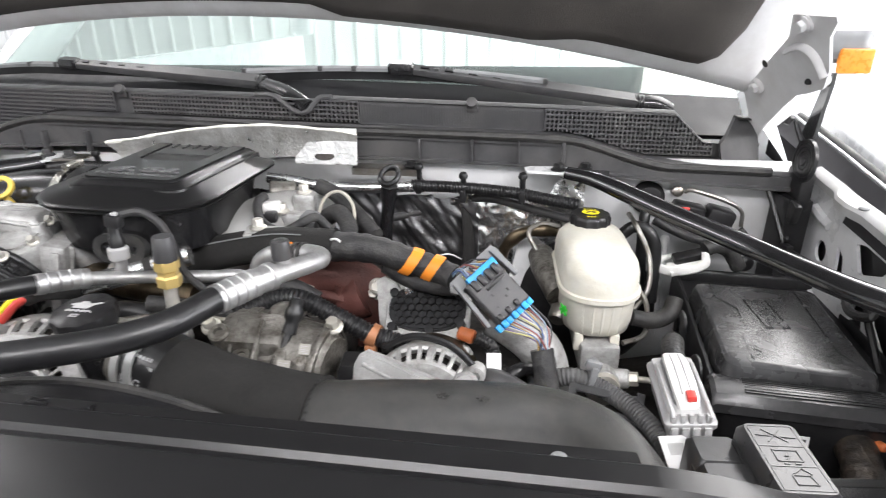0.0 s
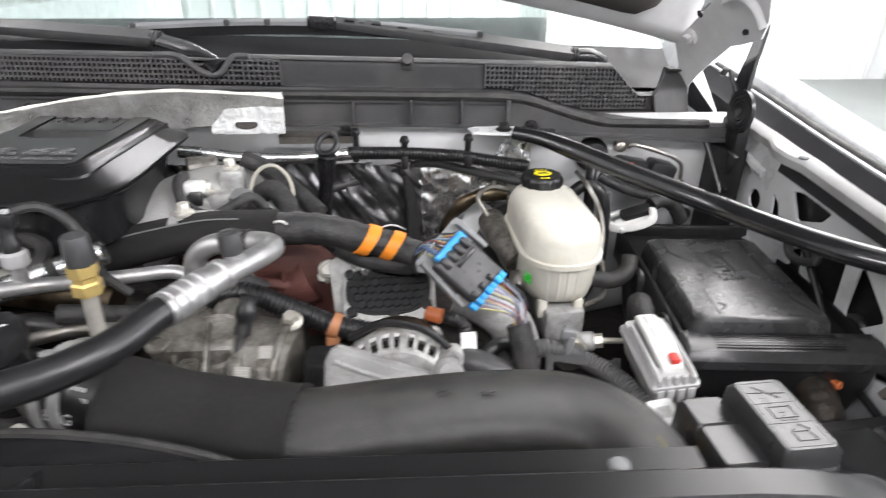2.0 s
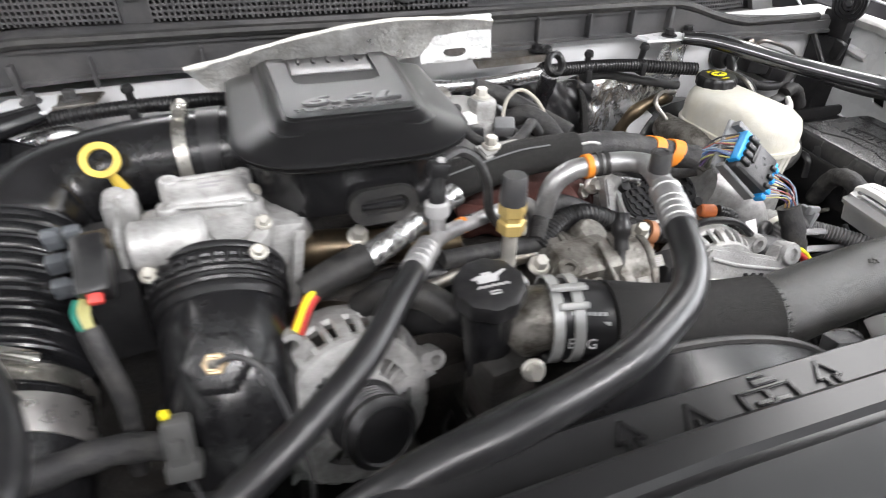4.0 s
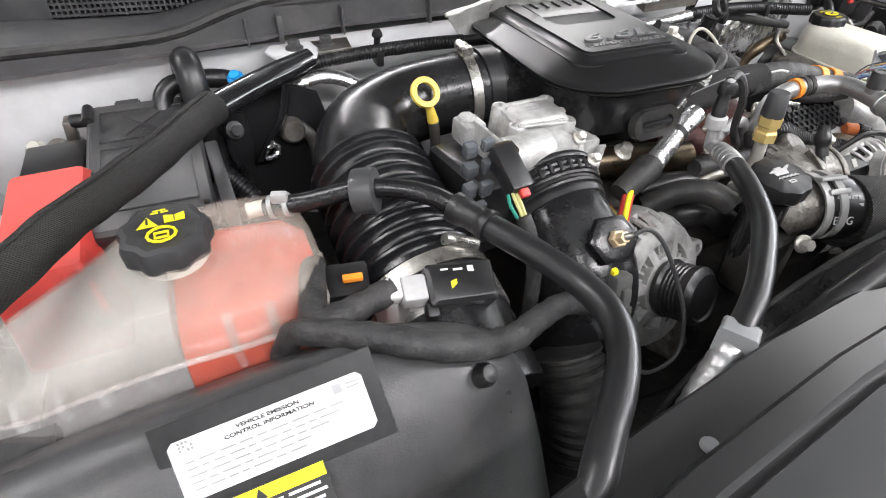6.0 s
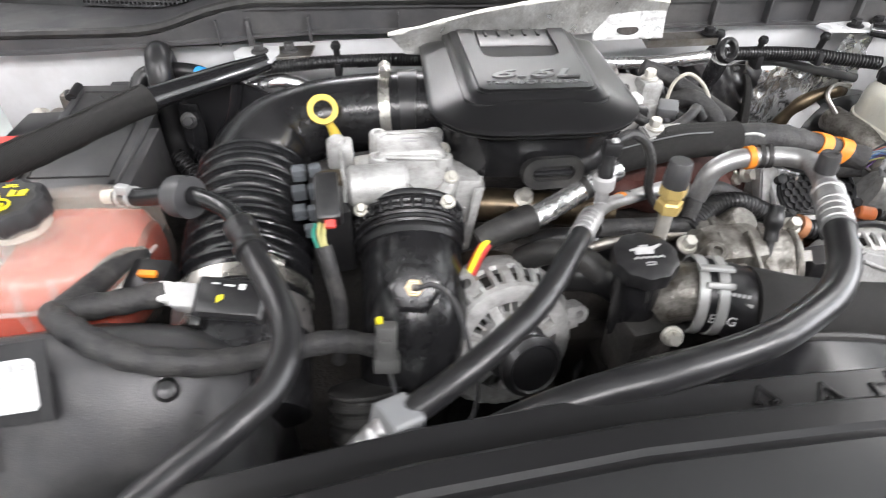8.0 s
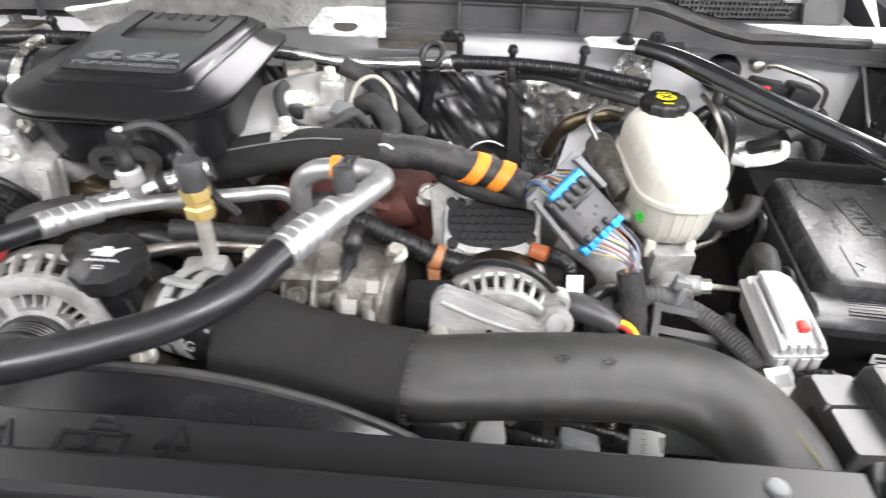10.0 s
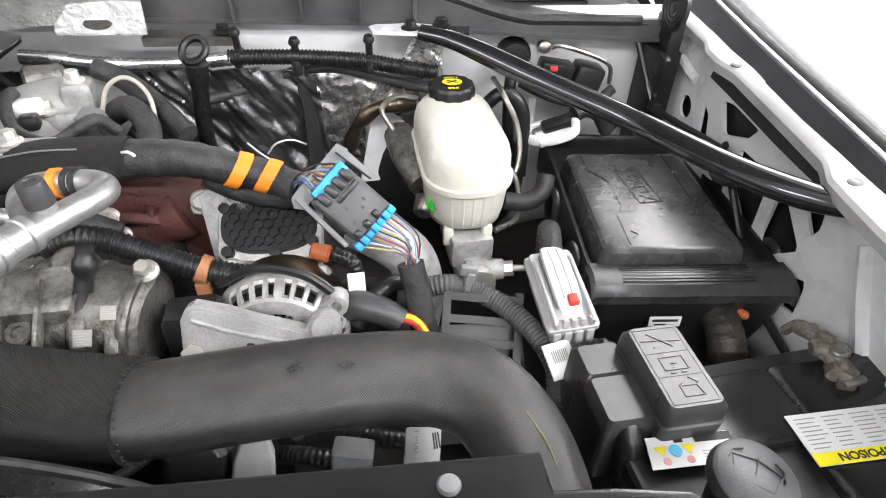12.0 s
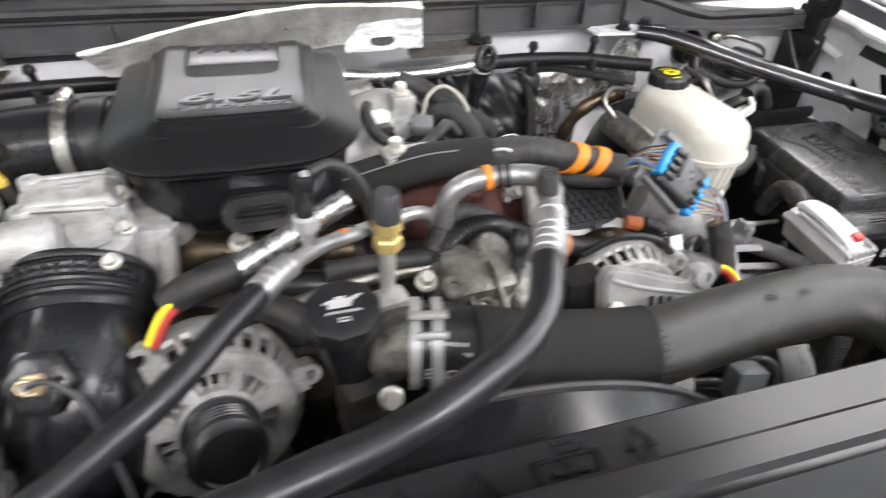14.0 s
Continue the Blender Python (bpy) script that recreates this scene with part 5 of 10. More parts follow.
each("lid_latch", BLACK, fb, clip_ear, [(-0.112, -0.090), (-0.112, 0.015), (0.106, -0.085), (0.106, 0.03)])
bm = B()
plate(bm, [(-0.016, -0.006), (0.016, -0.006), (0.016, 0.006), (-0.016, 0.006)], 0.0008, FM @ face_frame((-0.030, -0.1635, 1.066), (1, 0, 0), (0, 0.1, 1)))
fl = part("paper_tag", bm, LABEL, fb, "small white printed tag")
bm = B()
bars(bm, FM @ face_frame((-0.030, -0.1643, 1.066), (1, 0, 0), (0, 0.1, 1)), [(-0.013, 0.000, 0.026, 0.003), (-0.010, -0.0045, 0.012, 0.002)])
part("tag_print", bm, INK, fl)
bm = B()
tube(bm, [(0.462, 0.68, 1.054), (0.457, 0.618, 1.056), (0.452, 0.572, 1.050), (0.446, 0.545, 1.020), (0.441, 0.533, 0.95)], 0.0185, 18, 0.003, lambda s, m: 1 + 0.035 * math.sin(m * 620) + 0.03 * math.sin(m * 170))
part("cable_trunk", bm, mat("greasy_tape", (0.020, 0.018, 0.016), 0.35, bump=1.0, bscale=180, dirt=(0.07, 0.05, 0.035), dirt_amount=0.6, dirt_scale=60), fb, "greasy black taped cable trunk")
bm = B()
corrugated(bm, [(0.444, 0.536, 0.998), (0.441, 0.531, 0.96), (0.436, 0.527, 0.9)], 0.025, 0.006)
part("corrugated_sleeve", bm, BLACK, fb)
bm = B()
lathe(bm, [(0.0048, 0), (0.0048, 0.008), (0.003, 0.010)], (0.472, 0.592, 1.064), (0.3, -1, 0.2), 12)
part("orange_seal", bm, RUSTORANGE, fb, "orange rubber seal")
bm = B()
box(bm, (0.43, 0.70, 0.90), (0.17, 0.22, 0.2), bev=0.01)
part("support_tray", bm, BLACK, fb)

# large multi-way connector with the white lever
cn = thing("multi_way_connector", "pale grey multi-way connector with a white lever and a red lock", "connector", (0.285, 0.59, 1.05))
CM = face_frame((0.2785, 0.596, 1.109), (1, 0.02, 0.10), (0.03, 1, 0.10)) @ Matrix.Diagonal((0.80, 1.03, 0.95, 1))
bm = B()
loft(bm, [(-0.034, 0.024, 0.040, 0.004, 0, -0.002), (-0.012, 0.0270, 0.043, 0.004, 0, -0.002), (-0.008, 0.0305, 0.046, 0.005, 0, -0.001), (-0.003, 0.0305, 0.046, 0.005, 0, -0.001), (0.000, 0.027, 0.043, 0.005, 0, -0.001), (0.006, 0.0255, 0.041, 0.005)], CM)
shell = part("connector_shell", bm, PALE, cn, "pale grey connector shell")
bm = B()
loft(bm, [(0.006, 0.0155, 0.034, 0.004), (0.009, 0.0150, 0.033, 0.004)], CM @ pose(0, 0.004, 0))
part("shell_recess", bm, GREY, shell)
for sx in (-1, 1):
    bm = B()
    tube(bm, [CM @ Vector((sx * 0.0215, y, z)) for y, z in ((-0.045, 0.002), (-0.040, 0.009), (0.020, 0.010), (0.030, 0.006))], 0.0022, 8, 0.005)
    part("slide_rail", bm, PALE, shell)
for k in range(5):
    bm = B()
    box(bm, (0, 0, 0), (0.006, 0.004, 0.012), bev=0.001)
    bm.transform(CM @ pose(-0.020 + 0.010 * k, -0.0440, 0.003))
    part("shell_rib", bm, PALE, shell)
bm = B()
skin(bm, [[CM @ Vector((x, y, z)) for x, z in ((-w, h - 0.009), (-w, h - 0.002), (-w * 0.7, h), (w * 0.7, h), (w, h - 0.002), (w, h - 0.009))] for y, w, h in ((-0.036, 0.0110, 0.012), (-0.028, 0.0135, 0.017), (-0.010, 0.0145, 0.020), (0.016, 0.0145, 0.021), (0.034, 0.0125, 0.018), (0.044, 0.0100, 0.010))])
lev = part("white_lever", bm, WHITE, cn, "white locking lever")
each("lever_groove", PALE, lev, lambda bm, s: tube(bm, [CM @ Vector((s * 0.0052, y, h)) for y, h in ((-0.026, 0.0172), (-0.010, 0.0196), (0.016, 0.0206), (0.032, 0.0180))], 0.0011, 8, 0.005), [1, -1])
bm = B()
box(bm, (0, 0, 0), (0.011, 0.010, 0.007), bev=0.001)
bm.transform(CM @ pose(0.003, -0.030, 0.0185))
part("red_lock", bm, RED, cn, "red locking tab")
for i in range(4):
    bm = B()
    box(bm, (0, 0, 0), (0.0085, 0.005, 0.020), bev=0.001)
    bm.transform(CM @ pose(-0.0190 + 0.0127 * i, -0.0462, -0.016))
    part("shell_rib", bm, PALE, cn)
bm = B()
box(bm, (0, 0, 0), (0.030, 0.010, 0.009), bev=0.002)
bm.transform(CM @ pose(0.002, -0.0420, -0.036))
part("lower_clip", bm, PALE, cn)
bm = B()
tube(bm, [(0.281, 0.640, 1.112), (0.284, 0.662, 1.118), (0.292, 0.690, 1.104), (0.30, 0.71, 1.06)], 0.012, 12, 0.006, lambda s, m: 1 + 0.05 * math.sin(m * 400))
part("cable_boot", bm, TAPE, cn, "black taped cable boot")

# battery and its fused terminal block
bt = thing("battery", "black car battery with a white and yellow warning label", "battery", (0.42, 0.40, 0.88))
bm = B()
loft(bm, [(0.90, 0.125, 0.095, 0.008), (1.075, 0.125, 0.095, 0.008), (1.078, 0.130, 0.100, 0.008), (1.092, 0.130, 0.100, 0.008), (1.095, 0.127, 0.097, 0.008)], pose(0.415, 0.408, 0, 0, 0, 6))
part("battery_case", bm, BLACK, bt)
for dx, dy, w, h in ((-0.045, 0.045, 0.13, 0.07), (0.075, -0.04, 0.13, 0.09), (0.075, 0.055, 0.12, 0.075)):
    bm = B()
    loft(bm, [(0, w / 2, h / 2, 0.008), (0.006, w / 2 - 0.002, h / 2 - 0.002, 0.008), (0.008, w / 2 - 0.006, h / 2 - 0.006, 0.008)], pose(0.415 + dx, 0.408 + dy, 1.0945, 0, 0, 6))
    part("vent_cover", bm, SATIN, bt, "raised black vent cover")
LB = face_frame((0.478, 0.424, 1.1035), (1, 0.04, 0), (-0.06, 1, 0)) @ Matrix.Diagonal((0.96, 0.82, 1, 1))
bm = B()
plate(bm, [(-0.065, -0.026), (0.06, -0.026), (0.06, 0.026), (-0.065, 0.026)], 0.0008, LB)
lab = part("warning_label", bm, LABEL, bt, "white warning label")
bm = B()
plate(bm, [(-0.065, -0.026), (0.06, -0.026), (0.06, -0.014), (-0.065, -0.014)], 0.0004, LB @ pose(0, 0, 0.0008))
plate(bm, [(0.04, -0.014), (0.06, -0.014), (0.06, 0.026), (0.04, 0.026)], 0.0004, LB @ pose(0, 0, 0.0008))
part("yellow_band", bm, YPRINT, lab, "yellow warning band")
words("label_words", "DANGER/POISON", 0.0105, LB @ pose(-0.004, -0.0197, 0.0014, 0, 0, 180), INK, lab, bold=0.0002)
bm = B()
rnd = random.Random(3)
rows2 = []
for k in range(8):
    for c in range(4):
        rows2.append((-0.060 + 0.024 * c, -0.010 + 0.0043 * k, 0.012 + rnd.random() * 0.009, 0.0011))
bars(bm, LB @ pose(0, 0, 0.0008), rows2)
part("label_print", bm, GREYINK, lab)
LB2 = face_frame((0.330, 0.4205, 1.1035), (1, 0.02, 0), (-0.02, 1, 0))
bm = B()
plate(bm, [(-0.034, -0.011), (0.030, -0.011), (0.034, 0.014), (-0.030, 0.014)], 0.0008, LB2)
lab2 = part("maker_label", bm, LABEL, bt, "white label with hazard signs")
bm = B()
for x in (-0.022, -0.001):
    plate(bm, [(x - 0.005, 0.006), (x + 0.005, 0.006), (x, -0.002)], 0.0004, LB2 @ pose(0, 0, 0.0008))
part("hazard_sign", bm, YPRINT, lab2, "yellow hazard triangle")
bm = B()
plate(bm, [(-0.0115 + 0.005 * math.cos(i * 0.5236), 0.002 + 0.005 * math.sin(i * 0.5236)) for i in range(12)], 0.0004, LB2 @ pose(0, 0, 0.0008))
part("blue_sign", bm, mat("pale_blue_print", (0.12, 0.50, 0.75), 0.5), lab2, "pale blue round sign")
bm = B()
plate(bm, [(-0.010, 0.008), (-0.003, 0.008), (-0.003, 0.0135), (-0.010, 0.0135)], 0.0004, LB2 @ pose(0, 0, 0.0008))
plate(bm, [(0.006, 0.007), (0.035, 0.007), (0.035, 0.0135), (0.006, 0.0135)], 0.0004, LB2 @ pose(0, 0, 0.0008))
part("dark_mark", bm, INK, lab2)
bm = B()
bars(bm, LB2 @ pose(0, 0, 0.0008), [(0.008 + 0.004 * (k % 6), -0.001 - 0.0022 * (k // 6), 0.003, 0.0008) for k in range(24)])
part("label_print", bm, GREYINK, lab2)
bm = B()
for x in (-0.021, -0.003):
    plate(bm, [(x + 0.003 * math.cos(i * 0.5236), -0.006 + 0.003 * math.sin(i * 0.5236)) for i in range(12)], 0.0004, LB2 @ pose(0, 0, 0.0008))
part("pink_sign", bm, mat("pale_red_print", (0.72, 0.30, 0.30), 0.5), lab2, "pale red round signs")
bm = B()
tube(bm, [(0.480, 0.462, 1.104), (0.484, 0.476, 1.110), (0.487, 0.49, 1.110), (0.488, 0.505, 1.114), (0.484, 0.522, 1.112)], 0.0056, 12, 0.002, lambda s, m: 1 + 0.25 * math.sin(m * 300) + 0.15 * math.sin(m * 740), 0.8)
tube(bm, [(0.484, 0.522, 1.112), (0.478, 0.530, 1.110), (0.474, 0.536, 1.095)], 0.0045, 8, 0.004)
lathe(bm, [(0.012, -0.012), (0.0125, 0.0), (0.010, 0.006), (0.006, 0.007)], (0.486, 0.478, 1.106), (0.1, -0.1, 1), 16, 5, 0.12)
box(bm, (0.484, 0.498, 1.110), (0.018, 0.026, 0.010), (6, 8, 14), 0.003)
box(bm, (0.478, 0.520, 1.112), (0.012, 0.020, 0.012), (-10, 5, 25), 0.004)
cyl(bm, (0.470, 0.500, 1.112), (0.498, 0.492, 1.114), 0.006, 0.0055, 10, 0.001)
term = part("battery_clamp", bm, mat("corroded_lead", (0.13, 0.11, 0.09), 0.6, 0.4, bump=1.0, bscale=250, dirt=(0.36, 0.33, 0.29), dirt_amount=0.6, dirt_scale=120), bt, "corroded lead battery clamp")
bm = B()
cyl(bm, (0.497, 0.468, 1.108), (0.474, 0.462, 1.110), 0.0035, seg=10)
bolt(bm, (0.487, 0.492, 1.116), (0, 0, 1), 0.005, 0.006)
part("clamp_bolt", bm, STEEL, term)

tb = thing("terminal_fuse_block", "black plastic battery terminal cover with embossed warning symbols", "terminal cover", (0.32, 0.47, 1.09))
BM = pose(0.330, 0.474, 0, 0, 0, 4) @ Matrix.Diagonal((0.94, 0.94, 1, 1))
bm = B()
loft(bm, [(1.098, 0.026, 0.045, 0.006), (1.118, 0.027, 0.046, 0.006), (1.119, 0.025, 0.044, 0.006), (1.121, 0.025, 0.044, 0.006), (1.122, 0.0265, 0.0455, 0.006), (1.132, 0.026, 0.045, 0.006), (1.138, 0.022, 0.041, 0.006)], BM)
tl = part("hinged_cover", bm, TCOV, tb, "hinged black cover")
bm = B()
mm = BM @ pose(0, 0, 1.1380)
emboss(bm, mm, [(-0.019, -0.038), (0.019, -0.038), (0.019, 0.038), (-0.019, 0.038), (-0.019, -0.038)], 0.0008, 0.0004, 0)
emboss(bm, mm, [(-0.019, 0.012), (0.019, 0.012)], 0.0008, 0.0004, 0)
emboss(bm, mm, [(-0.019, -0.012), (0.019, -0.012)], 0.0008, 0.0004, 0)
part("symbol_frame", bm, TCOV, tl)
strokes("embossed_tools", TCOV, tl, mm, [([(-0.008, 0.018), (0.006, 0.033)], 0.0014), ([(0.008, 0.018), (-0.008, 0.033)], 0.0014), ([(-0.016, 0.026), (0.016, 0.023)], 0.0012)], 0.0007, 0)
strokes("embossed_battery", TCOV, tl, mm, [([(-0.010, -0.006), (0.010, -0.006), (0.010, 0.007), (-0.010, 0.007), (-0.010, -0.006)], 0.001), ([(-0.006, -0.009), (-0.003, -0.009)], 0.0014), ([(0.003, -0.009), (0.006, -0.009)], 0.0014),
                                          ([(0.002, 0.004), (-0.002, 0.0), (0.002, 0.0), (-0.002, -0.004)], 0.0008)], 0.0007, 0)
strokes("embossed_lid", TCOV, tl, mm, [([(-0.006, -0.032), (0.010, -0.032), (0.008, -0.022), (-0.006, -0.022), (-0.006, -0.032)], 0.001), ([(-0.004, -0.020), (0.004, -0.014), (0.010, -0.020)], 0.0012)], 0.0007, 0)
bm = B()
loft(bm, [(1.05, 0.022, 0.024, 0.004), (1.112, 0.021, 0.023, 0.004), (1.118, 0.018, 0.020, 0.004)], pose(0.290, 0.462, 0, 0, 0, 4))
part("front_housing", bm, TCOV, tb)
bm = B()
loft(bm, [(1.05, 0.022, 0.020, 0.004), (1.110, 0.021, 0.019, 0.004), (1.116, 0.017, 0.015, 0.004)], pose(0.288, 0.502, 0, 0, 0, 4))
part("rear_housing", bm, TCOV, tb)
bm = B()
box(bm, (0.292, 0.470, 1.075), (0.050, 0.055, 0.06), (0, 0, 4), 0.004)
part("lower_housing", bm, BLACK, tb)
bm = B()
tube(bm, [(0.290, 0.446, 1.106), (0.290, 0.432, 1.092), (0.291, 0.424, 1.06), (0.292, 0.42, 1.0)], 0.0105, 14, 0.004, lambda s, m: 1 + 0.04 * math.sin(m * 500))
part("cable", bm, RUBBER, tb)
bm = B()
corrugated(bm, [(0.318, 0.520, 1.086), (0.304, 0.535, 1.090), (0.284, 0.536, 1.076), (0.270, 0.528, 1.058), (0.266, 0.515, 1.03)], 0.009, 0.005)
part("corrugated_lead", bm, BLACK, tb)

# washer bottle cap
bm = B()
wc = thing("washer_bottle_cap", "grey round screen-wash cap with an embossed screen symbol", "cap", (0.335, 0.367, 1.14))
lathe(bm, [(0.027, 0), (0.028, 0.003), (0.0265, 0.010), (0.024, 0.012), (0.004, 0.0125)], (0.335, 0.374, 1.140), (0.1, -0.1, 1), 40)
CAPG = mat("washer_cap_grey", (0.050, 0.050, 0.052), 0.4, bump=0.4, bscale=700)
wcp = part("cap_disc", bm, CAPG, wc)
strokes("embossed_screen", DGREY, wcp, pose(0.335, 0.374, 1.1516, 6, 6, -35) @ Matrix.Scale(0.85, 4), [([(-0.014, -0.008), (0.014, -0.008), (0.018, 0.008), (0, 0.012), (-0.018, 0.008), (-0.014, -0.008)], 0.001), ([(0, 0.014), (0, -0.002)], 0.001),
                                                                           ([(-0.012, 0.016), (-0.018, 0.012), (-0.020, 0.004)], 0.001), ([(0.012, 0.016), (0.018, 0.012), (0.020, 0.004)], 0.001)])
bm = B()
tube(bm, [(0.335, 0.374, 1.142), (0.336, 0.37, 1.10), (0.345, 0.36, 1.0), (0.36, 0.35, 0.9)], 0.022, 14, 0.02)
part("filler_neck", bm, BLACK, wc)
# ---------------------------------------------------------------- middle of the engine bay
# intake resonator with the raised engine name
ec = thing("engine_top_cover", "black plastic intake resonator cover with raised engine lettering", "engine cover", (-0.355, 0.735, 1.19))
EM = pose(-0.357, 0.7425, 1.2790, 0.3, 1.3, 0) @ pose(0, 0, -1.262)
bm = B()
loft(bm, [(1.180, 0.070, 0.083, 0.05), (1.190, 0.092, 0.101, 0.055), (1.220, 0.097, 0.107, 0.06), (1.244, 0.101, 0.112, 0.06)], EM, 9)
part("lower_shell", bm, SATIN, ec)


def lid_ring(z, inset, back=0.0, k=8):
    """Outline of the lid: broad rounded front corners, nearly square at the back."""
    hx, yf, yb = 0.1105 - inset, -0.1215 + inset, 0.1205 - inset * 0.35 - back
    pts = []
    for sx, sy, a0, rad in ((1, 1, 90, 0.016), (1, -1, 0, 0.072 - inset * 0.5), (-1, -1, -90, 0.072 - inset * 0.5), (-1, 1, -180, 0.016)):
        cx_, cy_ = sx * (hx - rad), (yb - rad if sy > 0 else yf + rad)
        pts += [EM @ Vector((cx_ + rad * math.cos(radians(a0 - 90 * q / k)), cy_ + rad * math.sin(radians(a0 - 90 * q / k)), z)) for q in range(k + 1)]
    return pts


bm = B()
skin(bm, [lid_ring(1.2425, 0.010), lid_ring(1.2435, 0.0022), lid_ring(1.2455, 0.0005), lid_ring(1.2463, 0.0035), lid_ring(1.2473, 0.0035), lid_ring(1.2480, 0.0005), lid_ring(1.2496, 0.0), lid_ring(1.2512, 0.0022),
          lid_ring(1.2522, 0.0062), lid_ring(1.2550, 0.0165), lid_ring(1.2580, 0.0275), lid_ring(1.2606, 0.0370), lid_ring(1.2622, 0.0450), lid_ring(1.2624, 0.0600)])
lid2 = part("cover_lid", bm, COVER, ec, "bevelled black lid")
PZ = EM @ pose(0.001, 0, 1.2618)


def panel_ring(inset, z, k=6):
    """Outline of the raised panel: wide at the back, rounded front corners."""
    hf, hb, yf, yb, rad = 0.0735 - inset, 0.080 - inset, -0.0765 + inset, 0.117 - inset * 0.3, 0.022
    pts = [(hb, yb)]
    for sx, a0 in ((1, 0), (-1, -90)):
        for i in range(k + 1):
            a = radians(a0 - 90 * i / k)
            pts.append((sx * (hf - rad) + rad * math.cos(a), yf + rad + rad * math.sin(a)))
    pts.append((-hb, yb))
    return [PZ @ Vector((x, y, z - 0)) for x, y in pts]


bm = B()
skin(bm, [panel_ring(-0.004, -0.012), panel_ring(-0.002, -0.0012), panel_ring(0.0015, -0.0006), panel_ring(0.005, 0.0014), panel_ring(0.0095, 0.0045), panel_ring(0.012, 0.0052)])
panel = part("raised_panel", bm, COVER, lid2, "", 50)
bm = B()  # panel top, notched at the back for the hand grip
hf, hb, yf, yb, rad = 0.0625, 0.0690, -0.0655, 0.113, 0.013
outline = [(hb, yb)] + [(hf - rad + rad * math.cos(radians(-18 * i)), yf + rad + rad * math.sin(radians(-18 * i))) for i in range(6)] + [(-hf + rad + rad * math.cos(radians(-90 - 18 * i)), yf + rad + rad * math.sin(radians(-90 - 18 * i))) for i in range(6)] + [(-hb, yb)]
outline += [(-0.044, yb), (-0.042, 0.048), (-0.040, 0.030), (-0.034, 0.024), (0.034, 0.024), (0.040, 0.030), (0.042, 0.048), (0.044, yb)]
plate(bm, outline, 0.0055, PZ @ pose(0, 0, 0.0022), 0.0030)
top_ = part("panel_top", bm, COVER, panel)
bm = B()
loft(bm, [(0.001, 0.043, 0.044, 0.004), (0.0030, 0.0425, 0.0435, 0.004)], PZ @ pose(0, 0.067, 0))
part("grip_recess", bm, HONEY, lid2, "dark hand-grip recess")
bm = B()
skin(bm, [[PZ @ Vector((x, y, z)) for y, z in ((0.056, 0.002), (0.058, 0.0058), (0.062, 0.0066), (0.080, 0.0068), (0.106, 0.0068), (0.111, 0.002))] for x in (-0.0425, -0.02, 0.0, 0.02, 0.0425)])
part("grip_step", bm, COVER, lid2)
for k in range(5):
    bm = B()
    loft(bm, [(0.0, 0.0022, 0.011, 0.002), (0.0022, 0.0013, 0.009, 0.0012)], PZ @ pose(-0.032 + 0.016 * k, 0.096, 0.0066))
    part("grip_rib", bm, COVER, lid2)
# letters are cover black; the glare on their tops is put into this grey
LET = mat("raised_letter_glare", (0.095, 0.095, 0.097), 0.30, bump=0.1)
words("raised_letters", "6.6L", 0.037, PZ @ pose(0.001, -0.0290, 0.0086) @ Matrix.Diagonal((1.52, 0.70, 1, 1)), LET, panel, 0.0012, 0.25, 0.0005)
words("raised_letters", "TURBO DIESEL", 0.0105, PZ @ pose(0.000, -0.0480, 0.0082) @ Matrix.Diagonal((1.55, 0.90, 1, 1)), LET, panel, 0.0005, 0.22, 0.0001)
bm = B()
loft(bm, [(-0.004, 0.033, 0.0175, 0.0173), (0.006, 0.032, 0.0165, 0.0163), (0.0065, 0.022, 0.008, 0.0078), (0.002, 0.021, 0.007, 0.0068)], face_frame((-0.345, 0.634, 1.216), (1, 0.05, 0), (0, 0.15, 1)))
part("rubber_mount", bm, MATTE, ec, "oval rubber mount")
bm = B()
box(bm, (-0.345, 0.630, 1.217), (0.040, 0.006, 0.005), bev=0.002)
part("mount_tongue", bm, HONEY, ec)
bm = B()
bolt(bm, (-0.369, 0.646, 1.176), (0.1, -0.5, 1), 0.0075, 0.010)
part("mount_bolt", bm, ZINC, ec)
bm = B()
box(bm, (-0.36, 0.66, 1.168), (0.05, 0.03, 0.012), (10, 0, 0), 0.003)
part("mount_bracket", bm, DARK, ec)

# heat shield standing behind it
hs = thing("heat_shield", "dull silver embossed heat shield with a white fibre edge", "heat shield", (-0.3, 0.87, 1.24))
bm = B()
top = [(-0.505, 0.846, 1.288), (-0.46, 0.855, 1.293), (-0.40, 0.866, 1.302), (-0.33, 0.876, 1.309), (-0.26, 0.886, 1.310), (-0.20, 0.893, 1.305), (-0.165, 0.896, 1.302), (-0.136, 0.897, 1.297)]
low = [(-0.485, 0.852, 1.262), (-0.45, 0.862, 1.255), (-0.40, 0.873, 1.252), (-0.33, 0.883, 1.255), (-0.26, 0.893, 1.262), (-0.225, 0.899, 1.263), (-0.165, 0.900, 1.26), (-0.14, 0.900, 1.258)]
rings = []
for a, b in zip(top, low):
    a, b = Vector(a), Vector(b)
    f = Vector((0, -0.003, 0))
    rings.append([a, a.lerp(b, 0.5) + Vector((0, 0.004, 0)), b, b + f, a.lerp(b, 0.5) + Vector((0, 0.004, 0)) + f, a + f])
skin(bm, rings)
part("shield_sheet", bm, SHIELD, hs)
bm = B()
tube(bm, top, 0.0028, 8, 0.008, lambda s, m: 1 + 0.18 * math.sin(m * 900))
part("fibre_edge", bm, mat("white_fibre", (0.62, 0.61, 0.56), 0.9, bump=1.0, bscale=500), hs, "frayed white fibre edge")
bm = B()
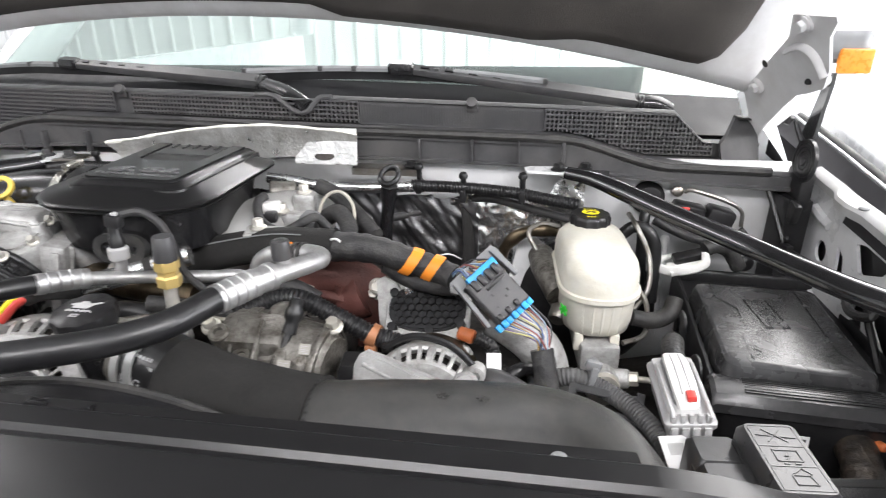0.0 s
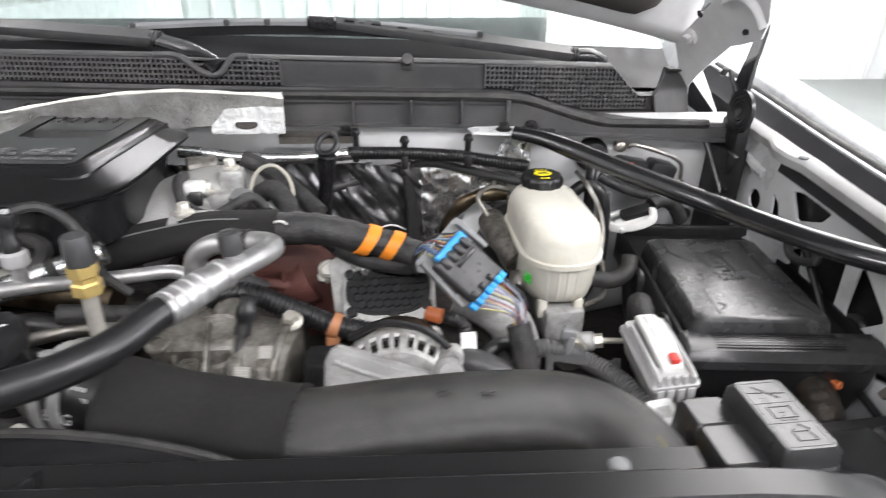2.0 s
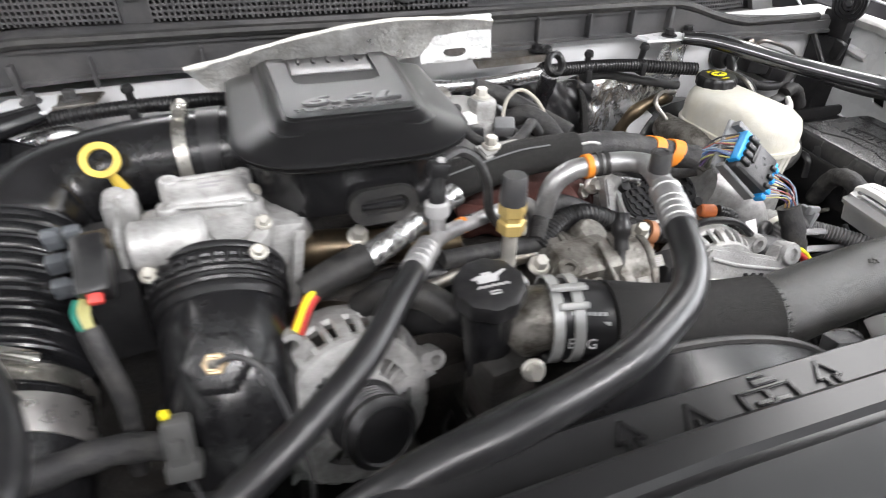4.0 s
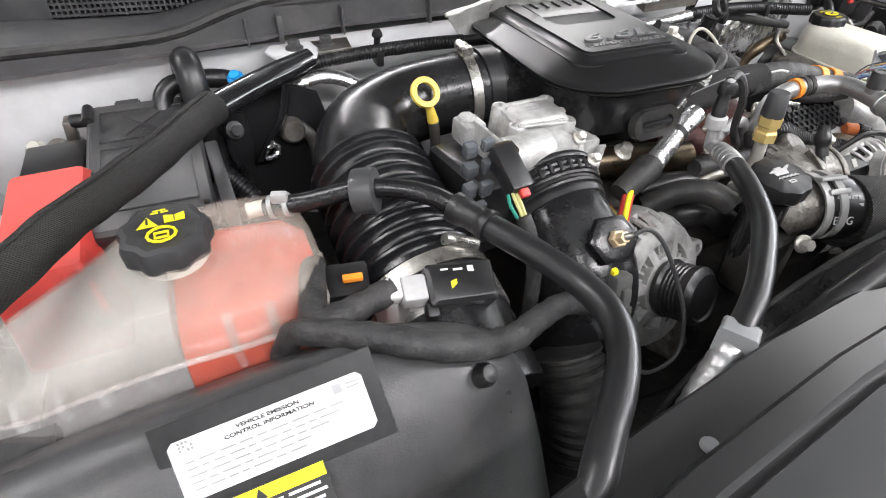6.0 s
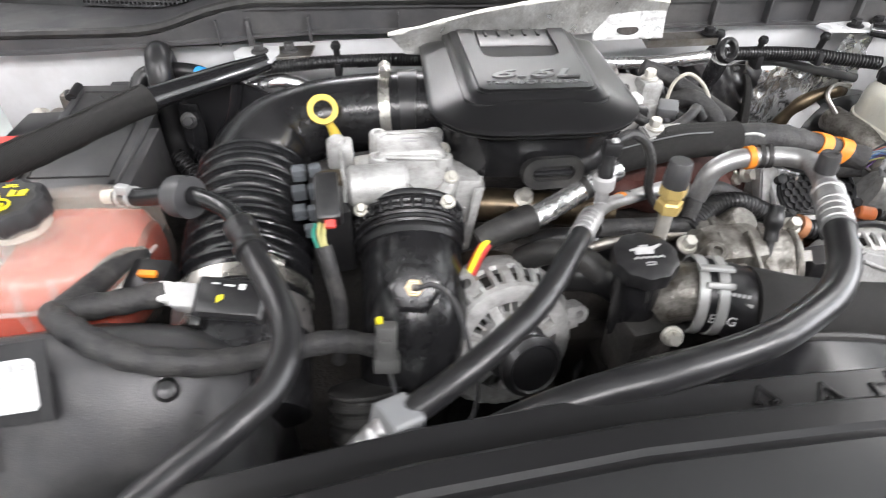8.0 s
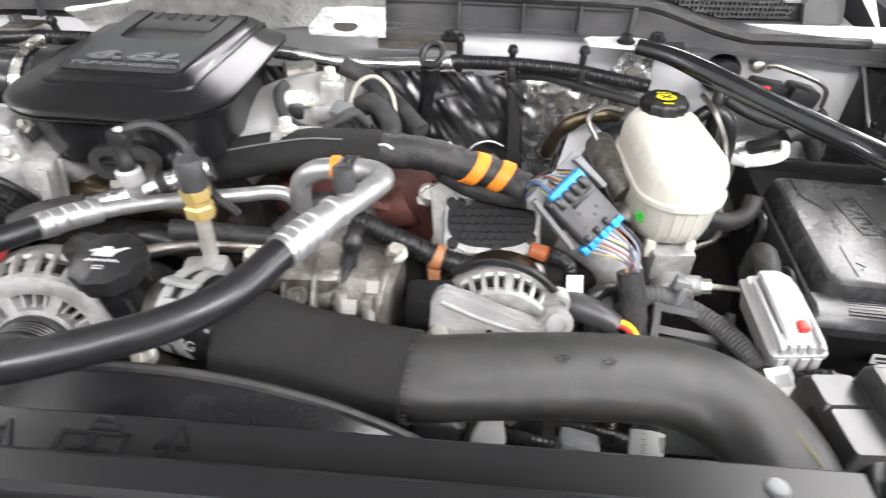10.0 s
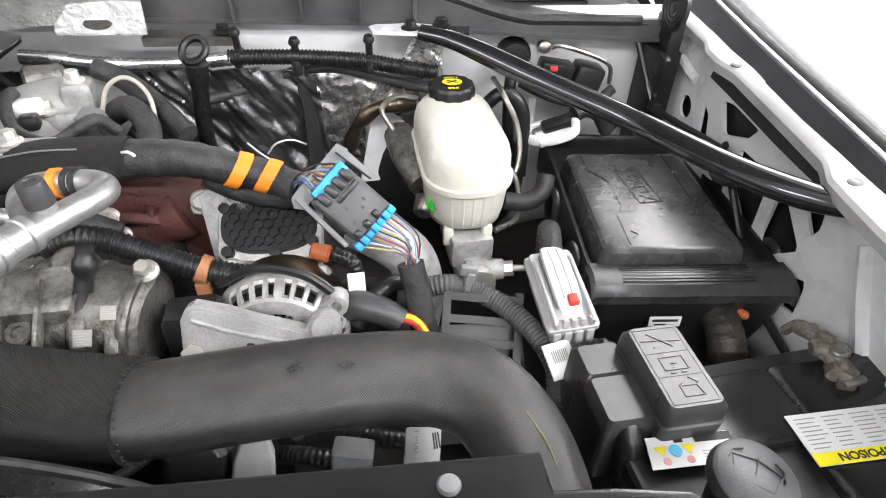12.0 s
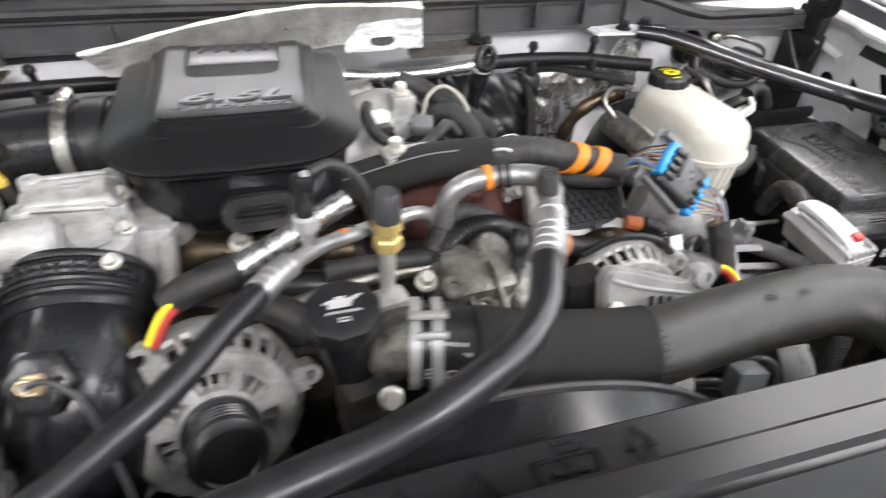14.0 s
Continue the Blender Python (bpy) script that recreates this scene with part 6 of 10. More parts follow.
prof = [(0.0, 0.046), (-0.006, 0.030), (-0.010, 0.016), (-0.014, 0.006), (-0.020, 0.0), (-0.022, -0.006)]
cols2 = [-0.233, -0.215, -0.200, -0.186, -0.172, -0.155, -0.137]
rings = []
for x in cols2:
    rings.append([(x, 0.899 + 0.3 * y, 1.258 + z) for y, z in prof] + [(x, 0.899 + 0.3 * y + 0.003, 1.258 + z + 0.001) for y, z in prof[::-1]])
skin(bm, rings)
tab = part("shield_tab", bm, mat("silver_foil_tab", (0.78, 0.78, 0.77), 0.3, 0.7, bump=0.6, bscale=120), hs, "bright silver fixing tab")
bm = B()
lathe(bm, [(0.0095, 0), (0.0095, 0.0012), (0.003, 0.0013)], (0, 0, 0), (0, -1, 0.35), 20)
bm.transform(Matrix.Translation((-0.187, 0.8945, 1.264)) @ Matrix.Diagonal((1.6, 1, 0.62, 1)))
part("tab_hole", bm, DARK, tab, "oval fixing hole")
bm = B()
skin(bm, [[(x, y, z) for y, z in ((0.925, 1.247), (0.925, 1.238), (0.905, 1.234), (0.905, 1.244))] for x in (-0.15, -0.05)])
part("support_rail", bm, STEEL, hs, "dull steel rail")
bm = B()
bolt(bm, (-0.06, 0.915, 1.247), (0, 0, 1), 0.0075, 0.006)
part("rail_bolt", bm, BLACK, hs)

# firewall harness: foil conduit, corrugated conduit, grey cable, clips
fh = thing("firewall_harness", "black corrugated conduit with a silver sleeve along the firewall", "wiring harness", (0, 0.91, 1.19))
bm = B()
tube(bm, [(-0.285, 0.902, 1.226), (-0.25, 0.904, 1.222), (-0.20, 0.905, 1.215), (-0.127, 0.905, 1.214), (-0.055, 0.905, 1.219)], 0.0085, 12, 0.004, lambda s, m: 1 + 0.07 * math.sin(m * 700))
part("silver_sleeve", bm, FOIL, fh, "wrinkled silver sleeve")
bm = B()
corrugated(bm, [(-0.058, 0.906, 1.220), (0.02, 0.912, 1.217), (0.09, 0.910, 1.213), (0.135, 0.900, 1.209), (0.19, 0.885, 1.205)], 0.0095, 0.0045, 0.14)
part("corrugated_conduit", bm, BLACK, fh)
bm = B()
tube(bm, [(-0.10, 0.92, 1.160), (-0.05, 0.928, 1.170), (-0.015, 0.929, 1.181), (0.017, 0.93, 1.193), (0.065, 0.93, 1.195), (0.136, 0.925, 1.180), (0.19, 0.915, 1.170)], 0.0065, 10, 0.006)
part("grey_cable", bm, DGREY, fh, "dark grey cable")
bm = B()
tube(bm, [(-0.55, 0.907, 1.232), (-0.52, 0.911, 1.231), (-0.46, 0.915, 1.227), (-0.38, 0.915, 1.224)], 0.008, 10, 0.005)
corrugated(bm, [(-0.71, 0.898, 1.228), (-0.658, 0.90, 1.232), (-0.604, 0.902, 1.235), (-0.52, 0.911, 1.232), (-0.45, 0.916, 1.227)], 0.009, 0.0045)
part("corrugated_conduit", bm, BLACK, fh)


def pin(bm, p):
    x, y, z = p
    cyl(bm, (x, y, z), (x, y - 0.006, z + 0.024), 0.0045, seg=8)
    lathe(bm, [(0.007, 0), (0.007, 0.003), (0.005, 0.007)], (x, y - 0.006, z + 0.024), (0, -0.2, 1), 10)
    box(bm, (x, y - 0.004, z - 0.004), (0.010, 0.024, 0.020), (0, 0, 0), 0.003)


each("pin_clip", BLACK, fh, pin, [(-0.047, 0.915, 1.222), (0.020, 0.916, 1.210), (0.108, 0.912, 1.213), (-0.575, 0.91, 1.230)], "black pin clip")

# insulation on the firewall
ins2 = thing("firewall_insulation", "crumpled black and silver foil insulation on the firewall", "insulation", (0.0, 0.94, 1.05))


def crumpled(poly, y, amp, seed, material, name, label, stretch=(60, 60)):
    """A sheet of foil over a polygon given in x and z, creased by noise."""
    bm = B()
    xs, zs = [p[0] for p in poly], [p[1] for p in poly]
    n, k = int((max(xs) - min(xs)) / 0.0028), int((max(zs) - min(zs)) / 0.0035)

    def inside(x, z):
        c = False
        for (x1, z1), (x2, z2) in zip(poly, poly[1:] + poly[:1]):
            if (z1 > z) != (z2 > z) and x < (x2 - x1) * (z - z1) / (z2 - z1) + x1:
                c = not c
        return c
    g = {}
    for i in range(n + 1):
        for j in range(k + 1):
            x, z = min(xs) + (max(xs) - min(xs)) * i / n, min(zs) + (max(zs) - min(zs)) * j / k
            d, a = x * 0.77 + z * 0.64, x * 0.64 - z * 0.77
            v = Vector((d * stretch[0] + seed, a * stretch[1], seed))
            w = Vector((x * 30, z * 30, seed + 4))
            h = (1 - 2 * abs(noise.noise(v))) + 0.45 * (1 - 2 * abs(noise.noise(v * 2.3))) + 1.1 * noise.noise(w)
            g[i, j] = bm.verts.new((x, y - amp * h, z))
    for i in range(n):
        for j in range(k):
            x, z = min(xs) + (max(xs) - min(xs)) * (i + 0.5) / n, min(zs) + (max(zs) - min(zs)) * (j + 0.5) / k
            if inside(x, z):
                bm.faces.new((g[i, j], g[i + 1, j], g[i + 1, j + 1], g[i, j + 1]))
    for v in [v for v in bm.verts if not v.link_faces]:
        bm.verts.remove(v)
    r = bmesh.ops.extrude_face_region(bm, geom=list(bm.faces))
    bmesh.ops.translate(bm, vec=(0, 0.003, 0), verts=[v for v in r["geom"] if isinstance(v, bmesh.types.BMVert)])
    return part(name, bm, material, ins2, label, 50)


crumpled([(-0.40, 1.20), (-0.16, 1.20), (-0.06, 1.20), (0.03, 1.195), (0.040, 1.19), (0.045, 1.05), (0.045, 0.98), (-0.40, 0.98)], 0.928, 0.0068, 3.1, BLACKFOIL, "black_foil", "glossy black foil", (75, 9))
crumpled([(0.030, 1.205), (0.06, 1.20), (0.117, 1.190), (0.145, 1.205), (0.165, 1.232), (0.20, 1.228), (0.20, 1.15), (0.16, 1.12), (0.10, 1.06), (0.06, 1.00), (0.035, 1.00)], 0.930, 0.0030, 7.7, FOIL, "silver_foil", "crinkled silver foil", (55, 40))
bm = B()
tube(bm, [(0.020, 0.930, 1.186), (0.024, 0.918, 1.168), (0.028, 0.912, 1.14), (0.030, 0.908, 1.11), (0.030, 0.904, 1.07)], 0.010, 10, 0.006, lambda s, m: 0.75 + 0.75 * s, 0.6)
part("hanging_sleeve", bm, CLOTH, ins2, "black tapering cable sleeve")
bm = B()
box(bm, (0.020, 0.922, 1.192), (0.014, 0.006, 0.018), bev=0.002)
part("sleeve_clip", bm, STEEL, ins2)
bm = B()
plate(bm, [(-0.04, -0.05), (0.03, -0.05), (0.035, 0.02), (0.0, 0.05), (-0.02, 0.03)], 0.004, face_frame((0.125, 0.905, 1.10), (1, 0.1, 0), (0, 0.2, 1)), 0.001)
part("steel_bracket", bm, PAINT, ins2, "white painted steel bracket")
each("white_wire", WHITE, ins2, lambda bm, p: tube(bm, p, 0.0014, 6, 0.006), [[(-0.035, 0.915, 1.085), (-0.02, 0.905, 1.105), (0.0, 0.905, 1.11), (0.018, 0.91, 1.10)], [(-0.06, 0.918, 1.10), (-0.04, 0.91, 1.085), (-0.02, 0.91, 1.07)]], "thin white wire")

bm = B()
tube(bm, [(0.075, 0.895, 1.10), (0.088, 0.89, 1.135), (0.110, 0.885, 1.158), (0.135, 0.885, 1.165), (0.160, 0.895, 1.16)], 0.0095, 14, 0.006, lambda s, m: 1 + 0.12 * math.sin(m * 140))
part("rusty_pipe", bm, BRONZE, ins2, "rust-brown pipe elbow")

# transmission dipstick with its loop handle
ds = thing("transmission_dipstick", "black dipstick tube with a round loop handle", "dipstick", (-0.085, 0.85, 1.05))
bm = B()
tube(bm, [(-0.0765, 0.842, 1.238), (-0.082, 0.848, 1.20), (-0.088, 0.852, 1.15), (-0.09, 0.86, 1.05)], 0.0095, 12, 0.01, lambda s, m: 1.25 if s < 0.12 else 1.0)
part("dipstick_tube", bm, SATIN, ds)
bm = B()
c, mm = Vector((-0.074, 0.835, 1.254)), basis((0.25, -0.75, 0.65))
ring = [c + mm @ Vector((0.0145 * math.cos(a), 0.0105 * math.sin(a), 0)) for a in [2 * math.pi * i / 20 for i in range(21)]]
tube(bm, ring, 0.004, 8, 0.003, None, 1.5)
part("loop_handle", bm, BLACK, ds)

# bright intake housing with the sensor block
ih = thing("intake_manifold", "bright cast aluminium intake manifold with a sensor block", "intake manifold", (-0.24, 0.76, 1.12))
bm = B()
tube(bm, [(-0.300, 0.745, 1.165), (-0.268, 0.768, 1.182), (-0.235, 0.795, 1.194), (-0.205, 0.825, 1.194), (-0.19, 0.855, 1.18)], 0.040, 20, 0.008, lambda s, m: 1.12 - 0.25 * s)
part("manifold_pipe", bm, mat("smooth_cast_aluminium", (0.36, 0.36, 0.35), 0.55, 0.3, bump=0.9, bscale=400, dirt=(0.20, 0.19, 0.17), dirt_amount=0.5, dirt_scale=30), ih)
bm = B()
box(bm, (-0.186, 0.80, 1.215), (0.030, 0.026, 0.045), (0, 4, 10), 0.006)
box(bm, (-0.205, 0.785, 1.205), (0.055, 0.03, 0.022), (0, 4, 10), 0.005)
part("sensor_block", bm, CAST, ih)
each("block_bolt", ZINC, ih, lambda bm, p: bolt(bm, p, (0, 0, 1), 0.007, 0.009), [(-0.186, 0.80, 1.236), (-0.21, 0.775, 1.216), (-0.211, 0.706, 1.219)])
bm = B()
box(bm, (-0.222, 0.765, 1.226), (0.030, 0.018, 0.014), (0, 0, 12), 0.003)
part("white_connector", bm, WHITE, ih, "small white connector")
bm = B()
box(bm, (-0.213, 0.748, 1.219), (0.016, 0.016, 0.014), (0, 0, 12), 0.003)
part("black_connector", bm, BLACK, ih)
bm = B()
box(bm, (-0.168, 0.77, 1.210), (0.024, 0.020, 0.016), (20, 0, -20), 0.003)
part("grey_connector", bm, GREY, ih)
bm = B()
plate(bm, [(-0.022, -0.012), (0.02, -0.008), (0.03, 0.004), (0.016, 0.006), (-0.02, 0.012)], 0.005, pose(-0.205, 0.705, 1.215, 12, 0, 15), 0.002)
part("bracket_foot", bm, CAST, ih)


def lead(bm, p):
    tube(bm, p[0], p[1], 10, 0.006)


each("black_lead", TAPE, ih, lead, [([(-0.228, 0.77, 1.240), (-0.232, 0.755, 1.236), (-0.222, 0.735, 1.220), (-0.20, 0.722, 1.212), (-0.18, 0.72, 1.212), (-0.16, 0.728, 1.222), (-0.148, 0.74, 1.224), (-0.135, 0.745, 1.208)], 0.006),
                                      ([(-0.160, 0.765, 1.206), (-0.145, 0.75, 1.200), (-0.12, 0.735, 1.195), (-0.10, 0.72, 1.20)], 0.005),
                                      ([(-0.18, 0.84, 1.235), (-0.15, 0.83, 1.225), (-0.11, 0.80, 1.205), (-0.08, 0.77, 1.19)], 0.011),
                                      ([(-0.16, 0.80, 1.20), (-0.135, 0.785, 1.215), (-0.115, 0.765, 1.205), (-0.11, 0.74, 1.19)], 0.012)])
bm = B()
tube(bm, [(-0.165, 0.785, 1.205), (-0.155, 0.795, 1.232), (-0.135, 0.80, 1.240), (-0.115, 0.79, 1.225), (-0.107, 0.765, 1.195)], 0.0023, 8, 0.006)
part("cream_pipe", bm, mat("cream_plastic", (0.36, 0.34, 0.29), 0.5), ih, "cream plastic pipe")
bm = B()
cyl(bm, (-0.25, 0.83, 1.225), (-0.215, 0.845, 1.225), 0.016, 0.014, 16, 0.003)
part("pipe_end", bm, GRIME, ih)

# rusty exhaust elbow
ex = thing("exhaust_elbow", "rust-brown cast iron exhaust elbow with zinc bolts", "exhaust manifold", (-0.12, 0.75, 1.02))
bm = B()
tube(bm, [(-0.235, 0.76, 1.12), (-0.19, 0.755, 1.135), (-0.14, 0.755, 1.135), (-0.10, 0.757, 1.115), (-0.075, 0.76, 1.08), (-0.065, 0.765, 1.02)], 0.036, 20, 0.008, lambda s, m: 0.85 + 0.2 * math.sin(math.pi * s))
tube(bm, [(-0.150, 0.735, 1.085), (-0.120, 0.730, 1.105), (-0.090, 0.735, 1.120)], 0.026, 18, 0.006, lambda s, m: 1 + 0.12 * math.sin(m * 120))
lathe(bm, [(0.022, -0.03), (0.021, 0.0), (0.016, 0.006), (0.010, 0.007)], (-0.112, 0.722, 1.118), (0.05, -1, 0.5), 20)
part("elbow_casting", bm, RUST, ex)
bm = B()
plate(bm, [(-0.028, -0.055), (0.022, -0.055), (0.026, 0.03), (0.010, 0.046), (-0.016, 0.046), (-0.03, 0.03)], 0.012, face_frame((-0.072, 0.748, 1.09), (1, 0.15, -0.1), (0.1, 0.35, 1)), 0.003)
part("flange", bm, RUST, ex)
each("casting_web", RUST, ex, lambda bm, p: tube(bm, p, 0.006, 8, 0.006, None, 0.6), [[(-0.165, 0.722, 1.125), (-0.13, 0.712, 1.128), (-0.10, 0.716, 1.120)], [(-0.150, 0.716, 1.09), (-0.125, 0.712, 1.11), (-0.118, 0.718, 1.14)], [(-0.20, 0.725, 1.10), (-0.175, 0.718, 1.105), (-0.150, 0.716, 1.09)]])
bm = B()
tube(bm, [(-0.235, 0.735, 1.115), (-0.20, 0.722, 1.118), (-0.165, 0.718, 1.112)], 0.021, 16, 0.006, lambda k, m: 1 + 0.10 * math.sin(m * 160))
part("inlet_stub", bm, RUST, ex)
each("flange_bolt", ZINC, ex, lambda bm, p: bolt(bm, p, (0.1, -1, 0.5), 0.0075, 0.010), [(-0.076, 0.735, 1.124), (-0.168, 0.712, 1.102), (-0.152, 0.710, 1.108), (-0.055, 0.726, 1.07), (-0.130, 0.706, 1.085), (-0.068, 0.722, 1.140), (-0.160, 0.716, 1.128)])

# EGR throttle valve with a black honeycomb cover
eg = thing("exhaust_gas_valve", "grey cast exhaust gas valve with a black honeycomb cover", "valve", (0.0, 0.67, 1.02))
GM = face_frame((0.003, 0.683, 1.135), (1, -0.02, 0.06), (0.05, 0.75, 0.62))
bm = B()
loft(bm, [(-0.06, 0.040, 0.030, 0.008), (-0.02, 0.048, 0.034, 0.01), (-0.008, 0.052, 0.037, 0.01), (-0.004, 0.050, 0.035, 0.01)], GM)
part("valve_casting", bm, CAST, eg)
bm = B()
plate(bm, [(0.047 * math.copysign(abs(math.cos(a)) ** 0.75, math.cos(a)), 0.029 * math.copysign(abs(math.sin(a)) ** 0.75, math.sin(a))) for a in [2 * math.pi * k / 28 for k in range(28)]], 0.007, GM @ pose(0, 0, -0.004), 0.002)
cv = part("honeycomb_cover", bm, HONEY, eg, "black honeycomb plastic cover")
bm = B()
for i in range(-4, 5):
    for j in range(-2, 3):
        cx_, cy_ = 0.0095 * (i + 0.5 * (j % 2)), 0.0085 * j
        if (cx_ / 0.041) ** 2 + (cy_ / 0.026) ** 2 < 1.0:
            emboss(bm, GM @ pose(0, 0, 0.0032), [(cx_ + 0.0052 * math.cos(radians(60 * k + 30)), cy_ + 0.0052 * math.sin(radians(60 * k + 30))) for k in range(7)], 0.0016, 0.0030, 0)
tagged(part("honeycomb_rib", bm, HONEY, cv), kind="stuff")
each("cover_boss", HONEY, eg, lambda bm, p: lathe(bm, [(0.0055, -0.004), (0.0055, 0.006), (0.003, 0.0065)], GM @ Vector((p[0], p[1], 0)), GM.to_3x3() @ Vector((0, 0, 1)), 12), [(-0.042, 0.018), (0.042, -0.020), (-0.040, -0.026), (0.040, 0.024), (0.006, -0.030)])
bm = B()
box(bm, (0.012, 0.652, 1.090), (0.085, 0.030, 0.030), (-18, 3, 0), 0.007)
cyl(bm, (-0.030, 0.652, 1.10), (-0.030, 0.640, 1.118), 0.012, 0.010, 16, 0.003)
cyl(bm, (0.052, 0.652, 1.09), (0.052, 0.640, 1.106), 0.011, 0.009, 16, 0.003)
box(bm, (0.010, 0.640, 1.070), (0.012, 0.030, 0.05), (-18, 0, 12), 0.004)
part("valve_foot", bm, CAST, eg, "ribbed cast foot")
bm = B()
plate(bm, [(-0.012, -0.05), (0.006, -0.05), (0.010, 0.035), (-0.006, 0.045), (-0.016, 0.04)], 0.014, face_frame((-0.048, 0.705, 1.115), (1, 0.2, 0), (0, 0.4, 1)), 0.002)
part("flange_plate", bm, CAST, eg)
bm = B()
cyl(bm, (0.044, 0.657, 1.120), (0.063, 0.652, 1.117), 0.0082, 0.0088, 14, 0.002)
oc = part("orange_connector", bm, RUSTORANGE, eg, "orange-brown connector")
bm = B()
corrugated(bm, [(0.066, 0.652, 1.118), (0.085, 0.645, 1.11), (0.085, 0.635, 1.09), (0.075, 0.625, 1.07)], 0.0075, 0.0045)
part("corrugated_lead", bm, BLACK, eg)
bm = B()
cyl(bm, (-0.042, 0.735, 1.140), (-0.012, 0.70, 1.150), 0.013, 0.016, 16, 0.002)
cyl(bm, (-0.012, 0.72, 1.148), (0.03, 0.705, 1.150), 0.017, 0.015, 16, 0.002)
part("silver_pipe", bm, FOIL, eg, "foil-wrapped pipe")

# grey coolant crossover pipe
cp = thing("coolant_pipe", "dull grey cast coolant pipe curving down", "pipe", (0.14, 0.67, 0.95))
bm = B()
tube(bm, [(0.085, 0.70, 1.12), (0.115, 0.688, 1.108), (0.142, 0.68, 1.085), (0.152, 0.672, 1.045), (0.145, 0.665, 0.99)], 0.026, 18, 0.008)
part("pipe_casting", bm, CAST, cp)
bm = B()
tube(bm, [(0.165, 0.78, 1.115), (0.155, 0.80, 1.125), (0.145, 0.83, 1.13), (0.14, 0.87, 1.13)], 0.019, 16, 0.008)
part("rear_pipe", bm, GRIME, cp)
bm = B()
cyl(bm, (0.168, 0.772, 1.098), (0.160, 0.752, 1.090), 0.014, 0.012, 16, 0.003)
part("pipe_plug", bm, STEEL, cp)


# alternators
def alternator(label, m, ears, slots=30):
    """Axis along z of m, pulley ahead; radius 72 mm."""
    al = thing("alternator", label, "alternator", m @ Vector((0, 0, -0.05)), "alternators")
    R3 = m.to_3x3()
    ax = R3 @ Vector((0, 0, 1))
    K = ax.length
    ax = ax.normalized()
    bm = B()
    lathe(bm, [(r * K, z * K) for r, z in ((0.060, -0.088), (0.066, -0.082), (0.067, -0.055), (0.067, -0.034), (0.060, -0.030))], m.translation, ax, 40)
    part("stator", bm, BRONZE, al, "brown laminated stator ring")
    bm = B()
    lathe(bm, [(r * K, z * K) for r, z in ((0.030, -0.10), (0.058, -0.098), (0.0590, -0.030), (0.056, -0.018), (0.020, -0.016))], m.translation, ax, 32)
    part("rotor", bm, DARK, al, "dark rotor behind the slots")
    def ring(name, prof, material=CAST, label=""):
        bm = B()
        mm = basis(ax)
        skin(bm, [[m.translation + mm @ Vector((r * K * math.cos(2 * math.pi * i / 60), r * K * math.sin(2 * math.pi * i / 60), z * K)) for r, z in prof] for i in range(61)], caps=False)
        return part(name, bm, material, al, label, 25)

    def spoke(name, a, w, z0, path, parent):
        """A radial bar along (radius, height) points, w wide."""
        bm = B()
        t = Matrix.Rotation(radians(a), 4, "Z")
        skin(bm, [[m @ t @ Vector((r, q * w * 0.5 * k, z)) for q, z, k in ((-1, z1, 0.72), (1, z1, 0.72), (1, z1 - z0, 1.0), (-1, z1 - z0, 1.0))] for r, z1 in path])
        return part(name, bm, CAST, parent)

    # open cast front shield: rear ring, shoulder fins, face ring, windows with fins and a hub
    shield = ring("front_shield", ((0.0600, -0.046), (0.0718, -0.044), (0.0722, -0.028), (0.0705, -0.0235), (0.0670, -0.0215), (0.0600, -0.028)))
    face = ring("face_ring", ((0.0440, -0.009), (0.0440, 0.0015), (0.0530, 0.0024), (0.0585, 0.0008), (0.0610, -0.003), (0.0600, -0.010)))
    hub = ring("bearing_hub", ((0.0100, -0.004), (0.0120, 0.0105), (0.0235, 0.010), (0.0260, 0.0050), (0.0310, 0.0042), (0.0320, -0.006)))
    n = slots // 5 * 5
    for i in range(n):
        a = 360 * (i + 0.5) / n - 90
        wide = i % 5 == 4
        spoke("shoulder_fin", a, 0.0110 if wide else 0.0058, 0.007, ((0.0600, -0.0012), (0.0640, -0.0058), (0.0685, -0.0140), (0.0708, -0.0245)), shield)
    for i in range(28):
        a = 360 * (i + 0.5) / 28 - 90
        wide = i % 4 == 3
        spoke("cooling_fin", a, 0.0125 if wide else 0.0034, 0.009 if wide else 0.011, ((0.0300, 0.0046 if wide else -0.0010), (0.0375, 0.0036 if wide else -0.0030), (0.0455, 0.0020 if wide else -0.0040)), face)
    for a in ears:
        c, s = math.cos(radians(a)), math.sin(radians(a))
        bm = B()
        base = m @ Vector((0.076 * c, 0.076 * s, -0.016))
        prof = [(0.0050, -0.009), (0.0100, -0.009), (0.0105, 0.0), (0.0100, 0.009), (0.0050, 0.009)]
        mm = basis(ax)
        rings = [[base + mm @ Vector((r * math.cos(2 * math.pi * i / 20), r * math.sin(2 * math.pi * i / 20), z)) for r, z in prof] for i in range(21)]
        skin(bm, rings, caps=False)
        box2 = bmesh.new()
        bmesh.ops.create_cube(box2, size=1)
        for v in box2.verts:
            v.co = Vector((v.co.x * 0.012 + 0.066, v.co.y * 0.022, v.co.z * 0.018 - 0.016))
        box2.transform(m @ Matrix.Rotation(radians(a), 4, "Z"))
        join(bm, box2)
        part("mounting_ear", bm, CAST, al)
    return al, ax


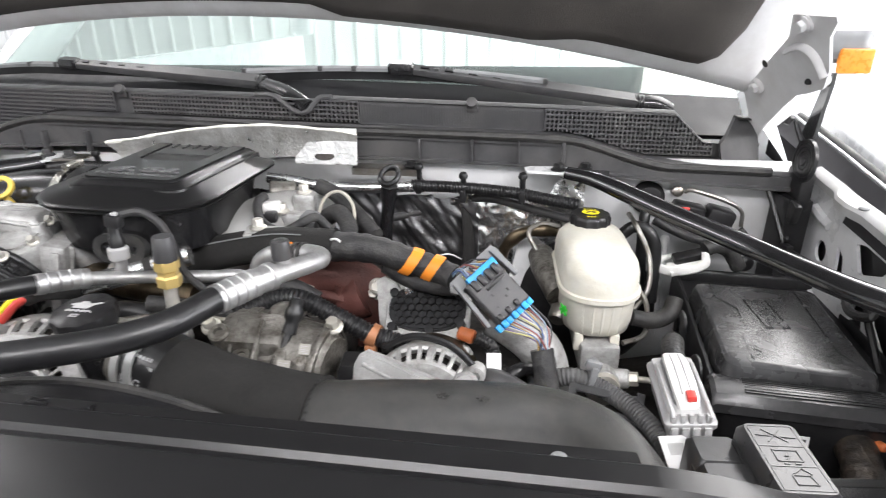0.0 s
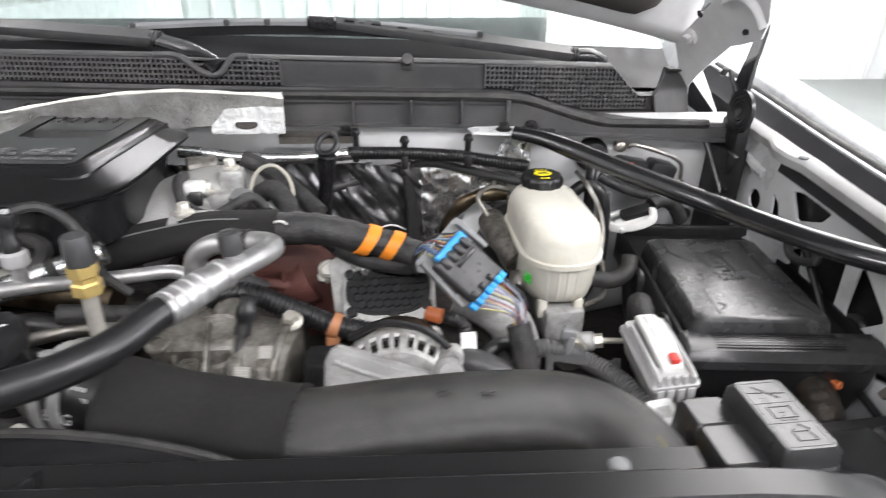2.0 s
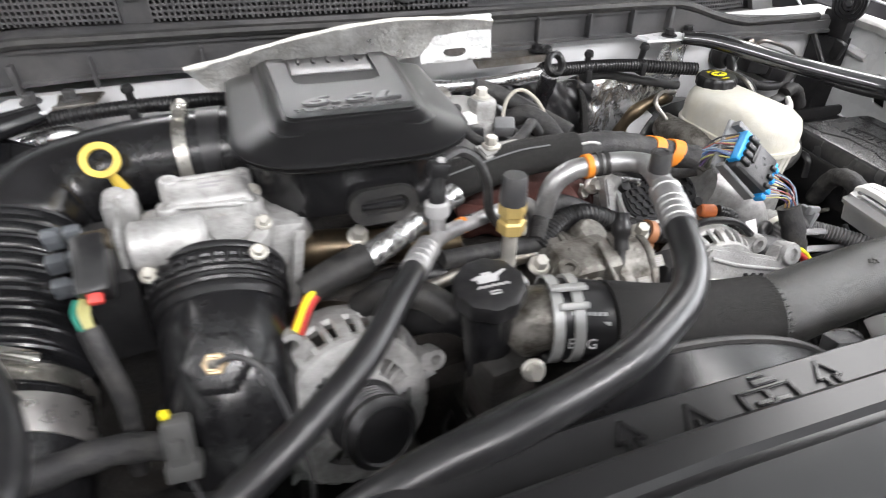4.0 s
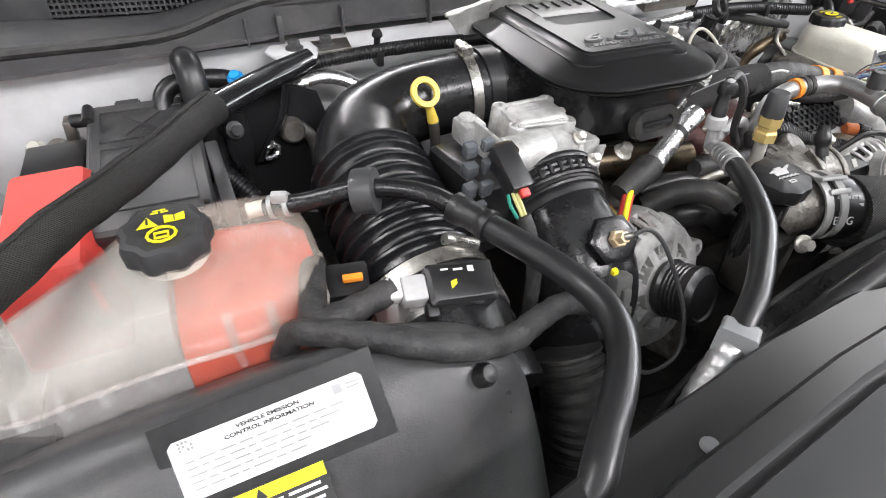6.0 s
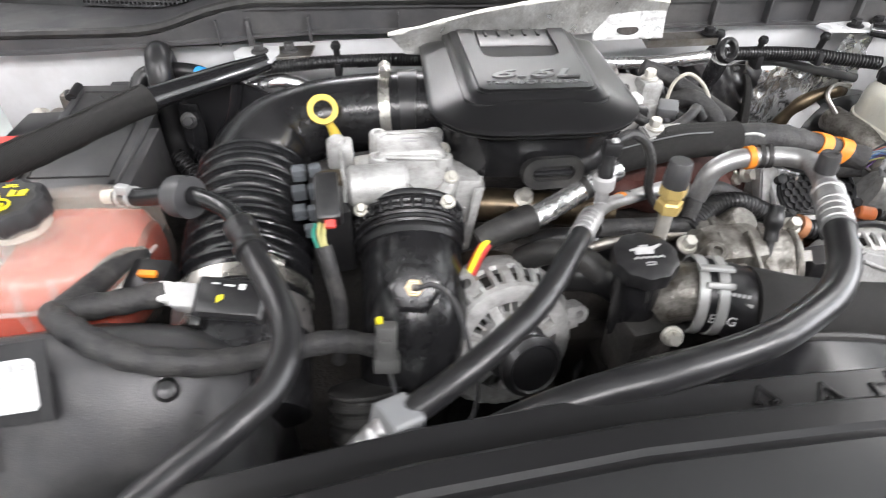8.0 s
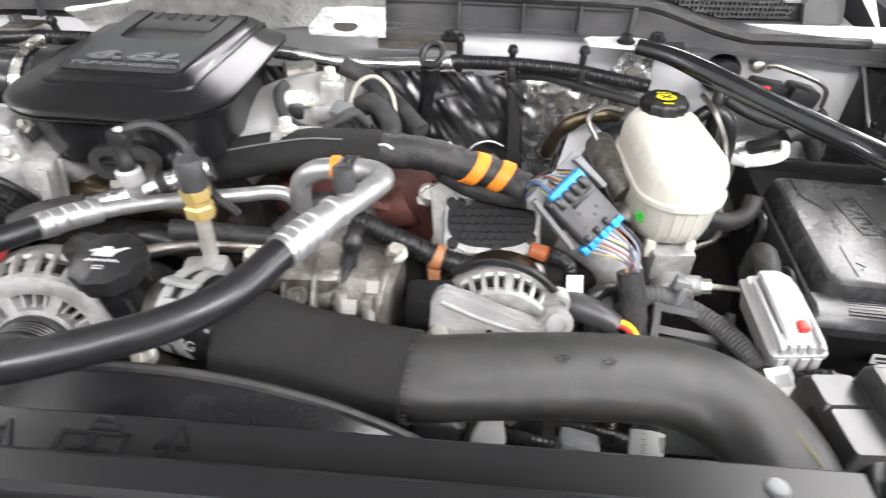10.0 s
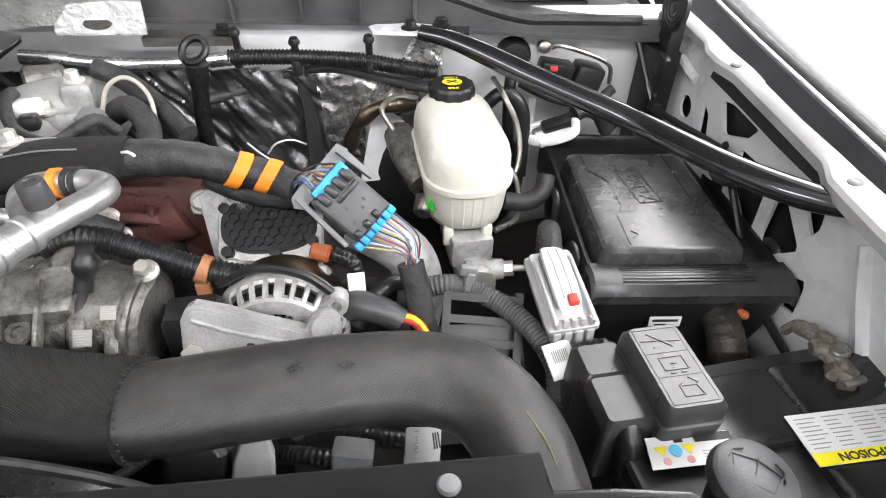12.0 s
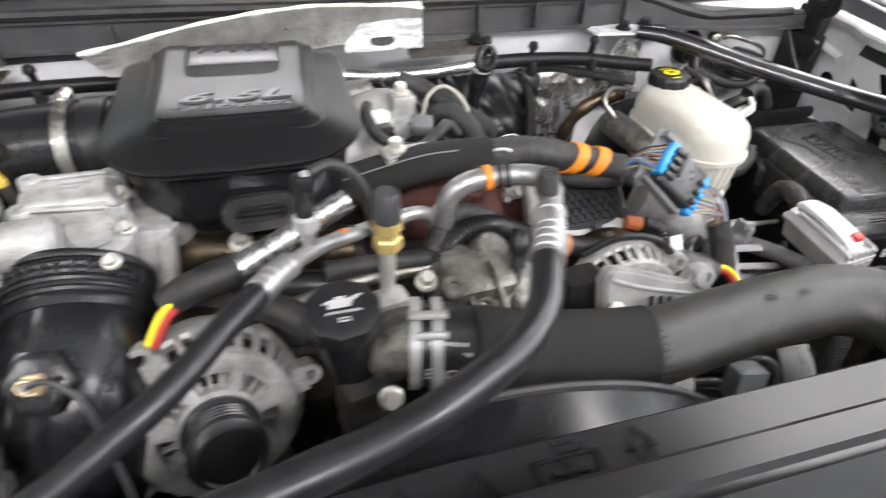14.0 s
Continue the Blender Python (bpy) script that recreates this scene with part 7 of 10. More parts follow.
A1 = face_frame((-0.402, 0.509, 1.097), (1, 0.28, 0), (0, 0.36, 1)) @ Matrix.Scale(1.09, 4)
al1, ax1 = alternator("cast aluminium alternator with a black ribbed pulley", A1, (116, 4, 203))
bm = B()
lathe(bm, [(0.014, 0.006), (0.0305, 0.007), (0.0315, 0.012), (0.0285, 0.015), (0.0285, 0.036), (0.0305, 0.039), (0.0305, 0.043), (0.0265, 0.046), (0.0245, 0.049), (0.0225, 0.047), (0.010, 0.047)], A1.translation, ax1, 36)
pul = part("pulley", bm, RUBBER, al1, "black belt pulley")
for k in range(4):
    bm = B()
    mm, base = basis(ax1), A1.translation
    prof = [(0.0278, 0.0175 + 0.0045 * k), (0.0299, 0.0190 + 0.0045 * k), (0.0278, 0.0205 + 0.0045 * k)]
    rings = [[base + mm @ Vector((r * math.cos(2 * math.pi * i / 32), r * math.sin(2 * math.pi * i / 32), z)) for r, z in prof] for i in range(33)]
    skin(bm, rings, caps=False)
    part("belt_rib", bm, RUBBER, pul)
A2 = face_frame((0.004, 0.572, 1.082), (1, 0.0, 0), (0, 0.18, 1)) @ Matrix.Scale(0.88, 4)
al2, ax2 = alternator("cast aluminium alternator in a wide bracket below the harness", A2, (35,), 30)
AF = face_frame((0.003, 0.540, 1.128), (1, 0, -0.12), (0, 0.42, 1))
bm = B()
plate(bm, [(-0.060, 0.026), (-0.054, 0.030), (-0.030, 0.026), (-0.005, 0.019), (0.032, 0.011), (0.038, 0.022), (0.048, 0.026), (0.058, 0.021), (0.062, 0.006), (0.066, -0.040), (-0.060, -0.040), (-0.064, 0.016)], 0.016, AF @ pose(0, 0, -0.012), 0.003)
ARMC = mat("dull_cast_bracket", (0.34, 0.34, 0.335), 0.5, 0.3, bump=1.0, bscale=420, dirt=(0.17, 0.165, 0.155), dirt_amount=0.7, dirt_scale=60)
arm = part("bracket_arm", bm, ARMC, al2, "wide cast bracket arm")
each("arm_slot", HONEY, arm, lambda bm, p: box(bm, AF @ Vector((p[0], p[1], 0.0032)), (0.0065, 0.004, 0.011), (-22, 7, 0), 0.0022), [(-0.010, -0.006), (0.0005, -0.007), (0.011, -0.008), (0.027, -0.013), (0.036, -0.017), (-0.042, -0.020), (-0.033, -0.022)])
bm = B()
tube(bm, [AF @ Vector((-0.055, 0.018, 0.0045)), AF @ Vector((-0.02, 0.008, 0.0045)), AF @ Vector((0.036, -0.002, 0.0045))], 0.0022, 8, 0.006)
part("arm_web", bm, ARMC, arm)
bm = B()
lathe(bm, [(0.012, -0.010), (0.0125, 0.004), (0.0115, 0.007), (0.006, 0.0072), (0.006, 0.003)], AF @ Vector((0.049, 0.014, 0)), AF.to_3x3() @ Vector((0, 0, 1)), 22)
part("bolt_boss", bm, ARMC, arm)
bm = B()
loft(bm, [(1.05, 0.024, 0.018, 0.004), (1.128, 0.023, 0.017, 0.004), (1.134, 0.020, 0.014, 0.004)], pose(-0.062, 0.578, 0, 0, 0, 5))
part("black_cap", bm, BLACK, al2, "black plastic terminal cap")
bm = B()
bolt(bm, (-0.050, 0.530, 1.118), (0, -0.3, 1), 0.009, 0.012)
part("bracket_bolt", bm, ZINC, al2)
bm = B()
tube(bm, [(-0.045, 0.61, 1.13), (-0.01, 0.605, 1.150), (0.03, 0.60, 1.145), (0.06, 0.595, 1.12)], 0.004, 8, 0.006)
part("black_strap", bm, BLACK, al2)

al2.location = al2.location + Vector((0.012, 0, -0.007))

# oily pump casting with labels
pp = thing("air_conditioning_compressor", "oil-stained cast aluminium compressor with paper labels", "compressor", (-0.14, 0.60, 1.0))
bm = B()
cyl(bm, (-0.205, 0.60, 1.115), (-0.085, 0.585, 1.105), 0.052, 0.046, 26, 0.010)
box(bm, (-0.165, 0.575, 1.145), (0.07, 0.05, 0.04), (15, 5, 8), 0.012)
box(bm, (-0.19, 0.55, 1.105), (0.05, 0.04, 0.05), (10, 0, 12), 0.012)
cyl(bm, (-0.15, 0.62, 1.12), (-0.14, 0.60, 1.165), 0.024, 0.018, 18, 0.004)
part("pump_casting", bm, GRIME, pp)


def pump_ring(bm, it):
    k, r, w = it
    a, b = Vector((-0.205, 0.60, 1.115)), Vector((-0.085, 0.585, 1.105))
    d, mm = (b - a).normalized(), basis(b - a)
    c = a.lerp(b, k)
    skin(bm, [[c + mm @ Vector((q * math.cos(2 * math.pi * i / 36), q * math.sin(2 * math.pi * i / 36), z)) for q, z in ((r - 0.006, -w), (r - 0.001, -w), (r, -w * 0.6), (r, w * 0.6), (r - 0.001, w), (r - 0.006, w))] for i in range(37)], caps=False)


each("casting_flange", GRIME, pp, pump_ring, [(0.20, 0.0535, 0.003), (0.245, 0.0535, 0.0025), (0.62, 0.0505, 0.002), (0.93, 0.0485, 0.004)])
each("casting_boss", GRIME, pp, lambda bm, p: lathe(bm, [(0.011, -0.02), (0.011, 0.006), (0.009, 0.008), (0.005, 0.008), (0.005, 0.003)], p, (0.05, -0.45, 0.9), 18), [(-0.192, 0.556, 1.158), (-0.165, 0.545, 1.138)])
each("casting_web", GRIME, pp, lambda bm, p: box(bm, p, (0.004, 0.06, 0.012), (32, 0, 6), 0.0015), [(-0.178, 0.553, 1.150), (-0.150, 0.550, 1.152)])
each("casting_rib", GRIME, pp, lambda bm, p: box(bm, p, (0.012, 0.05, 0.008), (30, 0, 10), 0.003), [(-0.19, 0.562, 1.137), (-0.17, 0.560, 1.148), (-0.128, 0.556, 1.140), (-0.105, 0.556, 1.132)])
each("casting_bolt", ZINC, pp, lambda bm, p: bolt(bm, p, (0, -0.5, 1), 0.007, 0.010), [(-0.212, 0.575, 1.155), (-0.085, 0.60, 1.150), (-0.205, 0.545, 1.125)])
for c, w in (((-0.118, 0.537, 1.139), 0.013), ((-0.098, 0.548, 1.154), 0.011)):
    lm = face_frame(c, (1, 0.15, -0.15), (0, 0.72, 0.7))
    bm = B()
    plate(bm, [(-w / 2, -w / 2), (w / 2, -w / 2), (w / 2, w / 2), (-w / 2, w / 2)], 0.0008, lm)
    lb = part("paper_label", bm, OLDPAPER, pp, "small soiled paper label")
    bm = B()
    bars(bm, lm @ pose(0, 0, 0.0008), [(-w * 0.4, -w * 0.4 + k * w * 0.16, w * (0.5 if k % 2 else 0.75), w * 0.05) for k in range(5)])
    part("label_print", bm, GREYINK, lb)
bm = B()
tube(bm, [(-0.118, 0.590, 1.188), (-0.121, 0.582, 1.172), (-0.124, 0.572, 1.156)], 0.008, 10, 0.004, lambda s, m: 1.2 if 0.3 < s < 0.6 else 0.9)
sc = part("sensor_plug", bm, BLACK, pp, "black sensor plug")
bm = B()
tube(bm, [(-0.124, 0.572, 1.156), (-0.130, 0.560, 1.142), (-0.136, 0.550, 1.128), (-0.136, 0.54, 1.10)], 0.004, 8, 0.005)
part("sensor_lead", bm, TAPE, pp)

# refrigerant lines
ac = thing("suction_line", "aluminium air conditioning pipe with capped valve and black hose", "pipe", (-0.12, 0.55, 1.18))
bm = B()
tube(bm, [(-0.180, 0.634, 1.150), (-0.181, 0.632, 1.175), (-0.176, 0.630, 1.205), (-0.160, 0.6295, 1.219), (-0.139, 0.629, 1.2225), (-0.110, 0.622, 1.226), (-0.094, 0.606, 1.2295), (-0.097, 0.586, 1.2325), (-0.108, 0.560, 1.236), (-0.120, 0.534, 1.239)], 0.0102, 16, 0.004)
part("aluminium_pipe", bm, ALU, ac)
bm = B()
tube(bm, [(-0.118, 0.540, 1.2385), (-0.130, 0.514, 1.240), (-0.1445, 0.484, 1.2405)], 0.0126, 18, 0.0012, lambda s, m: 1.06 - 0.10 * (abs(math.sin(m * 330)) < 0.34) if m > 0.018 else (1.08 if m < 0.006 else 0.98))
part("crimp_ferrule", bm, ALU, ac, "ribbed aluminium crimp ferrule")
bm = B()
tube(bm, [(-0.140, 0.493, 1.2405), (-0.147, 0.478, 1.2405), (-0.163, 0.446, 1.238), (-0.185, 0.421, 1.238), (-0.213, 0.401, 1.239), (-0.266, 0.374, 1.241), (-0.335, 0.356, 1.240), (-0.385, 0.351, 1.232), (-0.43, 0.348, 1.214), (-0.47, 0.345, 1.188), (-0.51, 0.340, 1.15)], 0.0118, 18, 0.006)
part("rubber_hose", bm, RUBBER, ac, "thick black rubber hose")
bm = B()
cyl(bm, (-0.1125, 0.5585, 1.243), (-0.1145, 0.5575, 1.256), 0.0085, 0.0085, 16)
part("valve_neck", bm, ALU, ac)
bm = B()
lathe(bm, [(0.0094, 0), (0.0097, 0.003), (0.0090, 0.015), (0.0082, 0.018), (0.005, 0.0182), (0.0045, 0.0170), (0.002, 0.0170)], (-0.114, 0.558, 1.249), (-0.05, 0, 1), 20)
part("valve_cap", bm, DGREY, ac, "dark grey plastic valve cap")


def wrap(bm, it):
    a, b, r = it
    cyl(bm, a, b, r, r, 20)


each("orange_ring", ORANGE, ac, wrap, [((-0.1435, 0.6292, 1.2222), (-0.137, 0.6289, 1.2227), 0.0122)], "orange marking ring")
each("black_ring", MATTE, ac, wrap, [((-0.131, 0.6286, 1.2233), (-0.1265, 0.6276, 1.2238), 0.0121), ((-0.1235, 0.627, 1.2242), (-0.119, 0.6257, 1.2248), 0.0121)])

la = thing("liquid_line", "aluminium air conditioning pipe with a pressure switch and black hose", "pipe", (-0.30, 0.56, 1.15))
bm = B()
tube(bm, [(-0.185, 0.64, 1.140), (-0.186, 0.640, 1.165), (-0.193, 0.640, 1.181), (-0.208, 0.638, 1.187), (-0.235, 0.628, 1.189), (-0.265, 0.612, 1.194), (-0.30, 0.588, 1.203), (-0.325, 0.556, 1.215), (-0.338, 0.535, 1.222)], 0.0072, 14, 0.004)
part("aluminium_pipe", bm, ALU, la)
bm = B()
tube(bm, [(-0.326, 0.555, 1.216), (-0.337, 0.536, 1.222), (-0.350, 0.514, 1.2265)], 0.0100, 16, 0.0012, lambda s, m: 1.06 - 0.10 * (abs(math.sin(m * 330)) < 0.34))
part("crimp_ferrule", bm, ALU, la, "ribbed aluminium crimp ferrule")
bm = B()
tube(bm, [(-0.347, 0.519, 1.226), (-0.356, 0.503, 1.229), (-0.372, 0.478, 1.232), (-0.39, 0.450, 1.233), (-0.41, 0.425, 1.233), (-0.445, 0.393, 1.231), (-0.475, 0.370, 1.229), (-0.512, 0.348, 1.222)], 0.0095, 16, 0.005)
part("rubber_hose", bm, RUBBER, la, "black rubber hose")
bm = B()
loft(bm, [(-0.011, 0.0120, 0.0125, 0.003), (0.011, 0.0120, 0.0125, 0.003)], face_frame((-0.512, 0.348, 1.2225), (0.25, 0.15, 1), (0.5, -0.8, 0)))
part("hose_clip", bm, GREY, la, "grey plastic hose clip")
bm = B()
tube(bm, [(-0.516, 0.346, 1.221), (-0.530, 0.341, 1.210), (-0.545, 0.335, 1.195), (-0.558, 0.330, 1.17)], 0.0108, 14, 0.0015, lambda s, m: 1.0 + 0.035 * math.sin(m * 700))
part("lower_ferrule", bm, ALU, la)
each("orange_ring", ORANGE, la, wrap, [((-0.282, 0.6025, 1.1975), (-0.277, 0.606, 1.1962), 0.0078)], "orange marking ring")
each("black_ring", MATTE, la, wrap, [((-0.272, 0.609, 1.195), (-0.269, 0.611, 1.1944), 0.0077)])
bm = B()
cyl(bm, (-0.309, 0.582, 1.203), (-0.309, 0.584, 1.228), 0.0065, 0.0065, 14)
part("switch_stem", bm, ALU, la)
bm = B()
lathe(bm, [(0.0095, 0), (0.0105, 0.002), (0.0105, 0.012), (0.0085, 0.014)], (-0.309, 0.584, 1.226), (0, 0.05, 1), 18)
part("white_collar", bm, PALE, la, "off-white switch collar")
bm = B()
lathe(bm, [(0.0075, 0), (0.0075, 0.010), (0.0062, 0.012), (0.0062, 0.024), (0.004, 0.025)], (-0.309, 0.5845, 1.239), (0.03, 0.05, 1), 16)
part("pressure_switch", bm, BLACK, la)
bm = B()
box(bm, (-0.307, 0.586, 1.268), (0.017, 0.012, 0.014), (0, 8, 0), 0.003)
part("grey_plug", bm, BLACK, la, "black plug with a pale latch")
bm = B()
box(bm, (-0.305, 0.586, 1.2755), (0.006, 0.006, 0.004), bev=0.001)
part("plug_latch", bm, PALE, la)
bm = B()
tube(bm, [(-0.302, 0.59, 1.274), (-0.285, 0.598, 1.275), (-0.268, 0.602, 1.262), (-0.258, 0.602, 1.24), (-0.252, 0.605, 1.205), (-0.235, 0.61, 1.18)], 0.0045, 8, 0.005)
part("switch_lead", bm, TAPE, la)

# brass-bodied valve on a steel tube
bv = thing("fuel_pressure_valve", "steel tube with a brass fitting and dark grey dust cap", "valve", (-0.25, 0.57, 1.14))
bm = B()
cyl(bm, (-0.2495, 0.566, 1.135), (-0.2465, 0.570, 1.212), 0.0068, 0.0068, 14)
part("steel_tube", bm, ZINC, bv)
bm = B()
lathe(bm, [(0.0125, 0), (0.0125, 0.010), (0.0105, 0.012), (0.0105, 0.016), (0.0125, 0.018), (0.0125, 0.028), (0.010, 0.030)], (-0.2465, 0.570, 1.206), (0.02, 0.02, 1), 6)
part("brass_fitting", bm, BRASS, bv, "worn brass hexagon fitting")
bm = B()
lathe(bm, [(0.0118, 0), (0.012, 0.004), (0.0105, 0.024), (0.0095, 0.026), (0.003, 0.026)], (-0.246, 0.5708, 1.234), (0.02, 0.02, 1), 20)
part("dust_cap", bm, DGREY, bv, "dark grey dust cap")
bm = B()
box(bm, (-0.252, 0.560, 1.150), (0.040, 0.026, 0.022), (0, 0, 10), 0.006)
cyl(bm, (-0.27, 0.565, 1.145), (-0.235, 0.560, 1.145), 0.014, 0.016, 16, 0.003)
part("tube_foot", bm, CAST, bv)

# oil filler
of = thing("oil_filler", "black oil filler cap with white oil can symbol on a neck", "oil filler", (-0.293, 0.505, 1.1))
bm = B()
lathe(bm, [(0.024, 0), (0.0275, 0.003), (0.0285, 0.014), (0.0275, 0.018), (0.024, 0.0195), (0.004, 0.020)], (-0.293, 0.505, 1.192), (0, -0.12, 1), 60, 10, 0.03)
oc2 = part("filler_cap", bm, BLACK, of, "scalloped black filler cap")
om = pose(-0.293, 0.5025, 1.2122, 7, 0, 0)
bm = B()
plate(bm, [(-0.010, -0.001), (0.006, -0.001), (0.008, 0.004), (0.016, 0.009), (0.014, 0.010), (0.006, 0.007), (-0.008, 0.007), (-0.014, 0.005), (-0.013, 0.003), (-0.010, 0.004)], 0.0006, om)
emboss(bm, om, [(-0.004, 0.008), (0.002, 0.008)], 0.002)
for k in range(5):
    emboss(bm, om, [(-0.012 + 0.005 * k, -0.006), (-0.0095 + 0.005 * k, -0.0045), (-0.007 + 0.005 * k, -0.006)], 0.0012)
bars(bm, om, [(-0.004, -0.014, 0.008, 0.0015), (-0.004, -0.011, 0.008, 0.0012), (-0.004, -0.014, 0.0012, 0.0035), (0.003, -0.014, 0.0012, 0.0035)])
part("oil_symbol", bm, PALE, oc2, "worn white oil can symbol")
bm = B()
tube(bm, [(-0.293, 0.507, 1.195), (-0.292, 0.508, 1.17), (-0.288, 0.51, 1.13), (-0.285, 0.51, 1.06)], 0.022, 18, 0.008, lambda s, m: 1.0 - 0.12 * s)
part("filler_neck", bm, SATIN, of)
bm = B()
tube(bm, [(-0.315, 0.53, 1.165), (-0.335, 0.545, 1.175), (-0.36, 0.562, 1.17), (-0.385, 0.575, 1.15)], 0.013, 12, 0.006)
part("breather_hose", bm, MATTE, of)

# coolant neck with spring clamp and the big hose that begins there
CLAMPG = mat("pale_spring_steel", (0.34, 0.345, 0.34), 0.42, 0.2, dirt=(0.2, 0.19, 0.17), dirt_amount=0.5, dirt_scale=60)
nk = thing("thermostat_neck", "cast aluminium neck with a grey spring clamp", "pipe neck", (-0.24, 0.51, 1.1))
bm = B()
tube(bm, [(-0.262, 0.512, 1.145), (-0.245, 0.505, 1.160), (-0.215, 0.495, 1.160), (-0.19, 0.49, 1.158)], 0.028, 20, 0.006)
part("neck_casting", bm, GRIME, nk)
bm = B()
tube(bm, [(-0.238, 0.501, 1.160), (-0.215, 0.495, 1.1580), (-0.190, 0.488, 1.152)], 0.034, 24, 0.006)
hb = part("printed_hose", bm, RUBBER, nk, "black hose with white print")
words("hose_print", "ENG", 0.012, face_frame((-0.229, 0.4628, 1.163), (1, -0.25, -0.1), (0, 0.35, 1)), PALE, hb)
bm = B()
bars(bm, face_frame((-0.226, 0.4702, 1.178), (1, -0.25, -0.1), (0, 0.65, 1)), [(-0.014, -0.0015, 0.036, 0.003)])
bars(bm, face_frame((-0.224, 0.4742, 1.184), (1, -0.25, -0.1), (0, 0.9, 1)), [(-0.010 + 0.0042 * k, -0.0015, 0.003, 0.003) for k in range(7)])
part("hose_code", bm, PALE, hb)
for k in (-0.004, 0.012):
    bm = B()
    c, d = Vector((-0.236 + k, 0.5005 - 0.25 * k, 1.160)), Vector((1, -0.22, -0.03)).normalized()
    mm = basis(d)
    ring = [[c + mm @ Vector((r * math.cos(2 * math.pi * i / 36), r * math.sin(2 * math.pi * i / 36), z)) for r, z in ((0.034, -0.0042), (0.0366, -0.0042), (0.0366, 0.0042), (0.034, 0.0042))] for i in range(37)]
    skin(bm, ring, caps=False)
    part("spring_band", bm, CLAMPG, nk, "grey spring clamp band")
bm = B()
box(bm, (-0.2315, 0.478, 1.1905), (0.024, 0.005, 0.006), (-38, 0, -12), 0.0015)
box(bm, (-0.2315, 0.492, 1.1985), (0.030, 0.010, 0.004), (-20, 0, -12), 0.0012)
part("clamp_lug", bm, CLAMPG, nk)
bm = B()
bolt(bm, (-0.266, 0.470, 1.140), (-0.2, -1, 0.5), 0.0065, 0.009)
part("neck_bolt", bm, ZINC, nk)
bm = B()
box(bm, (-0.28, 0.50, 1.10), (0.05, 0.05, 0.08), (0, 0, 10), 0.01)
part("bracket", bm, DARK, nk)

ch = thing("charge_air_hose", "wide grey-black rubber charge air hose with a woven sleeve", "hose", (0.05, 0.46, 1.1))
HP = [(-0.205, 0.490, 1.152), (-0.16, 0.481, 1.146), (-0.115, 0.474, 1.143), (-0.052, 0.462, 1.144), (0.012, 0.466, 1.147), (0.085, 0.4695, 1.150), (0.142, 0.467, 1.150), (0.180, 0.448, 1.148), (0.200, 0.408, 1.142), (0.205, 0.36, 1.128), (0.205, 0.32, 1.10), (0.20, 0.29, 1.05)]
bm = B()
tube(bm, HP[2:], 0.0325, 32, 0.006)
hz = part("rubber_hose", bm, HOSE, ch)
bm = B()
tube(bm, [(-0.198, 0.488, 1.151)] + HP[1:4], 0.0355, 36, 0.005, lambda s, m: 1.10 - 0.10 * min(1, s * 1.6) + 0.010 * math.sin(m * 90) + (0.015 if s > 0.97 else 0))
part("woven_sleeve", bm, CLOTH, ch, "matte black woven sleeve")
bm = B()
c, d = Vector(HP[3]), Vector((1, -0.06, 0)).normalized()
mm = basis(d)
for i in range(40):
    a = 2 * math.pi * i / 40
    box(bm, c + mm @ Vector((0.0355 * math.cos(a), 0.0355 * math.sin(a), 0.0)), (0.0022, 0.0013, 0.0013), (0, 0, 0), 0)
tagged(part("seam_stitching", bm, TAPE, ch), kind="stuff")
bm = B()
tube(bm, [(0.1985, 0.415, 1.1762), (0.2085, 0.39, 1.171), (0.213, 0.36, 1.158)], 0.0006, 6, 0.006, None, 1)
part("yellow_line", bm, mat("faded_yellow_print", (0.16, 0.135, 0.05), 0.6), ch, "thin yellow printed line")
for x, y in ((0.088, 0.459), (0.055, 0.459)):
    bm = B()
    for a in range(6):
        p = Vector((x + 0.004 * math.cos(a * 1.047), y + 0.003 * math.sin(a * 1.047), 1.1810))
        box(bm, p, (0.003, 0.002, 0.0015), (0, 0, a * 60), 0.0004)
    part("stamp_mark", bm, HOSE, ch)

# corrugated engine loom in front of the elbow
cl = thing("corrugated_loom", "black corrugated wiring loom held by a brown strap", "wiring loom", (-0.08, 0.63, 1.12))
bm = B()
corrugated(bm, [(-0.20, 0.60, 1.155), (-0.165, 0.625, 1.164), (-0.132, 0.63, 1.165), (-0.092, 0.63, 1.146), (-0.049, 0.628, 1.126), (-0.003, 0.622, 1.117), (0.02, 0.62, 1.105)], 0.0115, 0.0048, 0.13, 16)
part("corrugated_tube", bm, BLACK, cl)
bm = B()
tube(bm, [(-0.054, 0.6285, 1.1285), (-0.049, 0.628, 1.126), (-0.044, 0.6275, 1.1245)], 0.0135, 16, 0.003)
st = part("brown_strap", bm, COPPER, cl, "brown plastic strap")
bm = B()
box(bm, (-0.052, 0.622, 1.110), (0.014, 0.012, 0.016), (0, 0, 10), 0.003)
part("strap_buckle", bm, COPPER, cl)
bm = B()
tube(bm, [(-0.20, 0.605, 1.16), (-0.175, 0.64, 1.172), (-0.15, 0.65, 1.17), (-0.12, 0.65, 1.155)], 0.010, 12, 0.006)
part("taped_branch", bm, TAPE, cl)
bm = B()
tube(bm, [(-0.30, 0.60, 1.165), (-0.26, 0.605, 1.160), (-0.22, 0.605, 1.158), (-0.19, 0.605, 1.157)], 0.0095, 12, 0.006)
part("taped_trunk", bm, TAPE, cl)

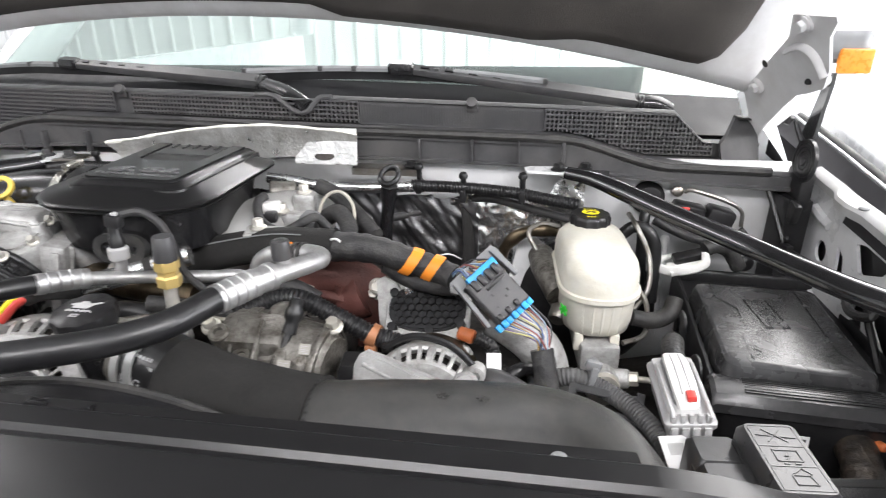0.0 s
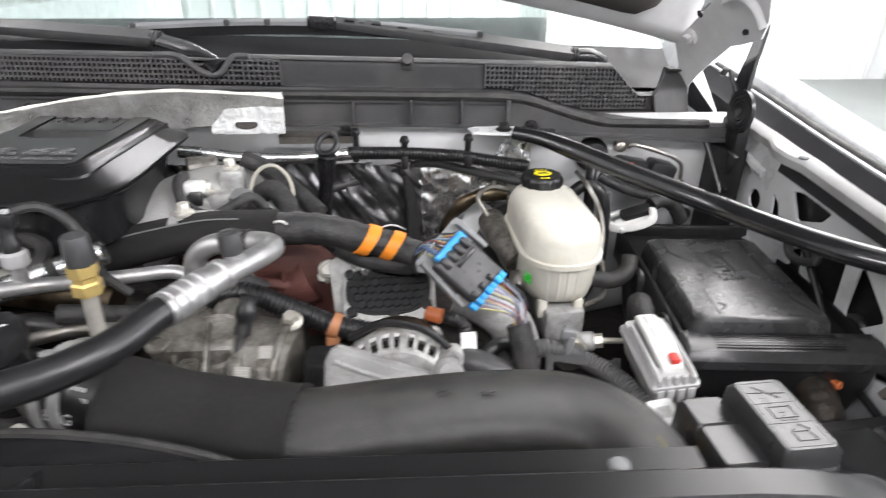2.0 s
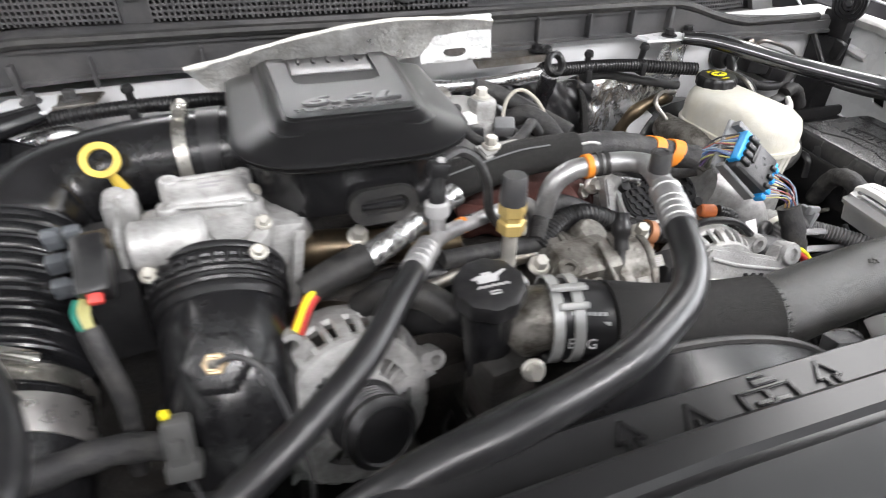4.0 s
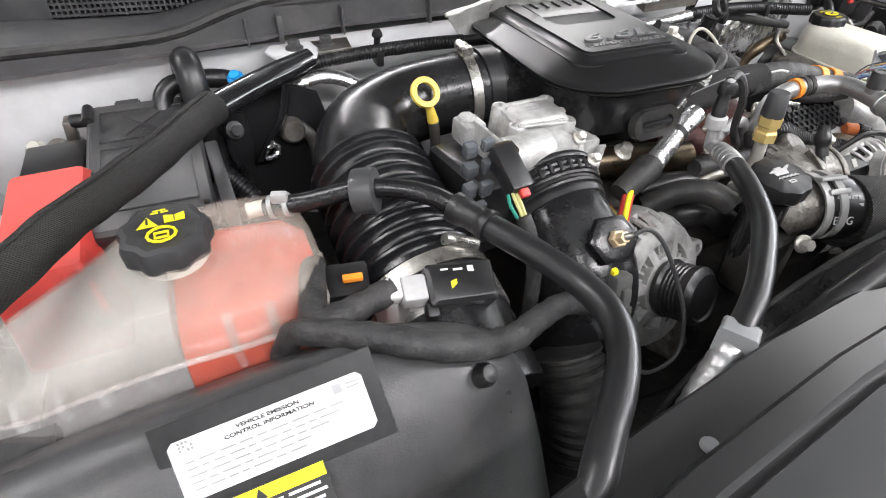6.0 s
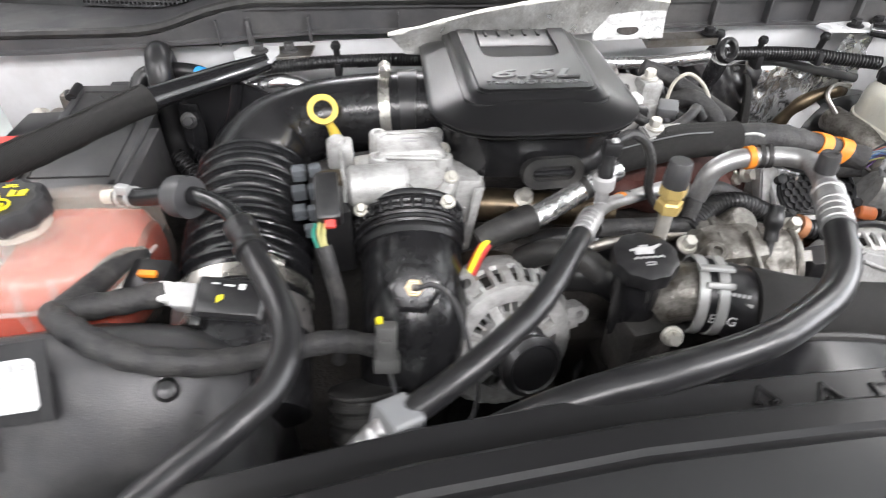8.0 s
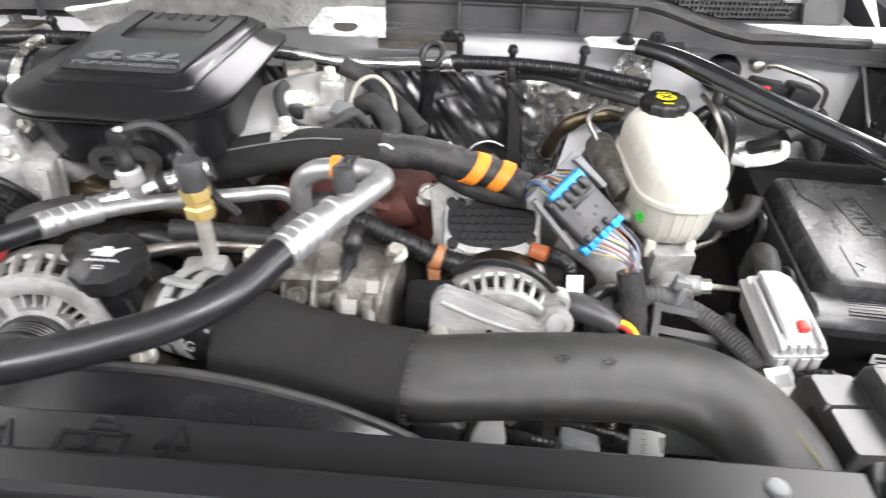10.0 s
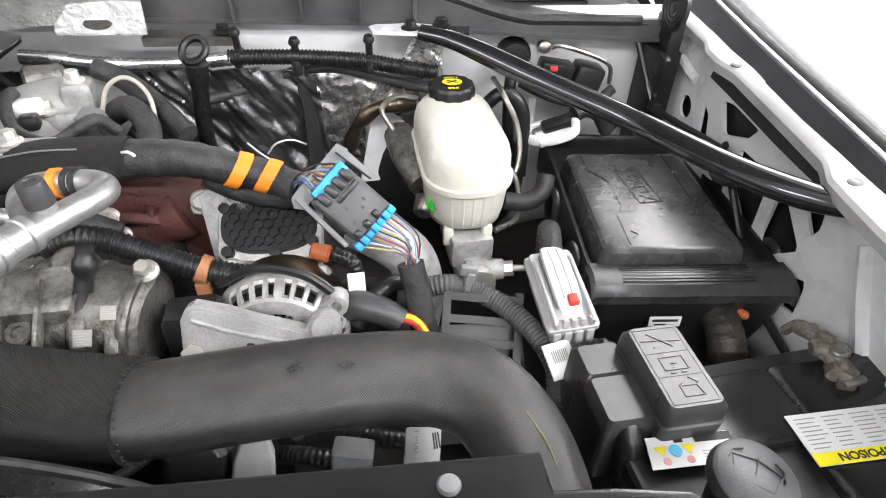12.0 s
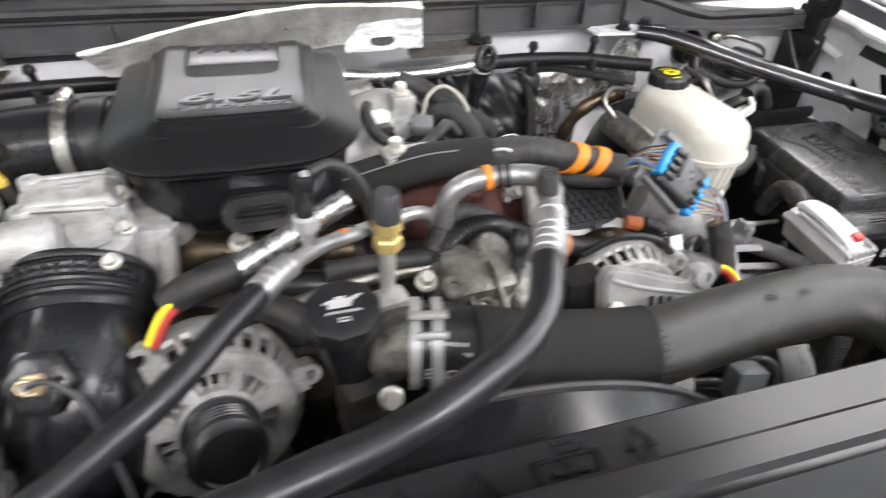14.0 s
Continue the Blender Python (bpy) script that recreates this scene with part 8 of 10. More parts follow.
# power cable with the red and yellow core
pc = thing("power_cable", "grey booted cable with a red and yellow insulated wire", "cable", (0.12, 0.60, 1.0))
bm = B()
tube(bm, [(0.072, 0.612, 1.085), (0.090, 0.605, 1.092), (0.112, 0.596, 1.090), (0.128, 0.590, 1.082)], 0.0145, 14, 0.005, lambda s, m: 1.1 - 0.25 * s)
part("rubber_boot", bm, DGREY, pc, "dark grey rubber boot")
bm = B()
tube(bm, [(0.124, 0.592, 1.086), (0.140, 0.588, 1.084), (0.152, 0.575, 1.068), (0.155, 0.56, 1.04)], 0.0055, 12, 0.004)
w = part("red_wire", bm, RED, pc, "red insulated wire")
bm = B()
tube(bm, [(0.124, 0.5895, 1.0905), (0.141, 0.5855, 1.0885), (0.154, 0.5725, 1.0715), (0.157, 0.5575, 1.043)], 0.0024, 8, 0.004)
part("yellow_stripe", bm, YPRINT, w)
bm = B()
box(bm, (0.070, 0.605, 1.085), (0.022, 0.02, 0.022), (0, 20, 10), 0.004)
part("terminal_lug", bm, ZINC, pc)
bm = B()
plate(bm, [(-0.008, -0.010), (0.008, -0.010), (0.008, 0.010), (-0.008, 0.010)], 0.0008, face_frame((0.088, 0.616, 1.110), (1, 0.1, 0), (0, 0.5, 0.85)))
part("white_flag", bm, LABEL, pc, "white cable flag")
bm = B()
corrugated(bm, [(0.075, 0.59, 1.06), (0.11, 0.575, 1.055), (0.13, 0.56, 1.03), (0.135, 0.55, 0.98)], 0.009, 0.005)
part("corrugated_sleeve", bm, BLACK, pc)

# grey corrugated cable below the master cylinder, tied up
mcab = thing("battery_cable", "dark grey corrugated cable with a white printed tag", "cable", (0.22, 0.58, 1.0))
bm = B()
corrugated(bm, [(0.140, 0.62, 1.05), (0.150, 0.632, 1.078), (0.177, 0.632, 1.088), (0.207, 0.63, 1.077), (0.235, 0.605, 1.074), (0.255, 0.57, 1.072), (0.266, 0.535, 1.062), (0.262, 0.51, 1.03), (0.258, 0.50, 0.98)], 0.0105, 0.0042, 0.09, 16)
part("corrugated_tube", bm, mat("greyed_conduit", (0.062, 0.062, 0.063), 0.55, bump=0.4, dirt=(0.10, 0.096, 0.09), dirt_amount=0.4, dirt_scale=60), mcab)
bm = B()
box(bm, (0.196, 0.636, 1.092), (0.009, 0.026, 0.028), (0, 12, 0), 0.003)
box(bm, (0.196, 0.63, 1.106), (0.018, 0.008, 0.012), (0, 12, 0), 0.003)
part("cable_clip", bm, GREY, mcab, "pale grey cable clip")
TM = face_frame((0.2660, 0.531, 1.082), (0.9, 0.35, -0.15), (-0.30, 0.80, 0.52))
bm = B()
plate(bm, [(-0.015, -0.016), (0.015, -0.016), (0.015, 0.016), (-0.015, 0.016)], 0.0012, TM)
tg = part("paper_tag", bm, LABEL, mcab, "white tag with a bar code")
bm = B()
bars(bm, TM @ pose(0, 0, 0.0012), [(-0.008 + 0.0022 * k, -0.002, 0.0012, 0.011) for k in range(8)])
part("bar_code", bm, GREYINK, tg)

# slotted black bracket, lower loom and clips under the hose
br = thing("slotted_bracket", "black slotted plastic bracket below the cables", "bracket", (0.2, 0.55, 0.98))
SM = face_frame((0.205, 0.586, 1.052), (1, -0.1, -0.1), (0.05, 0.75, 0.62))
each("bracket_slat", BLACK, br, lambda bm, k: plate(bm, [(-0.04, -0.05 + 0.022 * k), (0.04, -0.05 + 0.022 * k), (0.04, -0.042 + 0.022 * k), (-0.04, -0.042 + 0.022 * k)], 0.004, SM, 0.001), range(5))
each("bracket_rail", BLACK, br, lambda bm, x: plate(bm, [(x, -0.055), (x + 0.008, -0.055), (x + 0.008, 0.05), (x, 0.05)], 0.0045, SM, 0.001), (-0.04, 0.032))
bm = B()
skin(bm, [[(x, y, z) for y, z in ((0.57, 1.018), (0.61, 1.052), (0.63, 1.03), (0.61, 0.95), (0.54, 0.95))] for x in (0.160, 0.250)])
part("bracket_back", bm, BLACK, br)

lw = thing("lower_loom", "black corrugated loom with a printed white sleeve", "wiring loom", (0.14, 0.44, 1.0))
bm = B()
corrugated(bm, [(0.130, 0.51, 1.10), (0.140, 0.485, 1.082), (0.138, 0.46, 1.066), (0.130, 0.43, 1.045)], 0.0115, 0.005)
part("corrugated_tube", bm, BLACK, lw)
bm = B()
tube(bm, [(0.140, 0.476, 1.076), (0.138, 0.462, 1.068), (0.135, 0.448, 1.058)], 0.0140, 16, 0.004)
sl = part("printed_sleeve", bm, LABEL, lw, "white printed sleeve")
bm = B()
bars(bm, face_frame((0.146, 0.461, 1.0812), (1, 0.1, 0), (0.1, 0.8, 0.55)), [(-0.004 + 0.002 * k, -0.006, 0.001, 0.012) for k in range(5)])
part("bar_code", bm, INK, sl)
words("sleeve_words", "M-00", 0.008, face_frame((0.134, 0.461, 1.0822), (-0.1, -0.9, -0.5), (1, 0, 0)), GREYINK, sl)

for nm, lb, mt, secs, m in (
        ("relay_cover", "black rounded relay cover under the hose", BLACK, [(-0.03, 0.026, 0.014, 0.01), (0.004, 0.025, 0.014, 0.01), (0.010, 0.018, 0.010, 0.008)], pose(-0.036, 0.476, 1.068, -20, 8, 6)),
        ("wiring_clip", "off-white wiring clip under the hose", WHITE, [(-0.03, 0.017, 0.009, 0.003), (0.008, 0.016, 0.009, 0.003), (0.011, 0.013, 0.006, 0.003)], pose(-0.016, 0.484, 1.066, -20, -6, -8)),
        ("cable_clip", "pale grey wedge-shaped cable clip under the hose", mat("clip_grey_plastic", (0.34, 0.34, 0.33), 0.45), [(-0.03, 0.017, 0.008, 0.003), (0.0, 0.015, 0.008, 0.003), (0.016, 0.010, 0.006, 0.003)], pose(0.008, 0.470, 1.068, -24, 10, 4)),
        ("plug_housing", "pale grey plug housing under the hose", GREY, [(-0.03, 0.016, 0.011, 0.003), (0.004, 0.016, 0.011, 0.003), (0.007, 0.011, 0.008, 0.003)], pose(0.084, 0.466, 1.068, -15, 6, -8))):
    bm = B()
    loft(bm, secs, m)
    foot = m @ Vector((0, 0, -0.03))
    simple(nm, lb, "clip", bm, mt, tuple(foot))
for dx, dy, dz in ((-0.055, 0.500, 1.03), (0.045, 0.500, 1.02), (0.105, 0.505, 1.03)):
    bm = B()
    corrugated(bm, [(dx - 0.03, dy, dz), (dx, dy - 0.015, dz + 0.016), (dx + 0.035, dy - 0.02, dz + 0.006), (dx + 0.05, dy - 0.03, dz - 0.04)], 0.008, 0.005)
    simple("corrugated_loom", "black corrugated loom beneath the charge hose", "wiring loom", bm, BLACK, (dx, dy, dz - 0.04))

# coolant and vacuum hoses in the gaps between the big parts
GAPS = [([(-0.345, 0.60, 1.10), (-0.325, 0.575, 1.125), (-0.30, 0.56, 1.13), (-0.275, 0.555, 1.11)], 0.017, RUBBER, "coolant_hose", "short black coolant hose beside the alternator", "hose"),
        ([(-0.235, 0.54, 1.10), (-0.225, 0.53, 1.125), (-0.205, 0.53, 1.13), (-0.19, 0.535, 1.11)], 0.006, STEEL, "oil_pipe", "thin steel oil pipe behind the thermostat", "pipe"),
        ([(-0.43, 0.58, 1.10), (-0.445, 0.55, 1.12), (-0.445, 0.52, 1.11), (-0.44, 0.50, 1.06)], 0.007, TAPE, "sensor_lead", "black taped sensor lead beside the alternator", "cable"),
        ([(0.085, 0.60, 1.07), (0.11, 0.62, 1.095), (0.135, 0.635, 1.09), (0.15, 0.64, 1.05)], 0.008, RUBBER, "vacuum_hose", "thin black vacuum hose below the connector block", "hose"),
        ([(-0.36, 0.615, 1.14), (-0.33, 0.605, 1.150), (-0.295, 0.60, 1.145), (-0.27, 0.60, 1.12)], 0.012, RUBBER, "coolant_hose", "black rubber hose below the bronze pipe", "hose")]
for pts, r, mt, nm, lb, ct in GAPS:
    bm = B()
    tube(bm, pts, r, 14, 0.006)
    simple(nm, lb, ct, bm, mt, pts[-1])

# greasy engine mass that the parts sit on, its near-black colour holding the bay's shade
eb = thing("engine_block", "greasy engine block filling the bottom of the bay, shade put into its dark colour", "engine", (-0.2, 0.70, 0.45))
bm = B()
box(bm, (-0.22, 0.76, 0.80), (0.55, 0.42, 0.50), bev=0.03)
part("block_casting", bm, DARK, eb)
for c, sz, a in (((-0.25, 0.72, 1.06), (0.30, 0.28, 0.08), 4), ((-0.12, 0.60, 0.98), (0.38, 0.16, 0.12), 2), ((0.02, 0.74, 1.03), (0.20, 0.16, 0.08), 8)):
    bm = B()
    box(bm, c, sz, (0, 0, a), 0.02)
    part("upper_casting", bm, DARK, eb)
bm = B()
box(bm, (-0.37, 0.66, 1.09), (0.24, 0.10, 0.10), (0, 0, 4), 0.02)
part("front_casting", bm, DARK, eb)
rnd = random.Random(11)


def lump(bm, k):
    x, y = rnd.uniform(-0.42, 0.05), rnd.uniform(0.50, 0.86)
    z = rnd.uniform(1.00, 1.085)
    if k % 3 == 0:
        cyl(bm, (x, y, z - 0.05), (x + rnd.uniform(-0.03, 0.03), y + rnd.uniform(-0.03, 0.03), z), rnd.uniform(0.008, 0.02), seg=14, bev=0.003)
    elif k % 3 == 1:
        box(bm, (x, y, z - 0.03), (rnd.uniform(0.02, 0.05), rnd.uniform(0.02, 0.05), 0.07), (rnd.uniform(-20, 20), rnd.uniform(-20, 20), rnd.uniform(0, 90)), 0.005)
    else:
        pts = [Vector((x, y, z - 0.02))]
        for q in range(3):
            pts.append(pts[-1] + Vector((rnd.uniform(-0.07, 0.07), rnd.uniform(-0.05, 0.05), rnd.uniform(-0.02, 0.01))))
        tube(bm, pts, rnd.uniform(0.004, 0.009), 8, 0.008)


# random lumps made up to fill the shaded gaps, most of them near-black
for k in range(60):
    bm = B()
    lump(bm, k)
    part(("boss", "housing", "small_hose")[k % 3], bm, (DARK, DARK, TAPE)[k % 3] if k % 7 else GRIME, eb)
bm = B()
tube(bm, [(-0.455, 0.668, 1.158), (-0.414, 0.660, 1.162), (-0.37, 0.652, 1.162), (-0.32, 0.648, 1.157), (-0.27, 0.645, 1.150)], 0.019, 16, 0.006)
part("bronze_pipe", bm, BRONZE, eb, "heat-stained bronze pipe")
bm = B()
tube(bm, [(-0.33, 0.585, 1.145), (-0.28, 0.595, 1.150), (-0.20, 0.60, 1.150)], 0.007, 10, 0.006)
part("steel_pipe", bm, STEEL, eb, "shiny steel pipe")
bm = B()
tube(bm, [(-0.270, 0.648, 1.205), (-0.295, 0.638, 1.199), (-0.320, 0.625, 1.193), (-0.346, 0.611, 1.188), (-0.384, 0.590, 1.184)], 0.0120, 16, 0.003, lambda s, m: 1 + 0.03 * math.sin(m * 500) + 0.02 * math.sin(m * 1270))
part("foil_tube", bm, FOIL, eb, "silver foil-wrapped tube")
bm = B()
tube(bm, [(-0.374, 0.596, 1.185), (-0.394, 0.585, 1.187), (-0.412, 0.577, 1.186), (-0.428, 0.572, 1.180)], 0.0150, 14, 0.005, lambda s, m: 1.06 - 0.25 * s)
part("rubber_boot", bm, MATTE, eb, "dark grey rubber boot")
bm = B()
tube(bm, [(-0.3075, 0.6318, 1.196), (-0.311, 0.630, 1.195), (-0.3145, 0.6282, 1.194)], 0.0130, 16, 0.002)
part("black_band", bm, MATTE, eb)
bm = B()
tube(bm, [(-0.414, 0.573, 1.182), (-0.426, 0.562, 1.179), (-0.440, 0.546, 1.162)], 0.006, 10, 0.004)
rw = part("red_wire", bm, RED, eb, "red wire with a yellow stripe")
bm = B()
tube(bm, [(-0.416, 0.569, 1.187), (-0.428, 0.558, 1.1835), (-0.442, 0.542, 1.166)], 0.0028, 8, 0.004)
part("yellow_stripe", bm, YPRINT, rw)
# ---------------------------------------------------------------- passenger's side of the engine bay
# intake duct: clamp, elbow, bellows, air meter
CLAMP = mat("stainless_clamp_band", (0.42, 0.41, 0.38), 0.28, 0.85, bump=0.5, bscale=300, dirt=(0.22, 0.20, 0.17), dirt_amount=0.5, dirt_scale=90)
du = thing("air_intake_duct", "black plastic intake elbow with a ribbed bellows and steel clamps", "air duct", (-0.62, 0.68, 1.1))
bm = B()
tube(bm, [(-0.445, 0.772, 1.222), (-0.49, 0.775, 1.222), (-0.545, 0.778, 1.220), (-0.600, 0.775, 1.214), (-0.640, 0.752, 1.205), (-0.656, 0.712, 1.194), (-0.657, 0.675, 1.185)], 0.045, 28, 0.008, lambda s, m: 1.0 + 0.28 * max(0, (s - 0.55) / 0.45))
part("elbow", bm, SATIN, du)
bm = B()
tube(bm, [(-0.475, 0.774, 1.222), (-0.486, 0.775, 1.222), (-0.497, 0.775, 1.222)], 0.0475, 28, 0.004)
part("rubber_cuff", bm, RUBBER, du)
for nm, a, b, r in (("hose_clamp", (-0.505, 0.7755, 1.222), (-0.517, 0.776, 1.2215), 0.0465), ("hose_clamp", (-0.654, 0.548, 1.150), (-0.653, 0.535, 1.146), 0.062)):
    bm = B()
    a, b = Vector(a), Vector(b)
    mm = basis(b - a)
    L = (b - a).length
    skin(bm, [[a + mm @ Vector((q * math.cos(2 * math.pi * i / 48), q * math.sin(2 * math.pi * i / 48), z)) for q, z in ((r - 0.001, 0), (r + 0.0005, 0), (r + 0.0005, L), (r - 0.001, L))] for i in range(49)], caps=False)
    cpart = part(nm, bm, CLAMP, du, "steel worm-drive clamp")
    top = (a + b) / 2 + (Vector((0, 0.006, r + 0.003)) if r < 0.05 else Vector((0.030, -0.005, r * 0.9)))
    bm = B()
    box(bm, top, (0.014, 0.022, 0.008) if r < 0.05 else (0.024, 0.013, 0.009), (0, 0 if r < 0.05 else 30, 0), 0.002)
    dd = Vector((0, 1, 0)) if r < 0.05 else Vector((1, 0, -0.5))
    cyl(bm, top - dd * 0.016, top + dd * 0.014, 0.0055, seg=12)
    part("clamp_screw", bm, CLAMP, cpart)
bp = [(-0.657, 0.690, 1.188), (-0.657, 0.66, 1.181), (-0.656, 0.62, 1.171), (-0.655, 0.585, 1.160), (-0.654, 0.548, 1.149)]
_P, _L = smooth_path(bp, 0.004)
bm = B()
tube(bm, bp, 0.060, 36, _L / 72, lambda s, m: (1.045, 1.03, 0.96, 0.925, 0.915, 0.915, 0.925, 0.96)[int(round(s * 72)) % 8])
part("bellows", bm, mat("bellows_rubber", (0.010, 0.010, 0.011), 0.24, var=0.05, bump=0.02, rough_var=0.02), du, "ribbed black rubber bellows")
bm = B()
tube(bm, [(-0.654, 0.552, 1.150), (-0.653, 0.53, 1.144), (-0.651, 0.49, 1.13), (-0.65, 0.44, 1.11)], 0.0605, 30, 0.008)
part("air_meter_tube", bm, SATIN, du)
bm = B()
tube(bm, [(-0.6535, 0.530, 1.1445), (-0.6525, 0.515, 1.139), (-0.652, 0.503, 1.135)], 0.0625, 30, 0.004)
part("metal_band", bm, mat("satin_steel_band", (0.62, 0.60, 0.58), 0.3, 0.9), du, "bright steel band")
MM = face_frame((-0.645, 0.493, 1.199), (1, -0.10, -0.12), (0.05, 0.85, 0.45))
bm = B()
loft(bm, [(-0.014, 0.028, 0.017, 0.003), (0.006, 0.028, 0.017, 0.003), (0.009, 0.025, 0.014, 0.003)], MM)
ms = part("air_meter_sensor", bm, BLACK, du, "black air flow sensor with a yellow dot")
bm = B()
plate(bm, [(-0.014, -0.006), (-0.009, -0.002), (-0.009, 0.002), (-0.014, 0.0)], 0.0006, MM @ pose(0.004, 0, 0.009))
part("yellow_dot", bm, YPRINT, ms)
bm = B()
bars(bm, MM @ pose(0, 0, 0.009), [(-0.006, 0.009, 0.008, 0.0018), (0.006, 0.007, 0.005, 0.005), (-0.016, 0.010, 0.006, 0.0015)])
part("sensor_print", bm, LABEL, ms)
bm = B()
box(bm, (0, 0, 0), (0.010, 0.012, 0.012), bev=0.002)
bm.transform(MM @ pose(-0.026, -0.018, -0.004))
part("sensor_ear", bm, BLACK, ms)
bm = B()
box(bm, (0, 0, 0), (0.020, 0.022, 0.020), bev=0.003)
bm.transform(MM @ pose(-0.038, 0.0, -0.003))
gp = part("grey_plug", bm, PALE, du, "pale grey plug")
bm = B()
box(bm, (0, 0, 0), (0.013, 0.018, 0.017), bev=0.003)
bm.transform(MM @ pose(-0.054, 0.002, -0.003))
part("white_latch", bm, WHITE, gp)

# dipstick ring of the engine oil
dr = thing("oil_dipstick", "yellow plastic oil dipstick ring", "dipstick", (-0.575, 0.73, 1.2))
bm = B()
c, mm = Vector((-0.580, 0.727, 1.252)), basis((0.15, -0.75, 0.62))
rings = []
for i in range(33):
    a = 2 * math.pi * i / 32
    rings.append([c + mm @ Vector((q * math.cos(a), q * math.sin(a), z)) for q, z in ((0.0105, -0.0022), (0.0165, -0.0022), (0.0165, 0.0022), (0.0105, 0.0022))])
skin(bm, rings, caps=False)
part("finger_ring", bm, YELLOW, dr)
bm = B()
tube(bm, [(-0.577, 0.7275, 1.238), (-0.573, 0.729, 1.228), (-0.570, 0.730, 1.216)], 0.005, 10, 0.003, lambda s, m: 0.8 + 0.5 * s)
part("ring_stem", bm, YELLOW, dr)
bm = B()
tube(bm, [(-0.570, 0.730, 1.219), (-0.566, 0.732, 1.18), (-0.56, 0.735, 1.05)], 0.006, 10, 0.02)
part("dipstick_tube", bm, STEEL, dr)

# throttle body
tbd = thing("throttle_body", "cast aluminium throttle body with black connectors", "throttle body", (-0.5, 0.67, 1.1))
bm = B()
TB = pose(-0.505, 0.668, 1.2, 3, 3, 6) @ pose(0, 0, -1.2)
loft(bm, [(1.12, 0.050, 0.040, 0.01), (1.18, 0.052, 0.042, 0.01, 0, -0.010), (1.208, 0.050, 0.042, 0.012, 0, -0.020), (1.216, 0.047, 0.039, 0.012, 0, -0.020), (1.219, 0.043, 0.035, 0.012, 0, -0.020)], TB, 6)
casting = part("casting", bm, CAST, tbd)
bm = B()
loft(bm, [(1.205, 0.037, 0.023, 0.007), (1.242, 0.035, 0.021, 0.007), (1.248, 0.031, 0.017, 0.007), (1.2495, 0.027, 0.013, 0.005)], TB @ pose(0.011, -0.012, 0), 6)
part("upper_block", bm, CAST, tbd)
bm = B()
cyl(bm, TB @ Vector((-0.054, -0.052, 1.228)), TB @ Vector((0.004, -0.054, 1.229)), 0.020, 0.020, 26, 0.004)
part("motor_barrel", bm, CAST, tbd, "round cast motor barrel")
bm = B()
lathe(bm, [(0.033, -0.03), (0.033, 0.002), (0.031, 0.005), (0.026, 0.006), (0.0255, 0.0045), (0.020, 0.0045), (0.0195, 0.007), (0.006, 0.008)], TB @ Vector((0.024, -0.038, 1.222)), (0.05, -0.45, 1), 36)
part("bearing_cover", bm, CAST, tbd, "round cast bearing cover")
each("casting_rib", CAST, tbd, lambda bm, p: box(bm, TB @ Vector(p[:3]), p[3:], (3, 3, 6), 0.0012), [(-0.020, -0.030, 1.2385, 0.003, 0.040, 0.004), (0.048, -0.020, 1.228, 0.004, 0.05, 0.012), (0.010, -0.031, 1.243, 0.056, 0.003, 0.004)])
bm = B()
cyl(bm, (-0.498, 0.640, 1.150), (-0.4965, 0.612, 1.168), 0.050, 0.048, 30, 0.003)
part("outlet_flange", bm, CAST, tbd)
each("casting_bolt", ZINC, tbd, lambda bm, p: bolt(bm, p, (0.1, -0.6, 0.8), 0.0048, 0.006), [(-0.540, 0.592, 1.212), (-0.457, 0.588, 1.218), (-0.450, 0.625, 1.222), (-0.455, 0.66, 1.234)])
for px, py, pz in ((-0.018, 0.006, 1.249), (0.041, 0.006, 1.247), (-0.022, -0.030, 1.245), (0.044, -0.030, 1.240)):
    bm = B()
    lathe(bm, [(0.0095, -0.030), (0.0088, 0.0), (0.0075, 0.002), (0.0045, 0.002), (0.004, -0.001)], TB @ Vector((px, py, pz)), (0.05, -0.05, 1), 16)
    part("casting_boss", bm, CAST, tbd)
for pts in ([(-0.016, 0.006, 1.2490), (0.038, 0.006, 1.2490)], [(-0.019, 0.004, 1.2490), (-0.021, -0.026, 1.246)], [(0.042, 0.002, 1.246), (0.046, -0.02, 1.238), (0.050, -0.04, 1.226)], [(-0.020, -0.031, 1.245), (0.0, -0.034, 1.2455), (0.040, -0.032, 1.240)],
            [(0.054, -0.010, 1.215), (0.052, -0.045, 1.214), (0.030, -0.066, 1.214), (-0.02, -0.066, 1.212)]):
    bm = B()
    tube(bm, [TB @ Vector(p) for p in (pts if len(pts) > 2 else [pts[0], tuple((a + b) / 2 for a, b in zip(*pts)), pts[1]])], 0.0026, 8, 0.005)
    part("casting_rib", bm, CAST, tbd)
for k in range(4):
    bm = B()
    box(bm, TB @ Vector((0.036 + 0.006 * k, -0.030 - 0.006 * k, 1.218 - 0.010 * k)), (0.026, 0.0022, 0.014), (3, 12, -28), 0.0008)
    part("casting_rib", bm, CAST, tbd)
bm = B()
bars(bm, TB @ pose(0.016, -0.008, 1.2496), [(-0.012, 0, 0.022, 0.003), (-0.012, -0.006, 0.016, 0.003)])
part("cast_code", bm, GREYINK, tbd)
bm = B()
loft(bm, [(1.15, 0.017, 0.048, 0.004), (1.222, 0.018, 0.049, 0.004), (1.227, 0.014, 0.042, 0.004)], pose(-0.573, 0.630, -0.006, 0, 0, 8))
part("motor_cover", bm, BLACK, tbd, "black motor and connector housing")
bm = B()
box(bm, (-0.560, 0.660, 1.236), (0.026, 0.028, 0.024), (2, 3, 6), 0.004)
